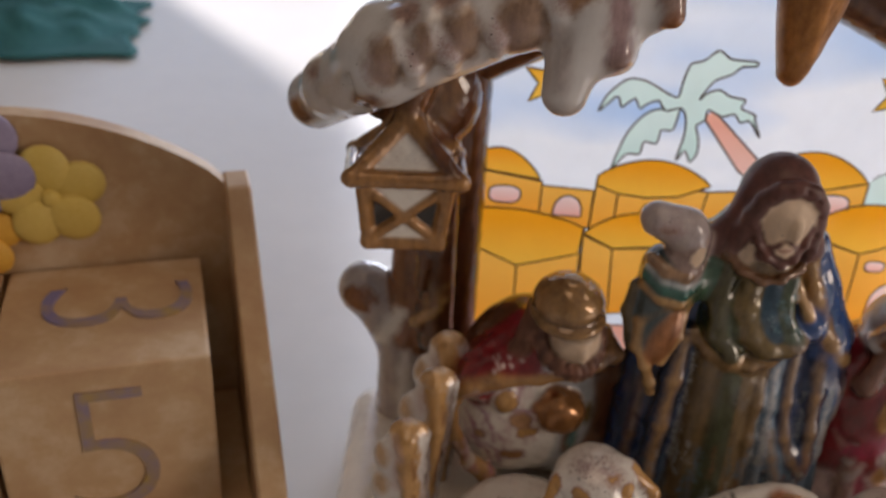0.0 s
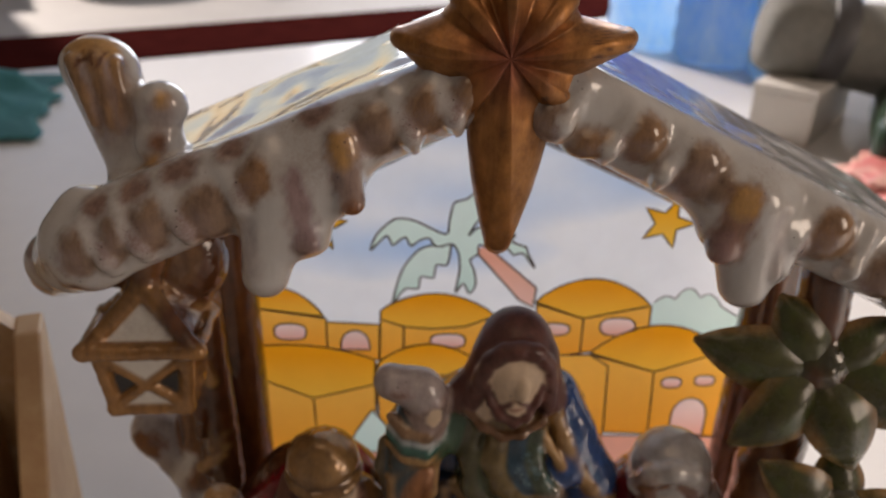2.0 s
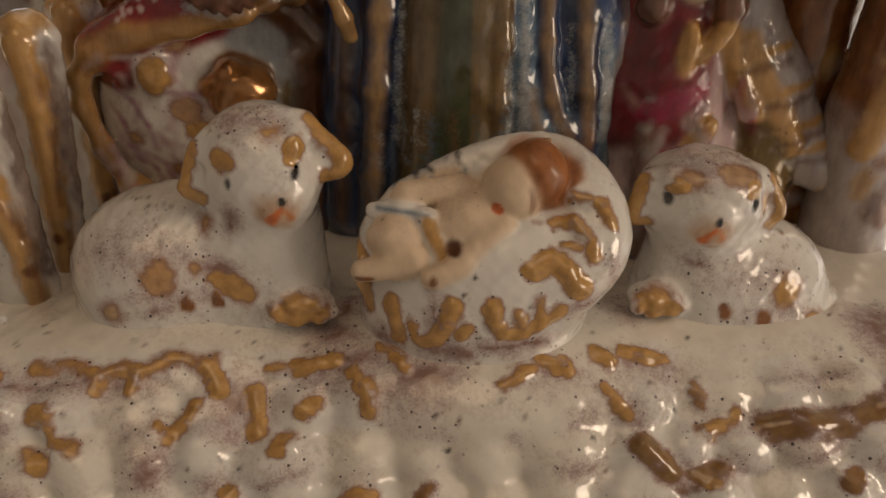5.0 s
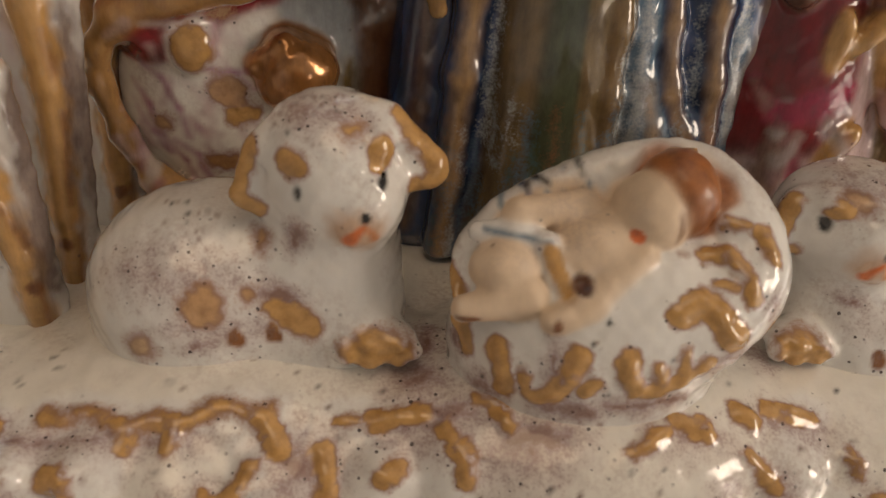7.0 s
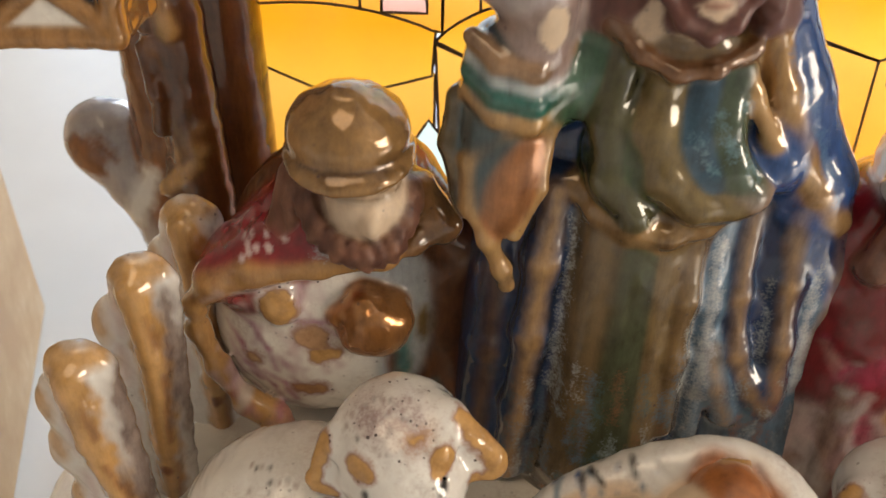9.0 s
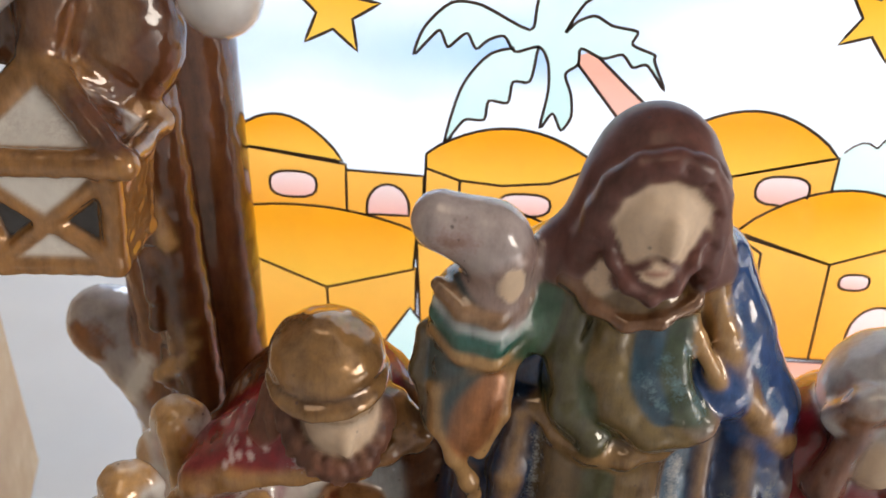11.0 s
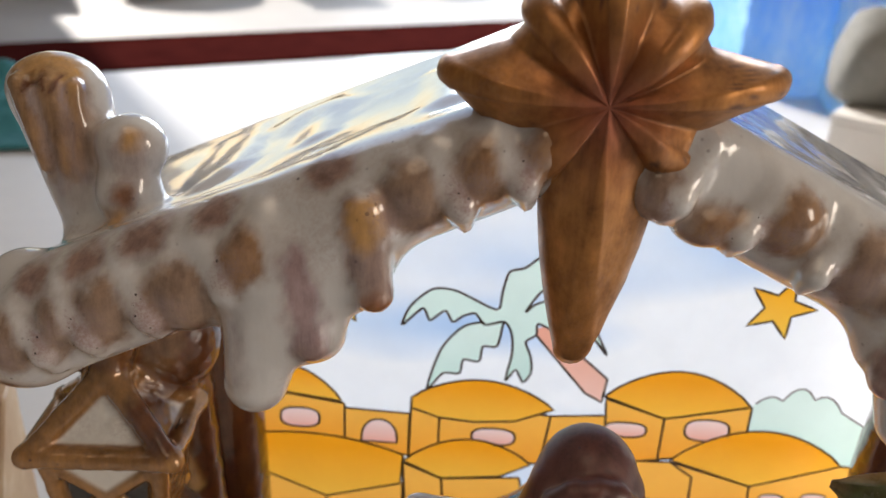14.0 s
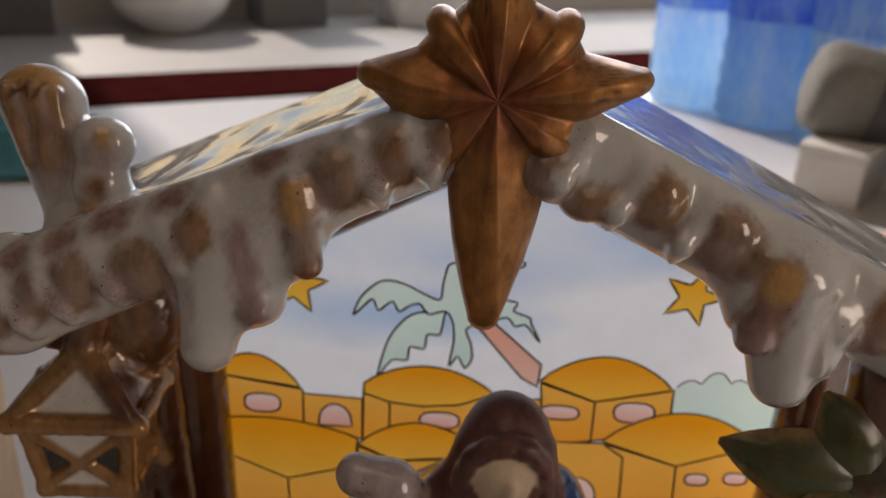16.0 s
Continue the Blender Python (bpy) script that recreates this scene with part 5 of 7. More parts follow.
    # the coppery neckline
    c.chain([(56.8, 147.0, 91.6), (59.4, 145.2, 88.8), (63.4, 144.0, 87.2), (67.2, 144.0, 87.8), (71.6, 146.0, 89.6)], 0.7, (0.17, 0.08, 0.035, 0.15), 1.6)
    c.ball((64.4, 148.6, 89.6), (6, 4, 3.6), umber, 1.5)
    c.build("standing_man_figure", ornament, h=0.42, label="standing robed man figurine in blue and olive glaze", soft=0.35, grain=0.06)


joseph()


def mary():
    c = Clay()
    c.limb((99, 158, 60), (101, 157, 20), 10, 17, PINKW, 3)
    c.limb((98, 155, 64), (98, 153, 42), 8.0, 9.5, RED, 3)
    c.limb((92, 155, 62), (93, 152, 40), 4.5, 5.5, RED, 2.5)
    c.limb((105, 156, 66), (117, 153, 47), 6.5, 6.5, GREYW, 3)
    c.limb((117, 153, 47), (127, 150, 33), 6.0, 4.5, GREYW, 3)
    c.ball((130.5, 148, 31.5), (4, 3, 3.6), OCHRE, 1.5)
    c.limb((117, 152, 40), (116, 148, 22), 6, 6, OLIVE, 3)
    for a, b, col in (((104, 149.4, 62), (112, 146.8, 44), OCHRE), ((110, 148.4, 56), (120, 146.8, 39), OCHRE), ((95, 145, 40), (94, 141.6, 22), MAUVE), ((101, 145, 38), (104, 141.6, 22), OCHRE), ((108, 146.4, 36), (110, 143.6, 22), OLIVE)):
        c.limb(a, b, 1.2, 1.8, col, 2)
    for z, x in ((54, 113), (48, 117.5), (42, 122), (38, 125)):
        c.dab((x, 147, z), (6, 5, 0.8), OCHRE, 1.0, (0, -12, 0))
        c.dab((x, 147, z - 2.2), (5, 5, 0.8), BROWN, 1.2, (0, -12, 0), 0.6)
    c.ball((99.4, 145.4, 55), (1.6, 1.6, 4.0), OCHRE, 1.0, (0, 5, 0))
    c.ball((103.5, 145.4, 56.5), (1.6, 1.6, 4), OCHRE, 1.0, (0, 38, 0))
    c.ball((103, 144, 41), (1.8, 1.8, 4.0), OCHRE, 1.0, (0, 40, 0))
    for i in range(40):
        x, z = rnd.uniform(90, 112), rnd.uniform(24, 48)
        c.stroke((x, 145, z + 2), (x + rnd.uniform(-3, 3), 144, z - 2), 0.6, 1.2, rnd.choice((MAUVE, PINKW, PURPLE, (0.30, 0.03, 0.07, 0), GREYW)), 1.2, 0.8, 5.0)
    c.dab((98, 144, 46.5), (7, 5, 2.0), (0.30, 0.02, 0.06, 0), 1.6, (0, -20, 0))
    c.ball((101, 152.5, 72.8), (8.8, 8.5, 9.2), VEIL, 1)
    c.limb((105.5, 153, 69), (110, 154, 58), 4.8, 5.5, VEIL, 3)
    c.ball((99.6, 149.6, 69.0), (6.6, 4.4, 7.2), (0.13, 0.06, 0.045, 0), 0.8)
    c.ball((99.6, 147.6, 67.8), (4.4, 4.2, 5.8), SKIN, 0.6)
    c.limb((95, 146.2, 72), (93.4, 147.4, 61), 1.7, 2.4, (0.17, 0.075, 0.05, 0), 1.2)
    c.limb((104.0, 146.2, 72), (105.4, 147.0, 61), 2.0, 2.6, (0.20, 0.085, 0.05, 0), 1.2)
    c.chain([(92.8, 148, 72), (95, 146, 76), (99, 144.8, 78), (103, 145.4, 77), (106, 148, 72), (107.4, 149, 66)], 1.9, VEIL, 1.6)
    c.stroke((94, 145, 73.4), (98, 143.6, 74.8), 1.5, 1.0, (0.17, 0.07, 0.04, 0), 1.0, 0.95, 3.0)
    c.stroke((101, 143.6, 74.6), (104, 145, 72.4), 1.0, 1.6, (0.17, 0.07, 0.04, 0), 1.0, 0.95, 3.0)
    c.dab((94.5, 147, 75), (3.5, 4, 2.6), RUST, 2.0, amount=0.8)
    c.build("kneeling_woman_figure", ornament, h=0.46, label="kneeling woman figurine with a white veil and red dress")


mary()


def sheep(name, head, skull, body, s, label, ears, feet, patches, dots, eyes, nose):
    c = Clay()
    hx, hy, hz = head
    bx, by, bz = body
    c.ball(body, (15.6 * s, 13.2 * s, 11.6 * s), WHITE, 3)
    c.ball((bx - 5 * s, by - 2, bz - 1.5), (9.5 * s, 10.5 * s, 9.5 * s), WHITE, 4)
    c.ball((bx + 1, by - 1, 18.6), (19.5 * s, 15.6 * s, 3.6), CREAM, 4.5)
    c.limb((hx, hy, hz - 3), (hx + 0.5, hy - 2.6, 25), 7.4 * s, 8.6 * s, WHITE, 5)
    c.ball(head, skull, WHITE, 3)
    nx, ny, nz = nose
    c.limb((hx + (nx - hx) * 0.45, hy + (ny - hy) * 0.45, nz + 0.6), (nx - 0.3, ny + 4.4, nz - 0.2), 5.2 * s, 4.1 * s, WHITE, 4)
    # soft hanging ears, bare along the edge
    for a, b, ra, rb in ears:
        sx = 1 if b[0] > hx else -1
        c.limb(a, b, ra, rb, WHITE, 2.4, 0.8)
        c.cut((a[0] + sx * 0.6, a[1] - ra - 0.2, a[2] - 0.8), (b[0] - sx * 0.5, b[1] - rb, b[2] + 0.4), 0.6, 0.9, 1.4)
        p = [(a[0] + sx * ra * 0.55, a[1] - 1.0, a[2] + ra * 0.75), (b[0] + sx * rb * 0.72, b[1] - 1.0, b[2] + 0.8), (b[0] + sx * rb * 0.25, b[1] - 1.2, b[2] - rb * 0.8), (b[0] - sx * rb * 0.6, b[1] - 1.2, b[2] - rb * 0.55)]
        for q0, q1, r0, r1 in zip(p, p[1:], (0.9, 1.5, 1.4), (1.5, 1.4, 0.8)):
            c.thin_line(q0, q1, r0, r1, OCHRE, 0.9, 1.0, 1.6)
    for (ex, ey, ez), (ux, uz, ra, rb, lean) in eyes:
        c.ball((ex + ux, ey + 1.9, ez + uz), (ra * 1.15, 2.2, rb * 1.1), WHITE, 1.6)
        c.thin((ex + ux, ey, ez + uz), (ra, 3.4, rb), OCHRE, 0.7, (0, lean, 0))
        c.cut((ex - 0.1, ey - 0.5, ez + 0.4), (ex + 0.1, ey - 0.5, ez - 0.4), 0.5, 0.4, 0.5)
        c.dab((ex, ey, ez), (0.66, 3.0, 1.1), BLACK, 0.45, (0, 14, 0))
    c.cut((nx - 2.2, ny - 0.2, nz - 3.2), (nx + 1.6, ny - 0.2, nz - 3.4), 0.35, 0.35, 0.8)
    c.stroke((nx - 2.0, ny, nz - 3.4), (nx + 0.6, ny, nz - 3.6), 0.22, 0.22, BROWN, 0.3, 0.9, 4.0)
    c.dab((nx - 0.8, ny, nz - 1.2), (3.6 * s, 3, 2.6 * s), (0.58, 0.36, 0.22, 0), 2.4, amount=0.85)
    c.dab((nx, ny, nz + 0.7), (0.6, 3, 0.7), BLACK, 0.35)
    c.stroke((nx - 0.2, ny, nz - 0.4), (nx - 1.6, ny, nz - 2.4), 0.35, 0.85, (0.66, 0.15, 0.03, 0), 0.5, 0.95, 4.0)
    c.stroke((nx + 0.2, ny, nz - 0.5), (nx + 1.0, ny, nz - 2.2), 0.3, 0.6, (0.64, 0.24, 0.09, 0), 0.5, 0.85, 4.0)
    # paws, and the places where the glaze breaks
    for x, y, z, a, b, tilt in feet:
        c.ball((x, y, z), (a, 3.2, b), WHITE, 2.6, (0, tilt, 0))
        for k in range(7):
            u = a * 0.85 * math.cos(k * 0.9)
            c.ball((x + u, y - 2.0, z + b * 0.5 * math.sin(k * 0.9)), (1.1, 1.4, 0.8), WHITE, 0.9)
        c.thin((x, y - 2.2, z + 0.2), (a * 0.92, 4, b * 0.88), OCHRE, 1.3, (0, tilt, 0), 0.92)
    for x, z, a, b, tilt, col, am in patches:
        y = c.skin((x, 0, z), 1, 105, 140)[1]
        c.thin((x, y, z), (a, 3.0, b), col, 1.6, (0, tilt, 0), am)
    for x, z in dots:
        y = c.skin((x, 0, z), 1, 105, 140)[1]
        c.dab((x, y, z), (1.1, 2.0, 1.5), (0.26, 0.10, 0.03, 0), 0.5, (0, -15, 0))
    # mauve freckles over the crown and the back
    c.thin((hx - 1, hy - 4, hz + skull[2] * 0.85), (skull[0] * 0.8, 7, 2.6), MAUVE, 3.6, amount=0.36)
    c.thin((bx - 3, by - 9 * s, bz + 6 * s), (10 * s, 6, 5 * s), MAUVE, 4.5, amount=0.34)
    c.thin((bx + 1, by - 12 * s, bz + 1), (9 * s, 5, 4 * s), MAUVE, 4.0, amount=0.33)
    for i in range(130):
        a, b = rnd.uniform(3.3, 6.1), rnd.uniform(0.0, 1.35)
        cc, rr = (head, skull) if i % 3 == 0 else (body, (15.6 * s, 13.2 * s, 11.6 * s))
        if i % 3 == 0:
            b = rnd.uniform(0.6, 1.4)
        q = [cc[0] + rr[0] * math.cos(a) * math.cos(b), cc[1] + rr[1] * math.sin(a) * math.cos(b), cc[2] + rr[2] * math.sin(b)]
        c.dab(q, (0.22, 0.5, 0.2), rnd.choice((MAUVE, BLACK, MAUVE)), 0.4, amount=rnd.uniform(0.3, 0.9))
    c.build(name, ornament, h=0.38, label=label, soft=0.4)


sheep("sheep_figure", (34.6, 131, 44.2), (8.6, 8.6, 7.9), (21.0, 133.0, 26.6), 1.0, "white glazed lying sheep figurine with ochre ears",
      (((27.4, 128.4, 45.6), (25.6, 126.8, 41.6), 2.5, 2.1), ((40.2, 130, 48.6), (45.2, 127.8, 44.8), 3.0, 2.6)),
      ((40, 121.0, 25.6, 4.8, 2.7, 0),),
      ((20.6, 30.6, 2.4, 2.6, 0, (0.52, 0.31, 0.16, 0), 0.85), (30.4, 29.0, 3.6, 1.6, 28, OCHRE, 1.0), (29.4, 31.2, 3.4, 1.6, 20, MAUVE, 0.5), (25.6, 31.6, 1.4, 1.2, 0, (0.52, 0.31, 0.16, 0), 0.75), (27, 36.4, 1.2, 1.6, 0, (0.52, 0.31, 0.16, 0), 0.62), (13.4, 25.4, 1.8, 2.0, 0, (0.56, 0.38, 0.24, 0), 0.7), (20, 26, 2.2, 1.4, 0, MAUVE, 0.46), (31, 38.4, 1.4, 3.0, 20, MAUVE, 0.55), (37, 50.2, 1.6, 1.0, -10, OCHRE, 0.7)),
      ((24, 26.6), (28.2, 27.0)),
      (((31.2, 124.6, 44.2), (-0.4, 2.6, 1.7, 1.5, 0)), ((40.0, 124.6, 45.2), (-0.1, 2.9, 1.2, 1.9, 10))), (38.4, 120.4, 41.6))
sheep("sheep_figure", (99.4, 130.5, 37.6), (10.0, 8.6, 7.4), (107.5, 131, 22.6), 0.92, "small white glazed lying lamb figurine beside the crib",
      (((90.6, 128.4, 40.0), (88.8, 126.8, 36.6), 2.4, 2.0), ((107.4, 129, 39.6), (109.4, 127.4, 36.4), 2.6, 2.2)),
      ((91.6, 121.6, 25.2, 4.0, 2.4, 10),),
      ((111, 26.6, 2.4, 2.4, 0, OCHRE, 0.8), (116, 21.6, 2.0, 1.2, 10, OCHRE, 0.9), (95.6, 43.2, 1.8, 1.3, 0, (0.52, 0.33, 0.20, 0), 0.7), (102, 43.6, 3.6, 1.8, 0, (0.52, 0.33, 0.20, 0), 0.7), (97, 31, 2.4, 1.2, 0, MAUVE, 0.5), (107, 38.8, 1.6, 1.8, 0, OCHRE, 0.7), (103.6, 31.8, 1.2, 0.8, 0, MAUVE, 0.5)),
      ((101.4, 24.6), (107.4, 23.0)),
      (((92.4, 124.0, 40.2), (1.2, 1.9, 1.6, 1.0, -15)), ((104.4, 123.6, 39.6), (-0.4, 2.4, 1.4, 1.2, 10))), (98.6, 120.2, 37.6))


def crib():
    c = Clay()
    c.ball((65.6, 121.2, 29.6), (17.9, 12.4, 12.0), WHITE, 3, (12, -17, 0))
    c.ball((65.4, 120.6, 22.0), (14.4, 11.0, 5.5), WHITE, 5, (0, -6, 0))
    c.ball((66, 121.5, 17.8), (17.5, 12.4, 3.6), CREAM, 5)
    # a thick lip stands up round the head and thins out towards the feet
    lip = [(79.8, 116.0, 34.6), (81.2, 118.6, 37.4), (81.0, 121.2, 40.0), (79.2, 124.0, 42.4), (76.6, 126.2, 44.0), (73.6, 127.4, 44.6), (69, 127.6, 44.0), (64, 127.4, 42.4), (59.4, 126.6, 40.2), (55, 125.6, 37.8), (51.4, 124.2, 35.4)]
    c.chain(lip, 2.3, WHITE, 6)
    c.limb((76, 115, 32.6), (80.0, 117.4, 35.8), 3.6, 3.2, WHITE, 4)
    c.cut((56, 118.5, 45.2), (73, 121.5, 50.5), 4.6, 5.6, 3.0)
    # straw breaking through the white along the edge
    for pts, r in (([(48.6, 34.4), (48.6, 31.6), (49.8, 28.6)], 0.9), ([(52.8, 30.6), (53.2, 28.2), (53.6, 26.6)], 1.0), ([(55.6, 29.0), (56.0, 26.8)], 0.6), ([(60.6, 32.4), (60.0, 30.0), (58.4, 27.6), (56.8, 26.4)], 0.95), ([(62.4, 29.2), (61.8, 28.4)], 0.8),
                   ([(65.8, 32.6), (66.0, 30.4), (67.4, 28.8), (69.4, 28.4), (72.0, 29.4), (74.6, 31.0)], 0.85), ([(69.2, 31.2), (69.8, 29.6)], 0.7), ([(71.8, 32.6), (72.4, 30.6)], 0.75), ([(71.0, 36.8), (73.2, 37.8), (75.4, 36.6), (76.6, 34.6), (77.8, 34.2)], 1.15),
                   ([(74.8, 40.6), (77.0, 41.0), (78.8, 39.4), (79.2, 37.8)], 0.8), ([(75.2, 38.6), (77.0, 38.8)], 0.5), ([(77.0, 43.4), (79.2, 43.4)], 0.55), ([(80.6, 43.0), (81.8, 41.0)], 0.7), ([(72, 48.6), (74.6, 48.8)], 0.7)):
        c.bare([(x, 0, z) for x, z in pts], 1, 95, 140, r * 1.22, OCHRE, 0.45, 0.8)
    for x, z, a, b, am in ((52, 25, 4, 2.2, 0.44), (60, 25.4, 5, 2.4, 0.46), (58.4, 30.6, 1.4, 3.6, 0.5), (69, 26.4, 7, 1.8, 0.46), (78, 31.5, 3.5, 1.8, 0.42), (48.4, 30, 1.6, 4, 0.44), (82, 36, 2, 4, 0.34)):
        y = c.skin((x, 0, z), 1, 95, 140)[1]
        c.thin((x, y, z), (a, 3.0, b), MAUVE, 2.0, amount=am)
    for i in range(46):
        x, z = rnd.uniform(48, 84), rnd.uniform(22, 42)
        y = c.skin((x, 0, z), 1, 95, 140)[1]
        c.dab((x, y, z), rnd.uniform(0.14, 0.34), rnd.choice((BROWN, BLACK, MAUVE)), 0.35)
    for x, z, r in ((55.8, 34.6, 0.5), (48.2, 28.0, 0.45), (48.4, 24.6, 0.5), (49, 31.6, 0.35)):
        c.dab(c.skin((x, 0, z), 1, 95, 140), r, BLACK, 0.3)
    # blue lines in the cloth at the back
    for i in range(34):
        x, z = rnd.uniform(52, 66), rnd.uniform(40, 46)
        c.stroke((x, 125, z), (x + rnd.uniform(-1.5, 1.5), 127.5, z + rnd.uniform(-0.6, 1)), 0.3, 0.45, rnd.choice((STEEL, BLUE, BLACK)), 0.6, 0.9, 3.0)
    # the swaddled doll, plain
    c.ball((63.4, 119.4, 40.2), (6.4, 4.2, 3.6), SKIN, 2, (0, -14, 14))
    c.limb((62, 122.4, 43.2), (54.8, 121.0, 43.0), 2.0, 1.9, SKIN, 0.9)
    c.ball((53.4, 117.8, 38.2), (4.0, 3.4, 3.3), SKIN, 0.9)
    c.limb((55.6, 115.2, 36.2), (48.8, 114.8, 35.0), 2.4, 1.5, SKIN, 0.9)
    c.limb((67.4, 116.6, 40.4), (61.6, 113.2, 36.6), 2.0, 1.9, SKIN, 0.8)
    c.limb((61.6, 113.2, 36.6), (57.8, 112.0, 35.4), 1.9, 1.4, SKIN, 0.8)
    c.chain([(50.6, 120.6, 41.0), (54.4, 119.6, 41.8), (57.4, 118.0, 41.2), (58.8, 115.6, 38.4)], 1.2, WHITE, 1.0)
    c.stroke((51, 119.4, 42.0), (57.6, 117.0, 42.0), 0.3, 0.3, STEEL, 0.5, 0.9, 2.0)
    c.stroke((57.6, 115.8, 41.0), (59.6, 114.0, 37.6), 1.2, 0.9, OCHRE, 0.7, 1.0, 1.5)
    c.dab((61, 114.2, 38.6), (1.2, 2, 0.9), BROWN, 0.6)
    c.dab((49.2, 113.4, 34.6), (1.4, 2, 0.5), RUST, 0.5)
    c.dab((58.0, 111.2, 35.6), (0.6, 1.6, 0.9), RUST, 0.5)
    c.ball((69.2, 120.6, 43.7), (4.4, 4.6, 4.7), SKIN, 0.6)
    c.ball((72.2, 122.2, 45.0), (4.6, 5.0, 5.1), CHESTNUT, 0.4)
    for k in range(7):
        c.stroke((70.6 + 0.7 * k, 116.6, 48.6 - 0.5 * k), (71.6 + 0.55 * k, 116.4, 40.6 + 0.3 * k), 0.3, 0.3, (0.22, 0.07, 0.02, -0.3), 0.5, 0.7, 1.2)
    c.dab((66.8, 117.2, 43.0), (0.75, 2, 0.75), BLUSH, 0.25)
    c.build("crib_with_doll", ornament, h=0.38, label="white glazed crib with ochre straw and a small infant figurine", soft=0.4)


crib()


def leaf(parent, p, q, half, bow):
    """A thick pointed leaf: two cushions either side of a crease, bare along the edge."""
    p, q = Vector(p), Vector(q)
    d = (q - p).normalized()
    side = d.cross(Vector((0, -1, 0.25))).normalized()
    up = side.cross(d).normalized()
    if up.y > 0:
        up, side = -up, -side
    steps, ring = 26, 20
    co, col, faces = [], [], []
    green, edge, vein = np.array((0.060, 0.068, 0.020, 0.0)), np.array((0.40, 0.22, 0.075, 0.0)), np.array((0.12, 0.058, 0.02, 0.0))
    for i in range(steps + 1):
        t = i / steps
        w = 1.30 * half * ((0.62 + 0.38 * math.sin(math.pi / 2 * t / 0.42)) if t < 0.42 else max(0.06, 1 - ((t - 0.42) / 0.585) ** 1.7) ** 0.85)
        o = p.lerp(q, t) + up * bow * math.sin(math.pi * t)
        for j in range(ring):
            a = math.tau * j / ring
            u = math.cos(a)
            v = math.sin(a)
            if v >= 0:
                h = w * 0.40 * (1 - abs(u) ** 1.5) + w * 0.10 * math.exp(-((u - 0.15) / 0.16) ** 2)
            else:
                h = -w * 0.30 * (1 - u * u) ** 0.5
            h += 0.12 * noise.noise(Vector((u * 2, t * 5, half)))
            co.append((o + side * u * w + up * h) * 0.001)
            e = max(0.0, abs(u) - 0.60) / 0.24 if v > -0.4 else 0.6
            e = min(1.0, e + max(0, t - 0.9) * 6) * (0.6 + 0.6 * noise.noise(Vector((t * 6, u * 2, half * 3))))
            k = math.exp(-((u - 0.15) / 0.14) ** 2) * (0.75 if v > 0 else 0) * (0.4 + 0.8 * max(0.0, noise.noise(Vector((t * 3, half, p.x)))))
            m_ = max(0.0, noise.noise(Vector((t * 4 + half, u * 3, p.x)))) * 0.7
            x = green * (1 - m_) + np.array((0.075, 0.125, 0.030, 0.0)) * m_
            x = x * (1 - k) + vein * k
            e = max(0.0, e)
            col.append(x * (1 - e) + edge * e)
    for i in range(steps):
        for j in range(ring):
            j1 = (j + 1) % ring
            faces.append((i * ring + j, i * ring + j1, (i + 1) * ring + j1, (i + 1) * ring + j))
    faces.append(tuple(range(ring))[::-1])
    faces.append(tuple(range(steps * ring, (steps + 1) * ring)))
    me = bpy.data.meshes.new("leaf")
    me.from_pydata(co, [], faces)
    bm = bmesh.new()
    bm.from_mesh(me)
    bmesh.ops.recalc_face_normals(bm, faces=bm.faces[:])
    bm.to_mesh(me)
    bm.free()
    me.attributes.new("glaze", "FLOAT_COLOR", "POINT").data.foreach_set("color", np.array(col, np.float32).ravel())
    me.attributes.new("under", "FLOAT_COLOR", "POINT").data.foreach_set("color", np.zeros(4 * len(col), np.float32))
    me.polygons.foreach_set("use_smooth", [True] * len(me.polygons))
    me.materials.append(M_LEAF)
    ob = new("leaf", me)
    ob.parent = parent


def palm(centre, tips, trunk):
    tree = tagged(new("palm"), "")
    tree.parent = ornament
    tagged(tree, "ceramic palm with dark green pointed leaves")
    c = Clay()
    for a, b, ra, rb, col in trunk:
        c.limb(a, b, ra, rb, col, 2)
    c.ball(centre, (6.6, 4.0, 6.6), (0.045, 0.042, 0.015, 0), 1.5)
    for k in range(5):
        c.ball((centre[0] + 1.6 * math.cos(k * 1.26), centre[1] - 3.4, centre[2] + 1.6 * math.sin(k * 1.26)), 0.9, (0.09, 0.06, 0.02, 0), 0.9)
    for i in range(16):
        a, b, ra, rb, col = trunk[i % 2]
        f = rnd.random()
        x, y, z = (a[j] + (b[j] - a[j]) * f for j in range(3))
        c.dab((x + rnd.uniform(-5, 5), y - ra, z), (2, 3, rnd.uniform(1, 4)), rnd.choice((BROWN, OCHRE, GREYW, RUST)), 1.5, amount=0.7)
    c.build("trunk", tree, h=0.6, label="rust and grey glazed trunk")
    for tx, ty, tz, half, bow in tips:
        leaf(tree, centre, (tx, ty, tz), half, bow)
    return tree


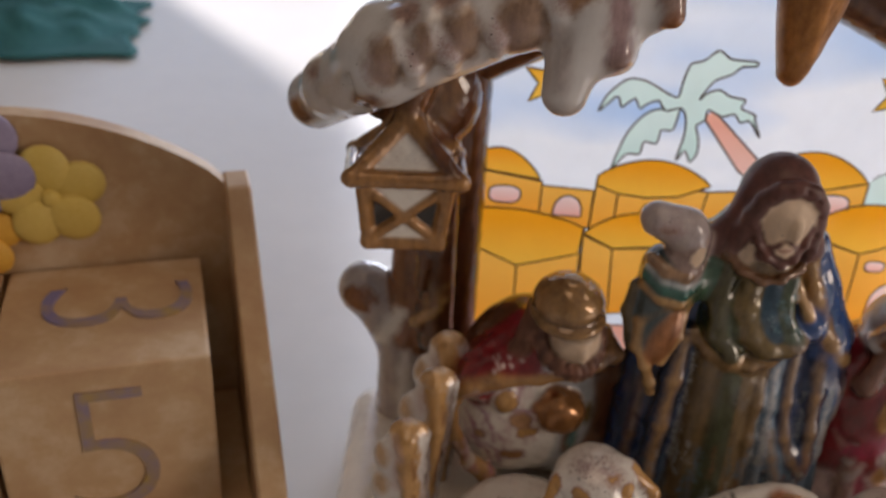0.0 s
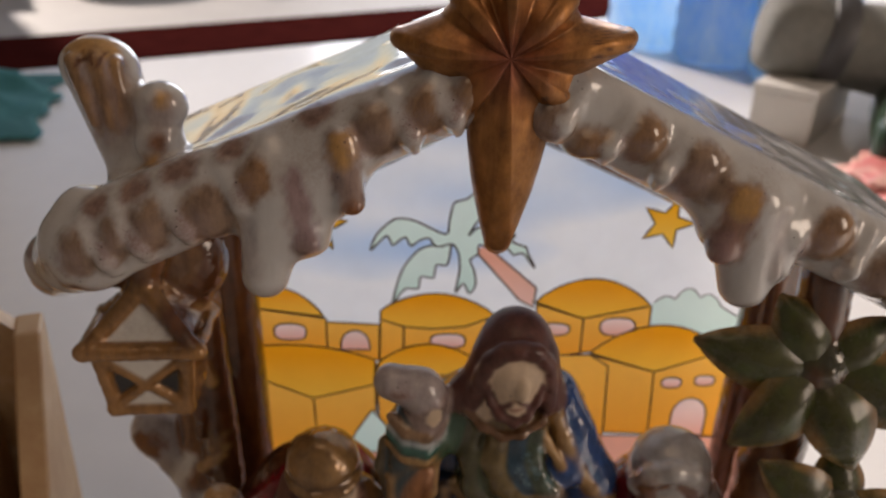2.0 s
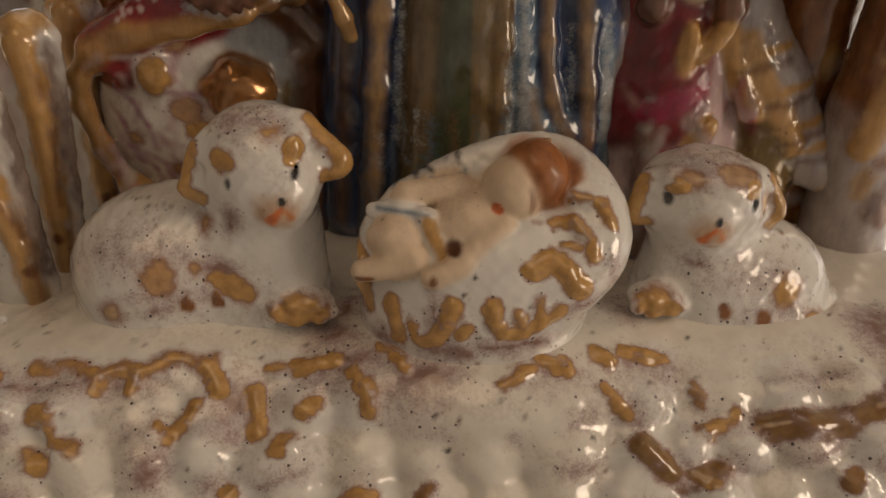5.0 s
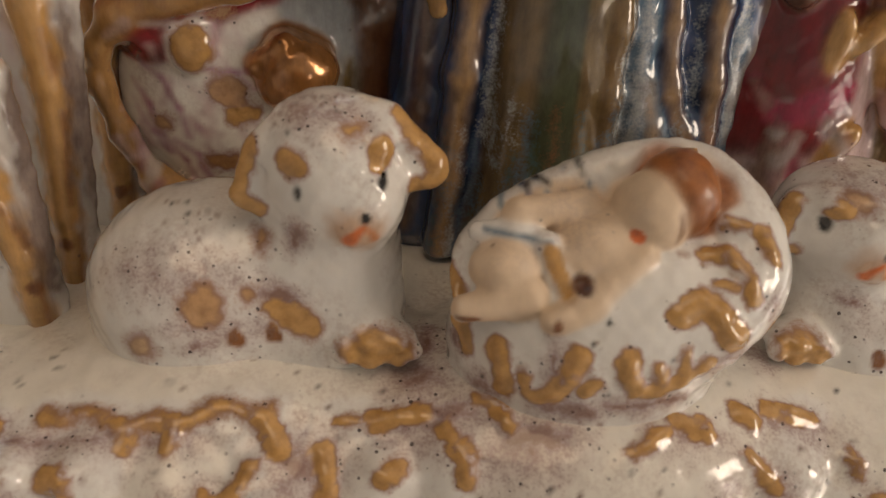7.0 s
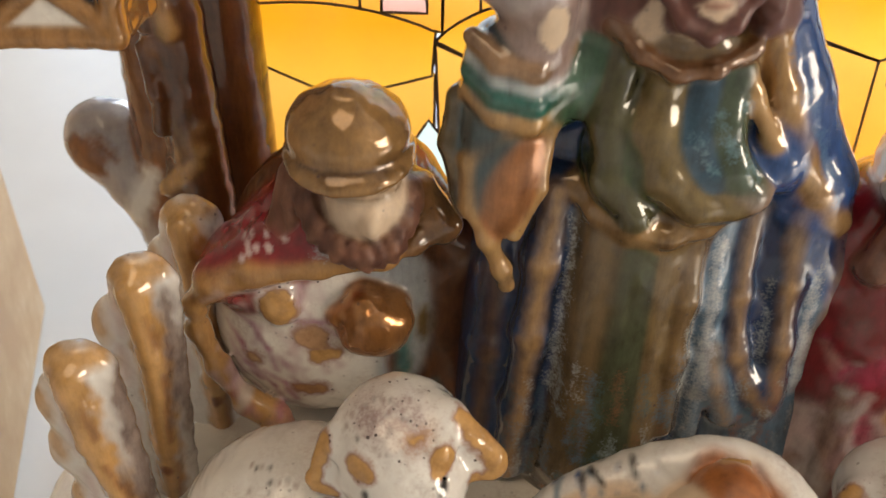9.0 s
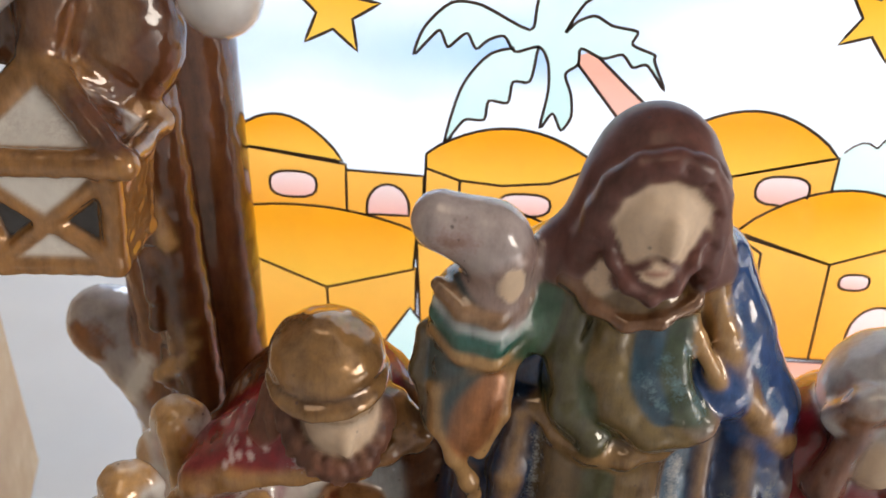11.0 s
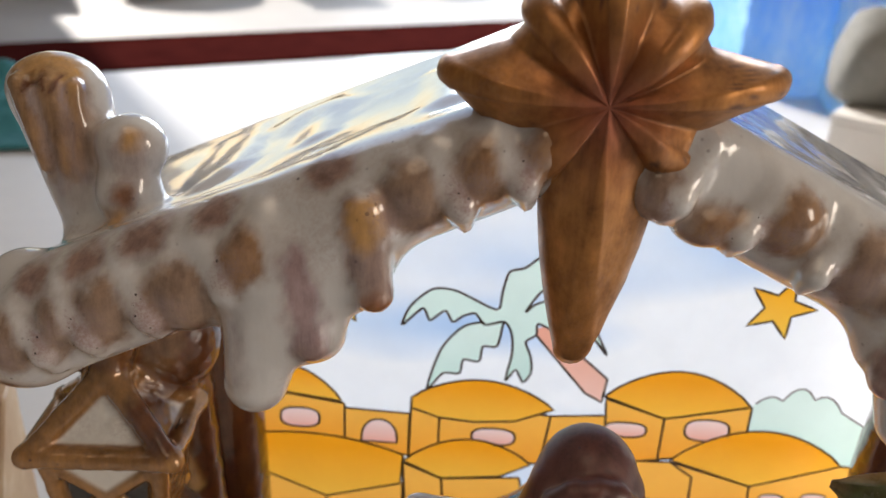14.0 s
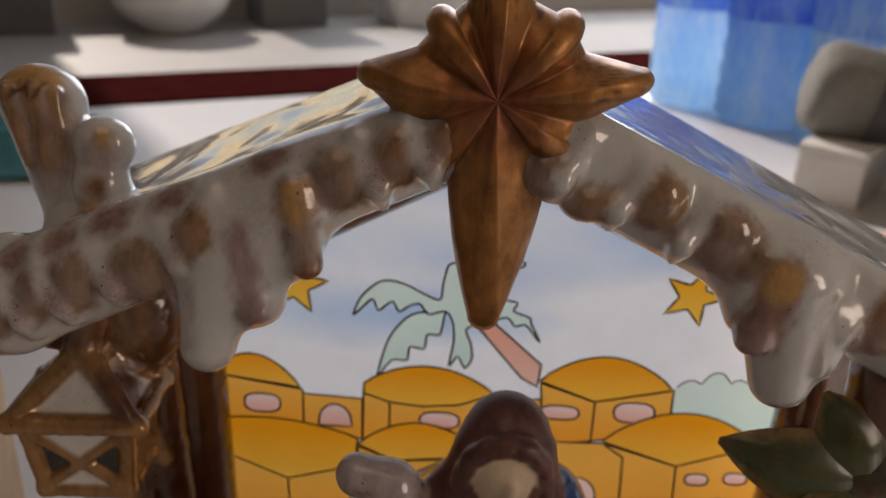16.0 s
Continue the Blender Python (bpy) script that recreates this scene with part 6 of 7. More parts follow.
palm((124, 147, 102), ((99.6, 149, 107.6, 5.2, 1.6), (155.6, 145, 94.0, 6.0, 2.0), (107.6, 142, 87.6, 5.4, 2.6), (132.4, 140, 83.4, 5.6, 3.0), (138.6, 150, 112, 4.8, 1.5), (115, 150, 117, 5.2, 1.2)),
     (((125, 160, 18), (124, 156, 70), 8, 6.5, RUST), ((124, 156, 70), (125, 151, 102), 6.5, 4.5, BROWN), ((125, 151, 102), (124, 152, 120), 5, 5, BROWN)))
palm((131, 140, 72.4), ((112.6, 138, 69.6, 4.4, 2.0), (114.6, 142, 83.6, 4.6, 1.4), (148.6, 141, 74.4, 4.2, 2.2), (149.6, 133, 59.0, 5.2, 2.6), (131.6, 134, 60.6, 3.8, 2.0), (131.6, 146, 86, 4.4, 1.0)),
     (((136, 150, 17), (133, 147, 45), 8, 7, GREYW), ((133, 147, 45), (131, 143, 70), 7, 5.5, RUST), ((130, 142, 40), (131, 141, 52), 2, 2, OCHRE)))


# ---- the printed translucent panel ----
def print_material(name, col, shade=None, sky=False):
    """Ink in a frosted sheet: most light comes through from behind, some is scattered back, a little gleams."""
    m = bpy.data.materials.new(name)
    m.use_nodes = True
    nt = m.node_tree
    nt.nodes.remove(nt.nodes["Principled BSDF"])
    tc = nt.nodes.new("ShaderNodeTexCoord")
    sp = nt.nodes.new("ShaderNodeSeparateXYZ")
    if sky:
        n = nt.nodes.new("ShaderNodeTexNoise")
        n.inputs["Scale"].default_value = 16
        n.inputs["Detail"].default_value = 2
        mp = nt.nodes.new("ShaderNodeMapping")
        mp.inputs["Rotation"].default_value = (0, radians(-28), 0)
        mp.inputs["Scale"].default_value = (0.8, 1, 2.4)
        nt.links.new(tc.outputs["Object"], mp.inputs[0])
        nt.links.new(mp.outputs[0], n.inputs["Vector"])
        nt.links.new(tc.outputs["Object"], sp.inputs[0])
        up = nt.nodes.new("ShaderNodeMapRange")
        up.inputs[1].default_value, up.inputs[2].default_value = 0.085, 0.150
        up.inputs[3].default_value, up.inputs[4].default_value = -0.10, 0.22
        nt.links.new(sp.outputs["Z"], up.inputs[0])
        ad = nt.nodes.new("ShaderNodeMath")
        ad.operation = "ADD"
        nt.links.new(n.outputs[0], ad.inputs[0])
        nt.links.new(up.outputs[0], ad.inputs[1])
        c = ramp_node(nt, ad.outputs[0], [(0.46, (0.93, 0.92, 0.91)), (0.72, (0.46, 0.62, 0.84))]).outputs[0]
    else:
        nt.links.new(tc.outputs["Generated"], sp.inputs[0])
        c = ramp_node(nt, sp.outputs["Z"], [(0.0, shade or col), (0.8, col)]).outputs[0]
    n2 = noise_node(nt, 120, 3)
    c = mix_node(nt, 0.10, c, ramp_node(nt, n2.outputs[0], [(0.35, (0.6, 0.6, 0.6)), (0.65, (1, 1, 1))]).outputs[0], "MULTIPLY")
    tl, df, gl = (nt.nodes.new("ShaderNodeBsdf" + k) for k in ("Translucent", "Diffuse", "Glossy"))
    gl.inputs["Roughness"].default_value = 0.12
    nt.links.new(c, tl.inputs[0])
    nt.links.new(c, df.inputs[0])
    m1, m2 = nt.nodes.new("ShaderNodeMixShader"), nt.nodes.new("ShaderNodeMixShader")
    m1.inputs[0].default_value, m2.inputs[0].default_value = 0.22, 0.04
    nt.links.new(tl.outputs[0], m1.inputs[1])
    nt.links.new(df.outputs[0], m1.inputs[2])
    nt.links.new(m1.outputs[0], m2.inputs[1])
    nt.links.new(gl.outputs[0], m2.inputs[2])
    nt.links.new(m2.outputs[0], nt.nodes["Material Output"].inputs[0])
    return m


M_SHEET = print_material("frosted_sky_print", (1, 1, 1), None, True)
I_YELLOW = print_material("yellow_print", (0.92, 0.44, 0.07), (0.90, 0.34, 0.03))
I_ROOF = print_material("amber_print", (0.90, 0.34, 0.012), (0.93, 0.49, 0.06))
I_PINK = print_material("pink_print", (0.88, 0.62, 0.54), (0.85, 0.40, 0.30))
I_ROSE = print_material("rose_print", (0.86, 0.40, 0.28), (0.90, 0.55, 0.44))
I_MINT = print_material("mint_print", (0.72, 0.84, 0.74), (0.62, 0.78, 0.68))
I_STAR = print_material("orange_print", (0.90, 0.40, 0.02), (0.93, 0.55, 0.08))
M_LINE = plain("dark_outline_ink", (0.12, 0.075, 0.05), (0.17, 0.11, 0.08), 200, 0.6, bump=0)

panel = tagged(new("printed_panel"), "")
panel.parent = ornament
tagged(panel, "translucent panel printed with yellow houses, palm and stars")
PANEL_Y = 0.190
PRINTS = []


def line_quads(pts, w, closed):
    """The corners of an outline's short strips."""
    if closed:
        pts = list(pts) + [pts[0], pts[1]]
    rail = []
    for i, (x, z) in enumerate(pts):
        a, b = pts[max(i - 1, 0)], pts[min(i + 1, len(pts) - 1)]
        d = Vector((b[0] - a[0], b[1] - a[1]))
        d = d.normalized() if d.length else Vector((1, 0))
        rail.append([(x - s * d.y * w, z + s * d.x * w) for s in (-1, 1)])
    return list(zip(rail, rail[1:]))


def outline(pts, w, closed, over):
    """Draws an outline in unbroken runs, leaving out what later fields cover."""
    run = []

    def flush():
        if len(run) > 1:
            bm = bmesh.new()
            vs = [[bm.verts.new((x * 0.001, PANEL_Y - 0.00015, z * 0.001)) for x, z in pair] for pair in [run[0][0]] + [q[1] for q in run]]
            for u, v in zip(vs, vs[1:]):
                bm.faces.new((u[0], v[0], v[1], u[1]))
            part("outline", bm, M_LINE, panel)
        run.clear()

    for q in line_quads(pts, w, closed):
        x = sum(p[0] for pair in q for p in pair) / 4
        z = sum(p[1] for pair in q for p in pair) / 4
        if any(inside(x, z, o) for o in over):
            flush()
        else:
            run.append(q)
    flush()


def shape(name, pts, material, w=0.24, extra=()):
    """Keeps one printed field; later fields cover earlier ones."""
    PRINTS.append((name, [tuple(p) for p in pts], material, w, list(extra)))


def arc(x0, z0, x1, z1, rise, n=14):
    return [(x0 + (x1 - x0) * i / n, z0 + (z1 - z0) * i / n + rise * math.sin(math.pi * i / n) ** 0.8) for i in range(n + 1)]


def oval(x, z, a, b, n=16, p=0.75):
    return [(x + a * math.copysign(abs(math.cos(t)) ** p, math.cos(t)), z + b * math.copysign(abs(math.sin(t)) ** p, math.sin(t))) for t in [i * math.tau / n for i in range(n)]]


def archway(x, z, w, h, n=10):
    return [(x - w, z)] + [(x - w * math.cos(math.pi * i / n), z + h - w + w * 1.2 * math.sin(math.pi * i / n)) for i in range(n + 1)] + [(x + w, z)]


def star_shape(x, z, r, turn=0.0):
    return [(x + (r if i % 2 == 0 else r * 0.42) * math.sin(turn + i * math.pi / 5), z + (r if i % 2 == 0 else r * 0.42) * math.cos(turn + i * math.pi / 5)) for i in range(10)]


def house(wall, roof, corner=None):
    """A printed house: wall outline, domed roof outline, and the bend of the walls."""
    shape("house_wall", wall, I_YELLOW)
    shape("house_roof", roof, I_ROOF, extra=[corner] if corner else ())


shape("sheet", [(3, 19), (130, 19), (130, 116), (60, 148), (3, 117)], M_SHEET, 0)
shape("road", [(4, 19.5), (129, 19.5), (129, 51), (96, 51), (70, 46), (21, 45), (4, 42)], I_ROSE)
shape("bush", [(103, 85)] + arc(103, 90, 109, 93, 2, 5) + arc(109.2, 93, 115, 94, 2.5, 5) + arc(115.2, 93.5, 121, 91, 2, 5) + [(126, 88), (126, 78), (103, 78)], I_MINT, 0.18)
shape("palm_trunk", [(59.5, 105.5), (62.5, 106.5), (75, 95.5), (74.5, 90), (71, 92)], I_ROSE)
# the fronds: smooth backs and toothed undersides
left_frond = [(54.2, 106.9), (50.6, 106.0), (48.8, 108.3), (46.4, 107.6), (44.6, 106.2), (43.2, 108.5), (41.6, 107.4), (40.2, 106.3), (39.0, 108.8), (37.2, 107.2), (35.0, 104.9), (36.6, 109.2), (40.6, 113.0), (45.2, 112.8), (52.6, 109.4)]
top_frond = [(53.4, 113), (54.4, 117.4), (57.2, 118.4), (60.3, 121.0), (63.4, 119.2), (69.4, 118.9), (69.2, 117.8), (66.4, 117.6), (64.2, 115.6), (60.6, 113.8), (58.0, 109.2)]
right_frond = [(59.6, 110.9), (62.2, 111.9), (65, 110.5), (68.8, 109.8), (68.3, 107.8), (71.8, 106.4), (72.0, 105.3), (74.2, 100.8), (71.0, 104.7), (68.8, 104.3), (67.0, 106.2), (64, 105.5), (60.6, 106.9)]
stem = [(60.4, 104.4), (58.6, 102.8), (59.8, 99.6), (60.2, 96), (58.8, 93.6), (57.2, 96.4), (55.4, 93.8), (56.2, 100), (55.8, 104.4)]
low_frond = [(53.6, 106.9), (47, 105.6), (42.6, 100), (40.2, 90.6), (43.2, 94.6), (46.4, 94.8), (47.0, 98.0), (50.0, 97.8), (50.6, 101.2), (53.2, 101.4), (53.9, 105.6)]


def rounded(pts, n=4):
    """A closed line that runs smoothly through the points."""
    out = []
    for i in range(len(pts)):
        a, b, c, d = (Vector(pts[(i + j) % len(pts)]) for j in (-1, 0, 1, 2))
        for k in range(n):
            t = k / n
            out.append(tuple(0.5 * (2 * b + (c - a) * 0.8 * t + (6 * (c - b) - (c - a) * 1.6 - (d - b) * 0.8) * t * t + (-4 * (c - b) + (c - a) * 0.8 + (d - b) * 0.8) * t ** 3)))
    return out


shape("palm_frond", rounded(low_frond), I_MINT)
shape("palm_crown", rounded(left_frond + top_frond + right_frond + stem), I_MINT)
shape("printed_star", star_shape(23.0, 111.2, 7.0, 0.14), I_STAR)
shape("printed_star", star_shape(104.3, 113.2, 6.8, 0.30), I_STAR)
shape("printed_star", star_shape(57.0, 137.5, 5.0, 0.3), I_STAR)
# back row of houses
house([(4, 89), (24, 86), (24.3, 77), (4, 76)], arc(4, 89, 23.5, 86.5, 6.5))
shape("house_wall", [(24, 85), (37, 84.5), (37, 74), (24, 76)], I_YELLOW)
house([(37.3, 88), (65.5, 86), (64, 74), (37, 72)], [(37.3, 86)] + arc(37.3, 88.5, 65.5, 87.5, 5.5) + [(58, 84.2), (50, 83.4), (43, 84)], [(43, 84), (43, 76)])
shape("house_wall", [(65, 86), (76, 87), (77, 75), (64, 75)], I_YELLOW)
house([(75.3, 91), (87.3, 87), (103.7, 91), (104, 80), (77, 75)], arc(75, 91.5, 103.5, 91, 7.0) + [(87.3, 87)], [(87.3, 87), (87.4, 76.5)])
for x, z, a, b in ((15, 82, 4, 2.4), (54, 80, 4.4, 2.1), (80, 83.8, 4.2, 1.8), (96, 84.8, 4.4, 2.6)):
    shape("house_window", oval(x, z, a, b), I_PINK)
shape("house_window", archway(31, 77, 3.6, 5), I_PINK)
# front row
house([(4, 70), (20, 62), (36, 67), (36, 48), (21, 45), (4, 43)], arc(4, 77, 36, 74, 2.5) + [(35.5, 66.5), (20, 62), (4, 69)], [(20, 62), (20.5, 45)])
house([(36, 72), (44, 68.5), (60, 70), (64, 52), (46, 49), (37, 52)], arc(36, 72.5, 62, 73.5, 6.0) + [(56, 70), (44, 68.6)], [(44, 68.5), (45.5, 50)])
shape("house_wall", [(77, 76), (90, 76.5), (95, 73.5), (96, 51), (76, 50)], I_YELLOW)
house([(90, 76.5), (107, 71.5), (122.5, 78), (127, 78), (127, 51), (96, 52), (95, 73)], arc(90, 77, 124, 78, 8.0) + [(107, 71.5)], [(107, 71.5), (108, 51)])
shape("palm_bush", [(28, 45), (31, 52), (35, 58.5), (39, 53), (43, 48), (46, 44)], I_MINT)
for x, z, a, b in ((112, 68.2, 2.6, 1.6), (120.5, 69, 2.6, 1.6)):
    shape("house_window", oval(x, z, a, b), I_PINK)
shape("house_door", archway(85.5, 52, 4.6, 14), I_PINK)
shape("house_door", archway(118, 51.5, 4.6, 11), I_PINK)


def lay_prints():
    """Cuts the sheet into the fields of the print, so that each spot belongs to the topmost one alone."""
    pts, faces = [], []
    for name, ring, mat, w, extra in PRINTS:
        area = sum(a[0] * b[1] - b[0] * a[1] for a, b in zip(ring, ring[1:] + ring[:1]))
        ring = ring if area > 0 else ring[::-1]
        faces.append(list(range(len(pts), len(pts) + len(ring))))
        pts += [Vector(p) for p in ring]
    vs, es, fs, ov, oe, of = geometry.delaunay_2d_cdt(pts, [], faces, 1, 1e-4, True)
    owner = [max(o) if o else -1 for o in of]
    for i, (name, outline_pts, mat, w, extra) in enumerate(PRINTS):
        mine = [f for f, o in zip(fs, owner) if o == i]
        if not mine:
            continue
        bm = bmesh.new()
        made = {}
        for f in mine:
            loop = []
            for v in f:
                if v not in made:
                    made[v] = bm.verts.new((vs[v].x * 0.001, PANEL_Y, vs[v].y * 0.001))
                loop.append(made[v])
            bm.faces.new(loop)
        ob = part(name, bm, mat, panel, "frosted translucent sheet with a pale blue sky" if i == 0 else "")
        if w:
            over = [p[1] for p in PRINTS[i + 1:]]
            outline(outline_pts, w, True, over)
            for e in extra:
                outline(dense(e + e[-2::-1])[:len(dense(e + e[-2::-1])) // 2 + 1], w, False, over)


def inside(x, z, ring):
    hit = False
    for (x0, z0), (x1, z1) in zip(ring, ring[1:] + ring[:1]):
        if (z0 > z) != (z1 > z) and x < x0 + (z - z0) / (z1 - z0) * (x1 - x0):
            hit = not hit
    return hit


def dense(ring, step=1.2):
    """More points along an outline."""
    out = []
    for a, b in zip(ring, ring[1:] + ring[:1]):
        n = max(1, int(math.hypot(b[0] - a[0], b[1] - a[1]) / step))
        out += [(a[0] + (b[0] - a[0]) * i / n, a[1] + (b[1] - a[1]) * i / n) for i in range(n)]
    return out


PRINTS = [(n, dense(o) if w else o, m, w, e) for n, o, m, w, e in PRINTS]
lay_prints()

# ---- the wooden block calendar ----
CAL = Matrix.Translation((-0.0785, 0.1655, -0.002)) @ Matrix.Rotation(radians(18), 4, "Z")
cal = tagged(new("block_calendar"), "wooden perpetual calendar holder covered in mottled tan paper, with flowers", "calendar")


def cal_board():
    """Back board with a shallow arched top."""
    bm = bmesh.new()
    w, n = 0.0545, 28
    cx = -0.0238
    prof = [(cx - w, 0.0)] + [(cx - w + 2 * w * i / n, 0.078 + 0.021 * math.sin(math.pi * i / n) ** 0.75) for i in range(n + 1)] + [(cx + w, 0.0)]
    f = [bm.verts.new((x, 0.0245, z)) for x, z in prof]
    face = bm.faces.new(f)
    ext = bmesh.ops.extrude_face_region(bm, geom=[face])
    bmesh.ops.translate(bm, vec=(0, 0.006, 0), verts=[v for v in ext["geom"] if isinstance(v, bmesh.types.BMVert)])
    bmesh.ops.recalc_face_normals(bm, faces=bm.faces[:])
    bmesh.ops.transform(bm, matrix=CAL, verts=bm.verts)
    part("back_board", bm, M_PARCH, cal)


cal_board()
part("tray", box_bm((-0.0778, -0.036, 0.0022), (0.0304, 0.0243, 0.0117), 0.001, CAL), M_PARCH, cal)


def cal_side(x):
    bm = bmesh.new()
    prof = [(-0.045, 0.002), (0.031, 0.002), (0.031, 0.079), (0.021, 0.0785), (-0.039, 0.030), (-0.045, 0.016)]
    f = [bm.verts.new((x, y, z)) for y, z in prof]
    face = bm.faces.new(f)
    ext = bmesh.ops.extrude_face_region(bm, geom=[face])
    bmesh.ops.translate(bm, vec=(0.0065, 0, 0), verts=[v for v in ext["geom"] if isinstance(v, bmesh.types.BMVert)])
    bmesh.ops.recalc_face_normals(bm, faces=bm.faces[:])
    bmesh.ops.bevel(bm, geom=bm.edges[:], offset=0.0006, segments=1, affect="EDGES")
    bmesh.ops.transform(bm, matrix=CAL, verts=bm.verts)
    part("side_panel", bm, M_PARCH, cal)


cal_side(0.0305)
cal_side(-0.0847)


def petal_flower(u, z, r, mat, name, turn):
    bm = bmesh.new()
    for i in range(5):
        a = turn + i * math.tau / 5
        m = Matrix.Translation((u + 0.6 * r * math.cos(a), 0.0225 - 0.0004 * i, z + 0.6 * r * math.sin(a))) @ Matrix.Rotation(-a, 4, "Y") @ Matrix.Diagonal((r * 0.55, 0.0016, r * 0.5, 1))
        bmesh.ops.create_uvsphere(bm, u_segments=14, v_segments=9, radius=1.0, matrix=m)
    bmesh.ops.create_uvsphere(bm, u_segments=12, v_segments=8, radius=1.0, matrix=Matrix.Translation((u, 0.0208, z)) @ Matrix.Diagonal((r * 0.2, 0.0012, r * 0.2, 1)))
    bmesh.ops.transform(bm, matrix=CAL, verts=bm.verts)
    part(name, bm, mat, cal, smooth=True)


petal_flower(-0.0105, 0.0785, 0.0118, M_YELLOW, "yellow_flower", 0.4)
petal_flower(-0.0265, 0.0875, 0.0125, M_LILAC, "lilac_flower", 0.9)
petal_flower(-0.0285, 0.0690, 0.0095, M_ORANGE, "orange_flower", 0.2)


def digit(text, m, parent):
    cu = bpy.data.curves.new("digit", "FONT")
    cu.body, cu.size, cu.extrude, cu.align_x, cu.align_y = text, 0.052, 0.0004, "CENTER", "CENTER"
    cu.offset = -0.0011
    tmp = bpy.data.objects.new("digit_tmp", cu)
    scene.collection.objects.link(tmp)
    me = bpy.data.meshes.new_from_object(tmp.evaluated_get(bpy.context.evaluated_depsgraph_get()))
    bpy.data.objects.remove(tmp)
    me.transform(m)
    me.materials.append(M_DIGIT)
    ob = new("digit", me)
    ob.parent = parent
    return ob


def number_block(u, front, top):
    ob = tagged(new("number_block"), "mottled tan wooden cube with painted numerals", "number block", "calendar blocks")
    part("cube", box_bm((u - 0.023, -0.023, 0.0120), (u + 0.023, 0.023, 0.0580), 0.0008, CAL), M_PARCH, ob)
    digit(front, CAL @ Matrix.Translation((u + 0.001, -0.0233, 0.0335)) @ Matrix.Rotation(radians(90), 4, "X"), ob)
    if top:
        digit(top, CAL @ Matrix.Translation((u + 0.001, 0.002, 0.0583)) @ Matrix.Rotation(radians(-90), 4, "Z"), ob)


number_block(0.0, "5", "3")
number_block(-0.0475, "2", "")

# ---- things farther off on the table ----
def cloth():
    bm = bmesh.new()
    bmesh.ops.create_grid(bm, x_segments=50, y_segments=40, size=1)
    for v in bm.verts:
        x, y = v.co.x, v.co.y
        r = max(0.0, 1 - (x * x + y * y) ** 0.5)
        f = noise.noise(Vector((x * 3, y * 3, 2))) * 0.5 + noise.noise(Vector((x * 7, y * 6, 5))) * 0.25
        v.co = Vector((x * 0.13 + 0.015 * noise.noise(Vector((y * 3, 1, 0))), y * 0.085 + 0.012 * noise.noise(Vector((x * 3, 4, 0))), 0.002 + (0.035 + 0.05 * f) * min(1, r * 2.4) * (0.6 + 0.4 * abs(f)) + 0.006 * abs(f)))
    ext = bmesh.ops.extrude_face_region(bm, geom=bm.faces[:])
    bmesh.ops.translate(bm, vec=(0, 0, 0.0015), verts=[v for v in ext["geom"] if isinstance(v, bmesh.types.BMVert)])
    bmesh.ops.transform(bm, matrix=Matrix.Translation((-0.36, 0.60, 0.0)) @ Matrix.Rotation(radians(15), 4, "Z"), verts=bm.verts)
    tagged(part("cloth", bm, M_TEAL, smooth=True), "crumpled teal cloth on the white table", "cloth")


cloth()


def lathe(profile, seg=36):
    bm = bmesh.new()
    rings = [[bm.verts.new((r * math.cos(i * math.tau / seg), r * math.sin(i * math.tau / seg), z)) for i in range(seg)] for r, z in profile]
    for a, b in zip(rings, rings[1:]):
        for i in range(seg):
            bm.faces.new((a[i], a[(i + 1) % seg], b[(i + 1) % seg], b[i]))
    bm.faces.new(rings[0][::-1])
    bm.faces.new(rings[-1])
    return bm


def thin_plastic(name, a, b, scale):
    """Thin coloured plastic: daylight comes through it softly and it gleams."""
    m = plain(name, a, b, scale, 0.08, spread=0.12)
    nt = m.node_tree
    # tall pale streaks in the colour stand in for reflected light
    for n in [n for n in nt.nodes if n.type == "TEX_NOISE"]:
        tall = nt.nodes.new("ShaderNodeMapping")
        tall.inputs["Scale"].default_value = (1.0, 1.0, 0.22)
        nt.links.new(n.inputs["Vector"].links[0].from_socket, tall.inputs[0])
        nt.links.new(tall.outputs[0], n.inputs["Vector"])
    p = nt.nodes["Principled BSDF"]
    tl, mx = nt.nodes.new("ShaderNodeBsdfTranslucent"), nt.nodes.new("ShaderNodeMixShader")
    nt.links.new(p.inputs["Base Color"].links[0].from_socket, tl.inputs[0])
    mx.inputs[0].default_value = 0.85
    nt.links.new(p.outputs[0], mx.inputs[1])
    nt.links.new(tl.outputs[0], mx.inputs[2])
    nt.links.new(mx.outputs[0], nt.nodes["Material Output"].inputs[0])
    return m


M_BLUE = thin_plastic("blue_label_film", (0.08, 0.30, 0.95), (0.80, 0.92, 0.99), 34)
M_CLEAR = thin_plastic("pale_blue_plastic", (0.42, 0.72, 0.98), (0.92, 0.98, 0.99), 30)


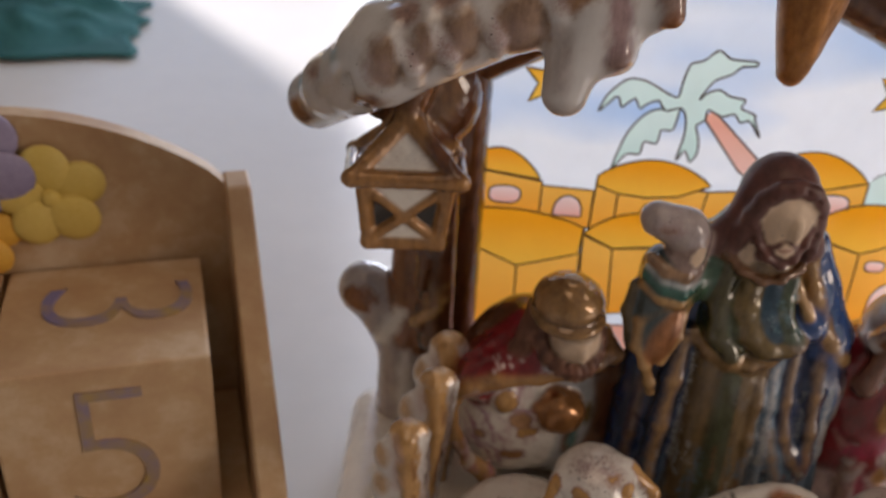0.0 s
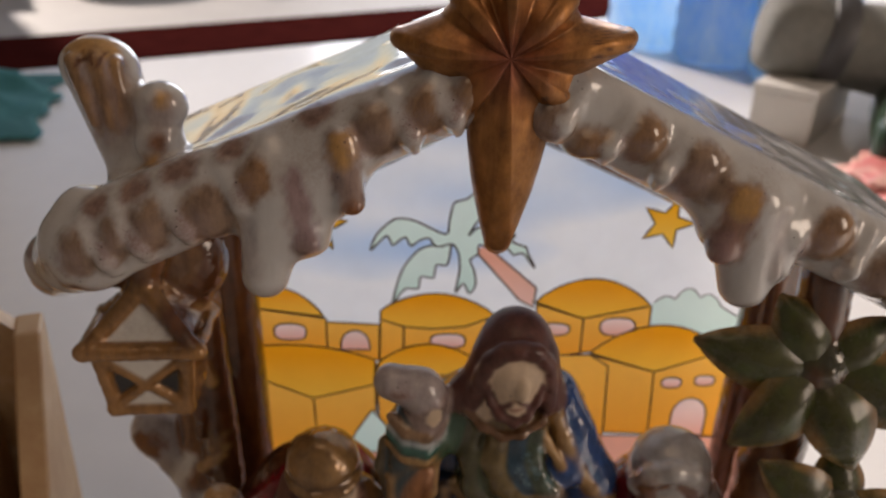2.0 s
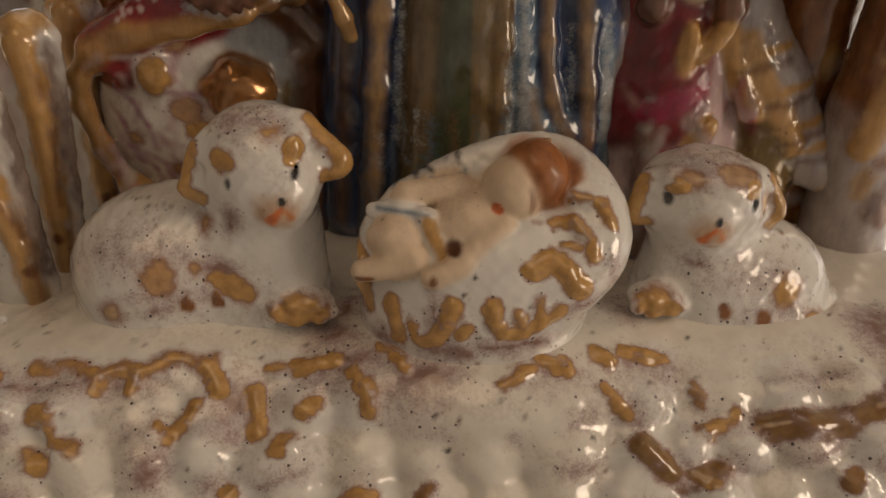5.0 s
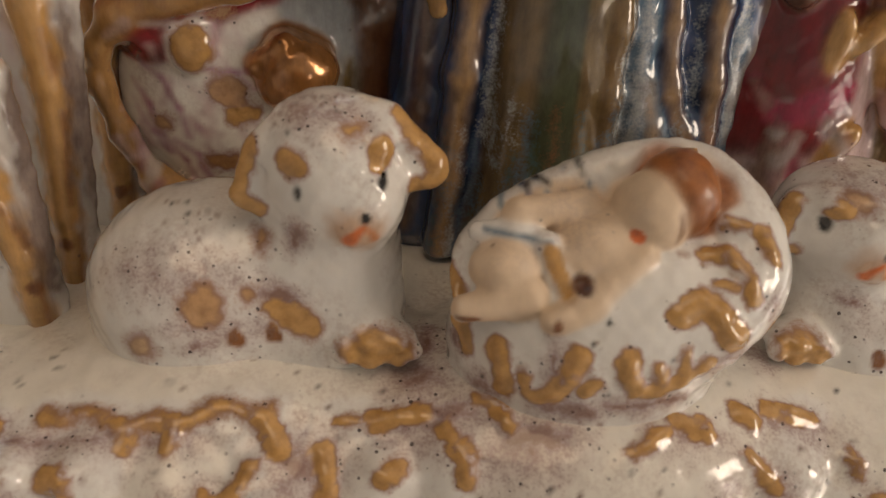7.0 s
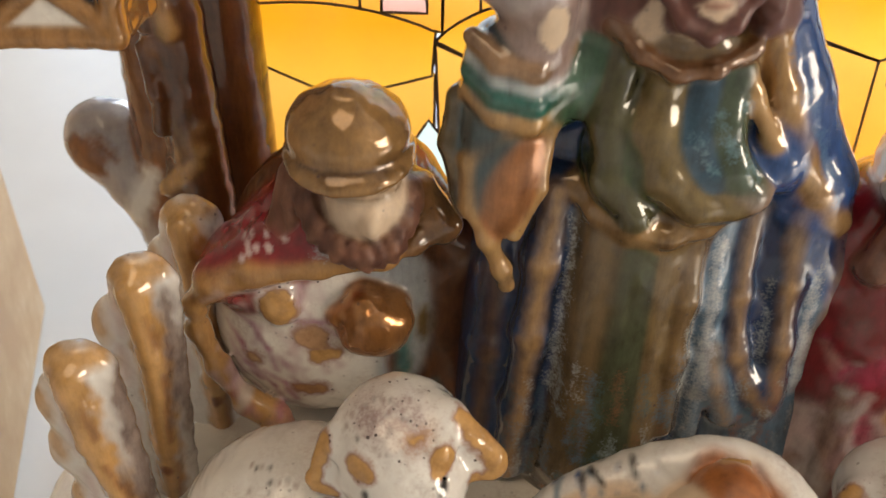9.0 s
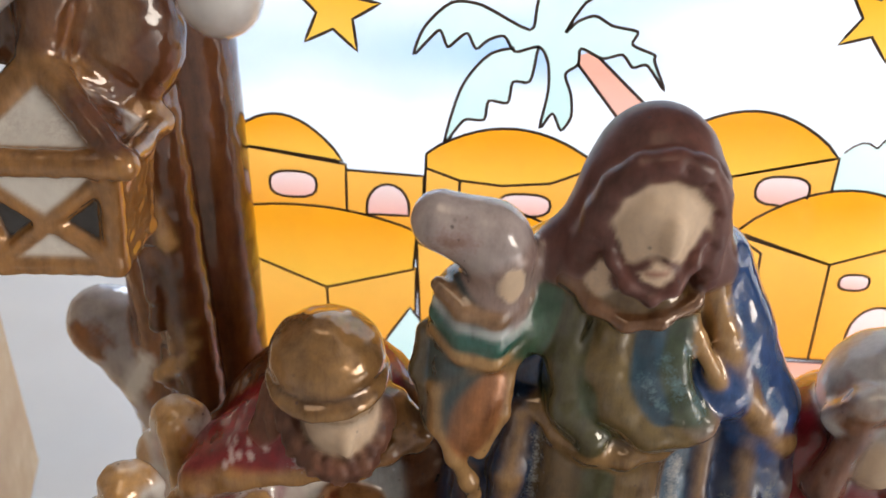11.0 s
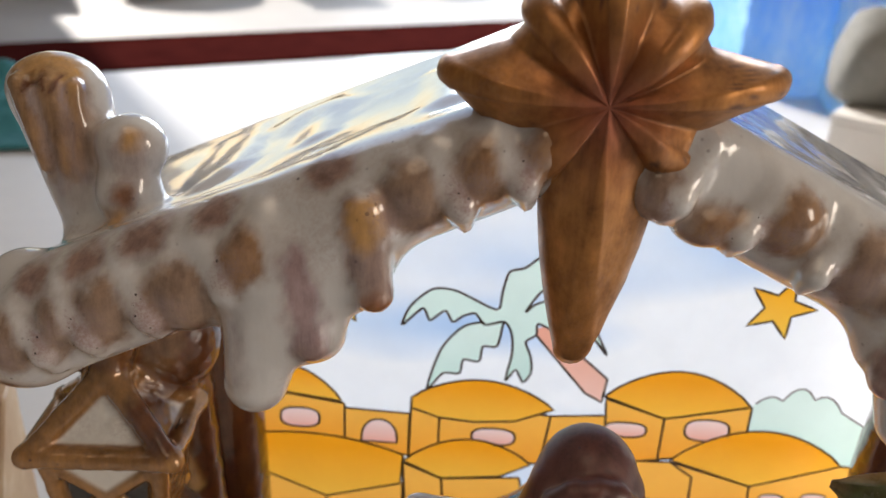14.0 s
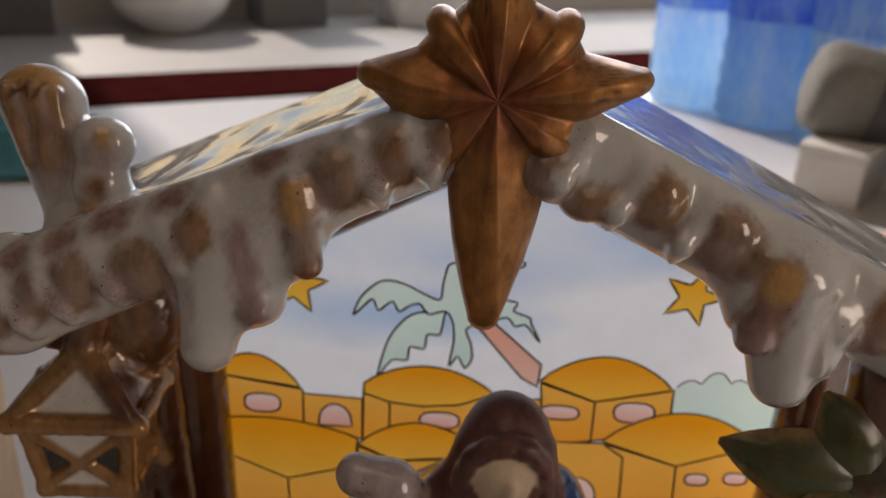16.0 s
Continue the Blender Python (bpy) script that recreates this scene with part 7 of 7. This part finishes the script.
def water_bottle(x, y, r, h):
    b = tagged(new("water_bottle"), "clear blue plastic water bottle with a blue label", "bottle", "pack of water bottles")
    rib = [(r * (1.0 if i % 2 else 0.955), h * (0.05 + 0.035 * i)) for i in range(7)]
    bm = lathe([(r * 0.8, 0.001), (r, 0.010)] + rib + [(r, h * 0.30), (r, h * 0.60), (r * 0.96, h * 0.64), (r * 0.72, h * 0.78), (r * 0.38, h * 0.88), (r * 0.34, h * 0.93)])
    bmesh.ops.translate(bm, vec=(x, y, 0), verts=bm.verts)
    part("body", bm, M_CLEAR, b, smooth=True)
    bm = lathe([(r * 1.012, h * 0.32), (r * 1.014, h * 0.45), (r * 1.012, h * 0.58)])
    bmesh.ops.translate(bm, vec=(x, y, 0), verts=bm.verts)
    part("label", bm, M_BLUE, b, "blue label with pale streaks painted as reflections", smooth=True)
    bm = lathe([(r * 0.42, h * 0.931), (r * 0.42, h * 0.99), (r * 0.38, h)])
    bmesh.ops.translate(bm, vec=(x, y, 0), verts=bm.verts)
    part("cap", bm, M_CAP, b, smooth=True)


M_CAP = plain("turquoise_cap", (0.05, 0.35, 0.42), (0.10, 0.45, 0.50), 40, 0.3)
for x, y in ((0.282, 0.895), (0.333, 0.825), (0.384, 0.755), (0.352, 0.945), (0.403, 0.875)):
    water_bottle(x, y, 0.043, 0.30)

BOX_M = Matrix.Translation((0.338, 0.632, 0)) @ Matrix.Rotation(radians(52), 4, "Z")
carton = tagged(new("carton"), "small white carton on the table", "box")
part("box", box_bm((-0.055, -0.022, 0.0), (0.055, 0.022, 0.034), 0.0015, BOX_M), M_CARTON, carton)
part("lid", box_bm((-0.056, -0.023, 0.0342), (0.056, 0.023, 0.040), 0.0015, BOX_M), M_CARTON, carton)


def lump(name, c, r, mat, label, cat, seed, rough=0.25, turn=0.0):
    """A soft thing lying on the table: an uneven rounded body with a flat underside."""
    bm = bmesh.new()
    bmesh.ops.create_icosphere(bm, subdivisions=5, radius=1.0)
    for v in bm.verts:
        p = v.co.copy()
        f = 1 + rough * noise.noise(p * 1.7 + Vector((seed, 0, 0))) + rough * 0.5 * noise.noise(p * 4.3 + Vector((0, seed, 0)))
        q = Vector((p.x * r[0], p.y * r[1], p.z * r[2])) * f
        q.z = max(q.z, -r[2] * 0.85)
        v.co = q
    bmesh.ops.transform(bm, matrix=Matrix.Translation((c[0], c[1], r[2] * 0.85 + 0.0005)) @ Matrix.Rotation(radians(turn), 4, "Z"), verts=bm.verts)
    return tagged(part(name, bm, mat, smooth=True), label, cat)


def rolled_bag(a, b, r):
    """A roll of soft cloth with its far end on the table and the other over the carton."""
    bm = lathe([(r * 0.55, -0.5), (r * 0.9, -0.485), (r, -0.45)] + [(r * (1 + 0.05 * math.sin(i * 2.1)), -0.4 + 0.08 * i) for i in range(11)] + [(r * 0.9, 0.485), (r * 0.5, 0.5)], 40)
    a, b = Vector(a), Vector(b)
    for v in bm.verts:
        f = 1 + 0.10 * noise.noise(Vector((v.co.x * 40, v.co.y * 40, v.co.z * 6)))
        v.co = Vector((v.co.x * f, v.co.y * f, v.co.z * (b - a).length))
    m = Matrix.Translation((a + b) / 2) @ (b - a).to_track_quat("Z", "Y").to_matrix().to_4x4()
    bmesh.ops.transform(bm, matrix=m, verts=bm.verts)
    bag = tagged(new("rolled_bag"), "rolled grey fabric bag resting on a white carton", "bag")
    part("body", bm, M_GREY, bag, smooth=True)
    for f in (-0.30, 0.22):
        ring = lathe([(r * 1.10, -0.009), (r * 1.13, -0.008), (r * 1.13, 0.008), (r * 1.10, 0.009)], 40)
        bmesh.ops.transform(ring, matrix=m @ Matrix.Translation((0, 0, f * (b - a).length)), verts=ring.verts)
        part("strap", ring, M_DARK, bag, "dark webbing strap", smooth=True)


rolled_bag((0.298, 0.640, 0.073), (0.540, 0.600, 0.032), 0.032)
lump("pink_wrapper", (0.345, 0.475), (0.035, 0.05, 0.012), M_PINK, "crumpled pink and red wrapper on the table", "wrapper", 7.0, 0.4)


def lying_bottle():
    b = tagged(new("green_bottle"), "dark green glass bottle lying on the table", "bottle")
    m = Matrix.Translation((0.378, 0.55, 0.0265)) @ Matrix.Rotation(radians(-25), 4, "Z") @ Matrix.Rotation(radians(-90), 4, "X")
    bm = lathe([(0.020, -0.07), (0.026, -0.065), (0.026, 0.03), (0.018, 0.05), (0.010, 0.065), (0.010, 0.085)])
    bmesh.ops.transform(bm, matrix=m, verts=bm.verts)
    part("body", bm, M_GREEN, b, smooth=True)
    bm = lathe([(0.011, 0.0855), (0.011, 0.098), (0.010, 0.099)])
    bmesh.ops.transform(bm, matrix=m, verts=bm.verts)
    part("cap", bm, M_CAP, b, smooth=True)


lying_bottle()

# ---- things on the sill ----
M_BOWL = plain("white_china", (0.72, 0.72, 0.72), (0.80, 0.80, 0.79), 30, 0.2)
M_FRUIT = plain("yellow_fruit", (0.60, 0.38, 0.05), (0.70, 0.50, 0.12), 60, 0.5)


def bowl(u, v, r, h, fruit=False):
    b = tagged(new("bowl"), "white china bowl on the windowsill", "bowl", "bowls on the sill")
    o = room(u, v, -0.0095)
    bm = lathe([(r * 0.45, 0.0), (r * 0.5, h * 0.05), (r * 0.85, h * 0.5), (r, h), (r * 0.96, h), (r * 0.80, h * 0.5), (r * 0.4, h * 0.12)])
    bmesh.ops.translate(bm, vec=o, verts=bm.verts)
    part("body", bm, M_BOWL, b, smooth=True)
    if fruit:
        for i in range(4):
            f = bmesh.new()
            a = i * math.tau / 4 + 0.4
            bmesh.ops.create_uvsphere(f, u_segments=20, v_segments=14, radius=r * 0.36)
            bmesh.ops.scale(f, vec=(1, 1, 0.9), verts=f.verts)
            bmesh.ops.translate(f, vec=o + Vector((r * 0.38 * math.cos(a), r * 0.38 * math.sin(a), h * 0.75)), verts=f.verts)
            tagged(part("fruit", f, M_FRUIT, smooth=True), "yellow fruit in a white bowl", "fruit", "fruit in the bowl")


bowl(-0.66, 0.47, 0.10, 0.07, True)
bowl(-0.24, 0.49, 0.09, 0.06)


def sill_box(u, v, w, d, h, mat, label):
    b = tagged(new("storage_box"), label, "box")
    m = ROOM @ Matrix.Translation((u, v, -0.0095))
    part("box", box_bm((-w / 2, -d / 2, 0), (w / 2, d / 2, h * 0.8), 0.003, m), mat, b)
    part("lid", box_bm((-w / 2 - 0.003, -d / 2 - 0.003, h * 0.8 + 0.0005), (w / 2 + 0.003, d / 2 + 0.003, h), 0.003, m), mat, b)


sill_box(-0.46, 0.52, 0.13, 0.10, 0.10, M_DARK, "dark grey lidded box on the windowsill")
sill_box(-0.06, 0.53, 0.10, 0.10, 0.12, M_GREY, "grey lidded box on the windowsill")
sill_box(0.16, 0.51, 0.12, 0.10, 0.09, M_CARTON, "white lidded box on the windowsill")
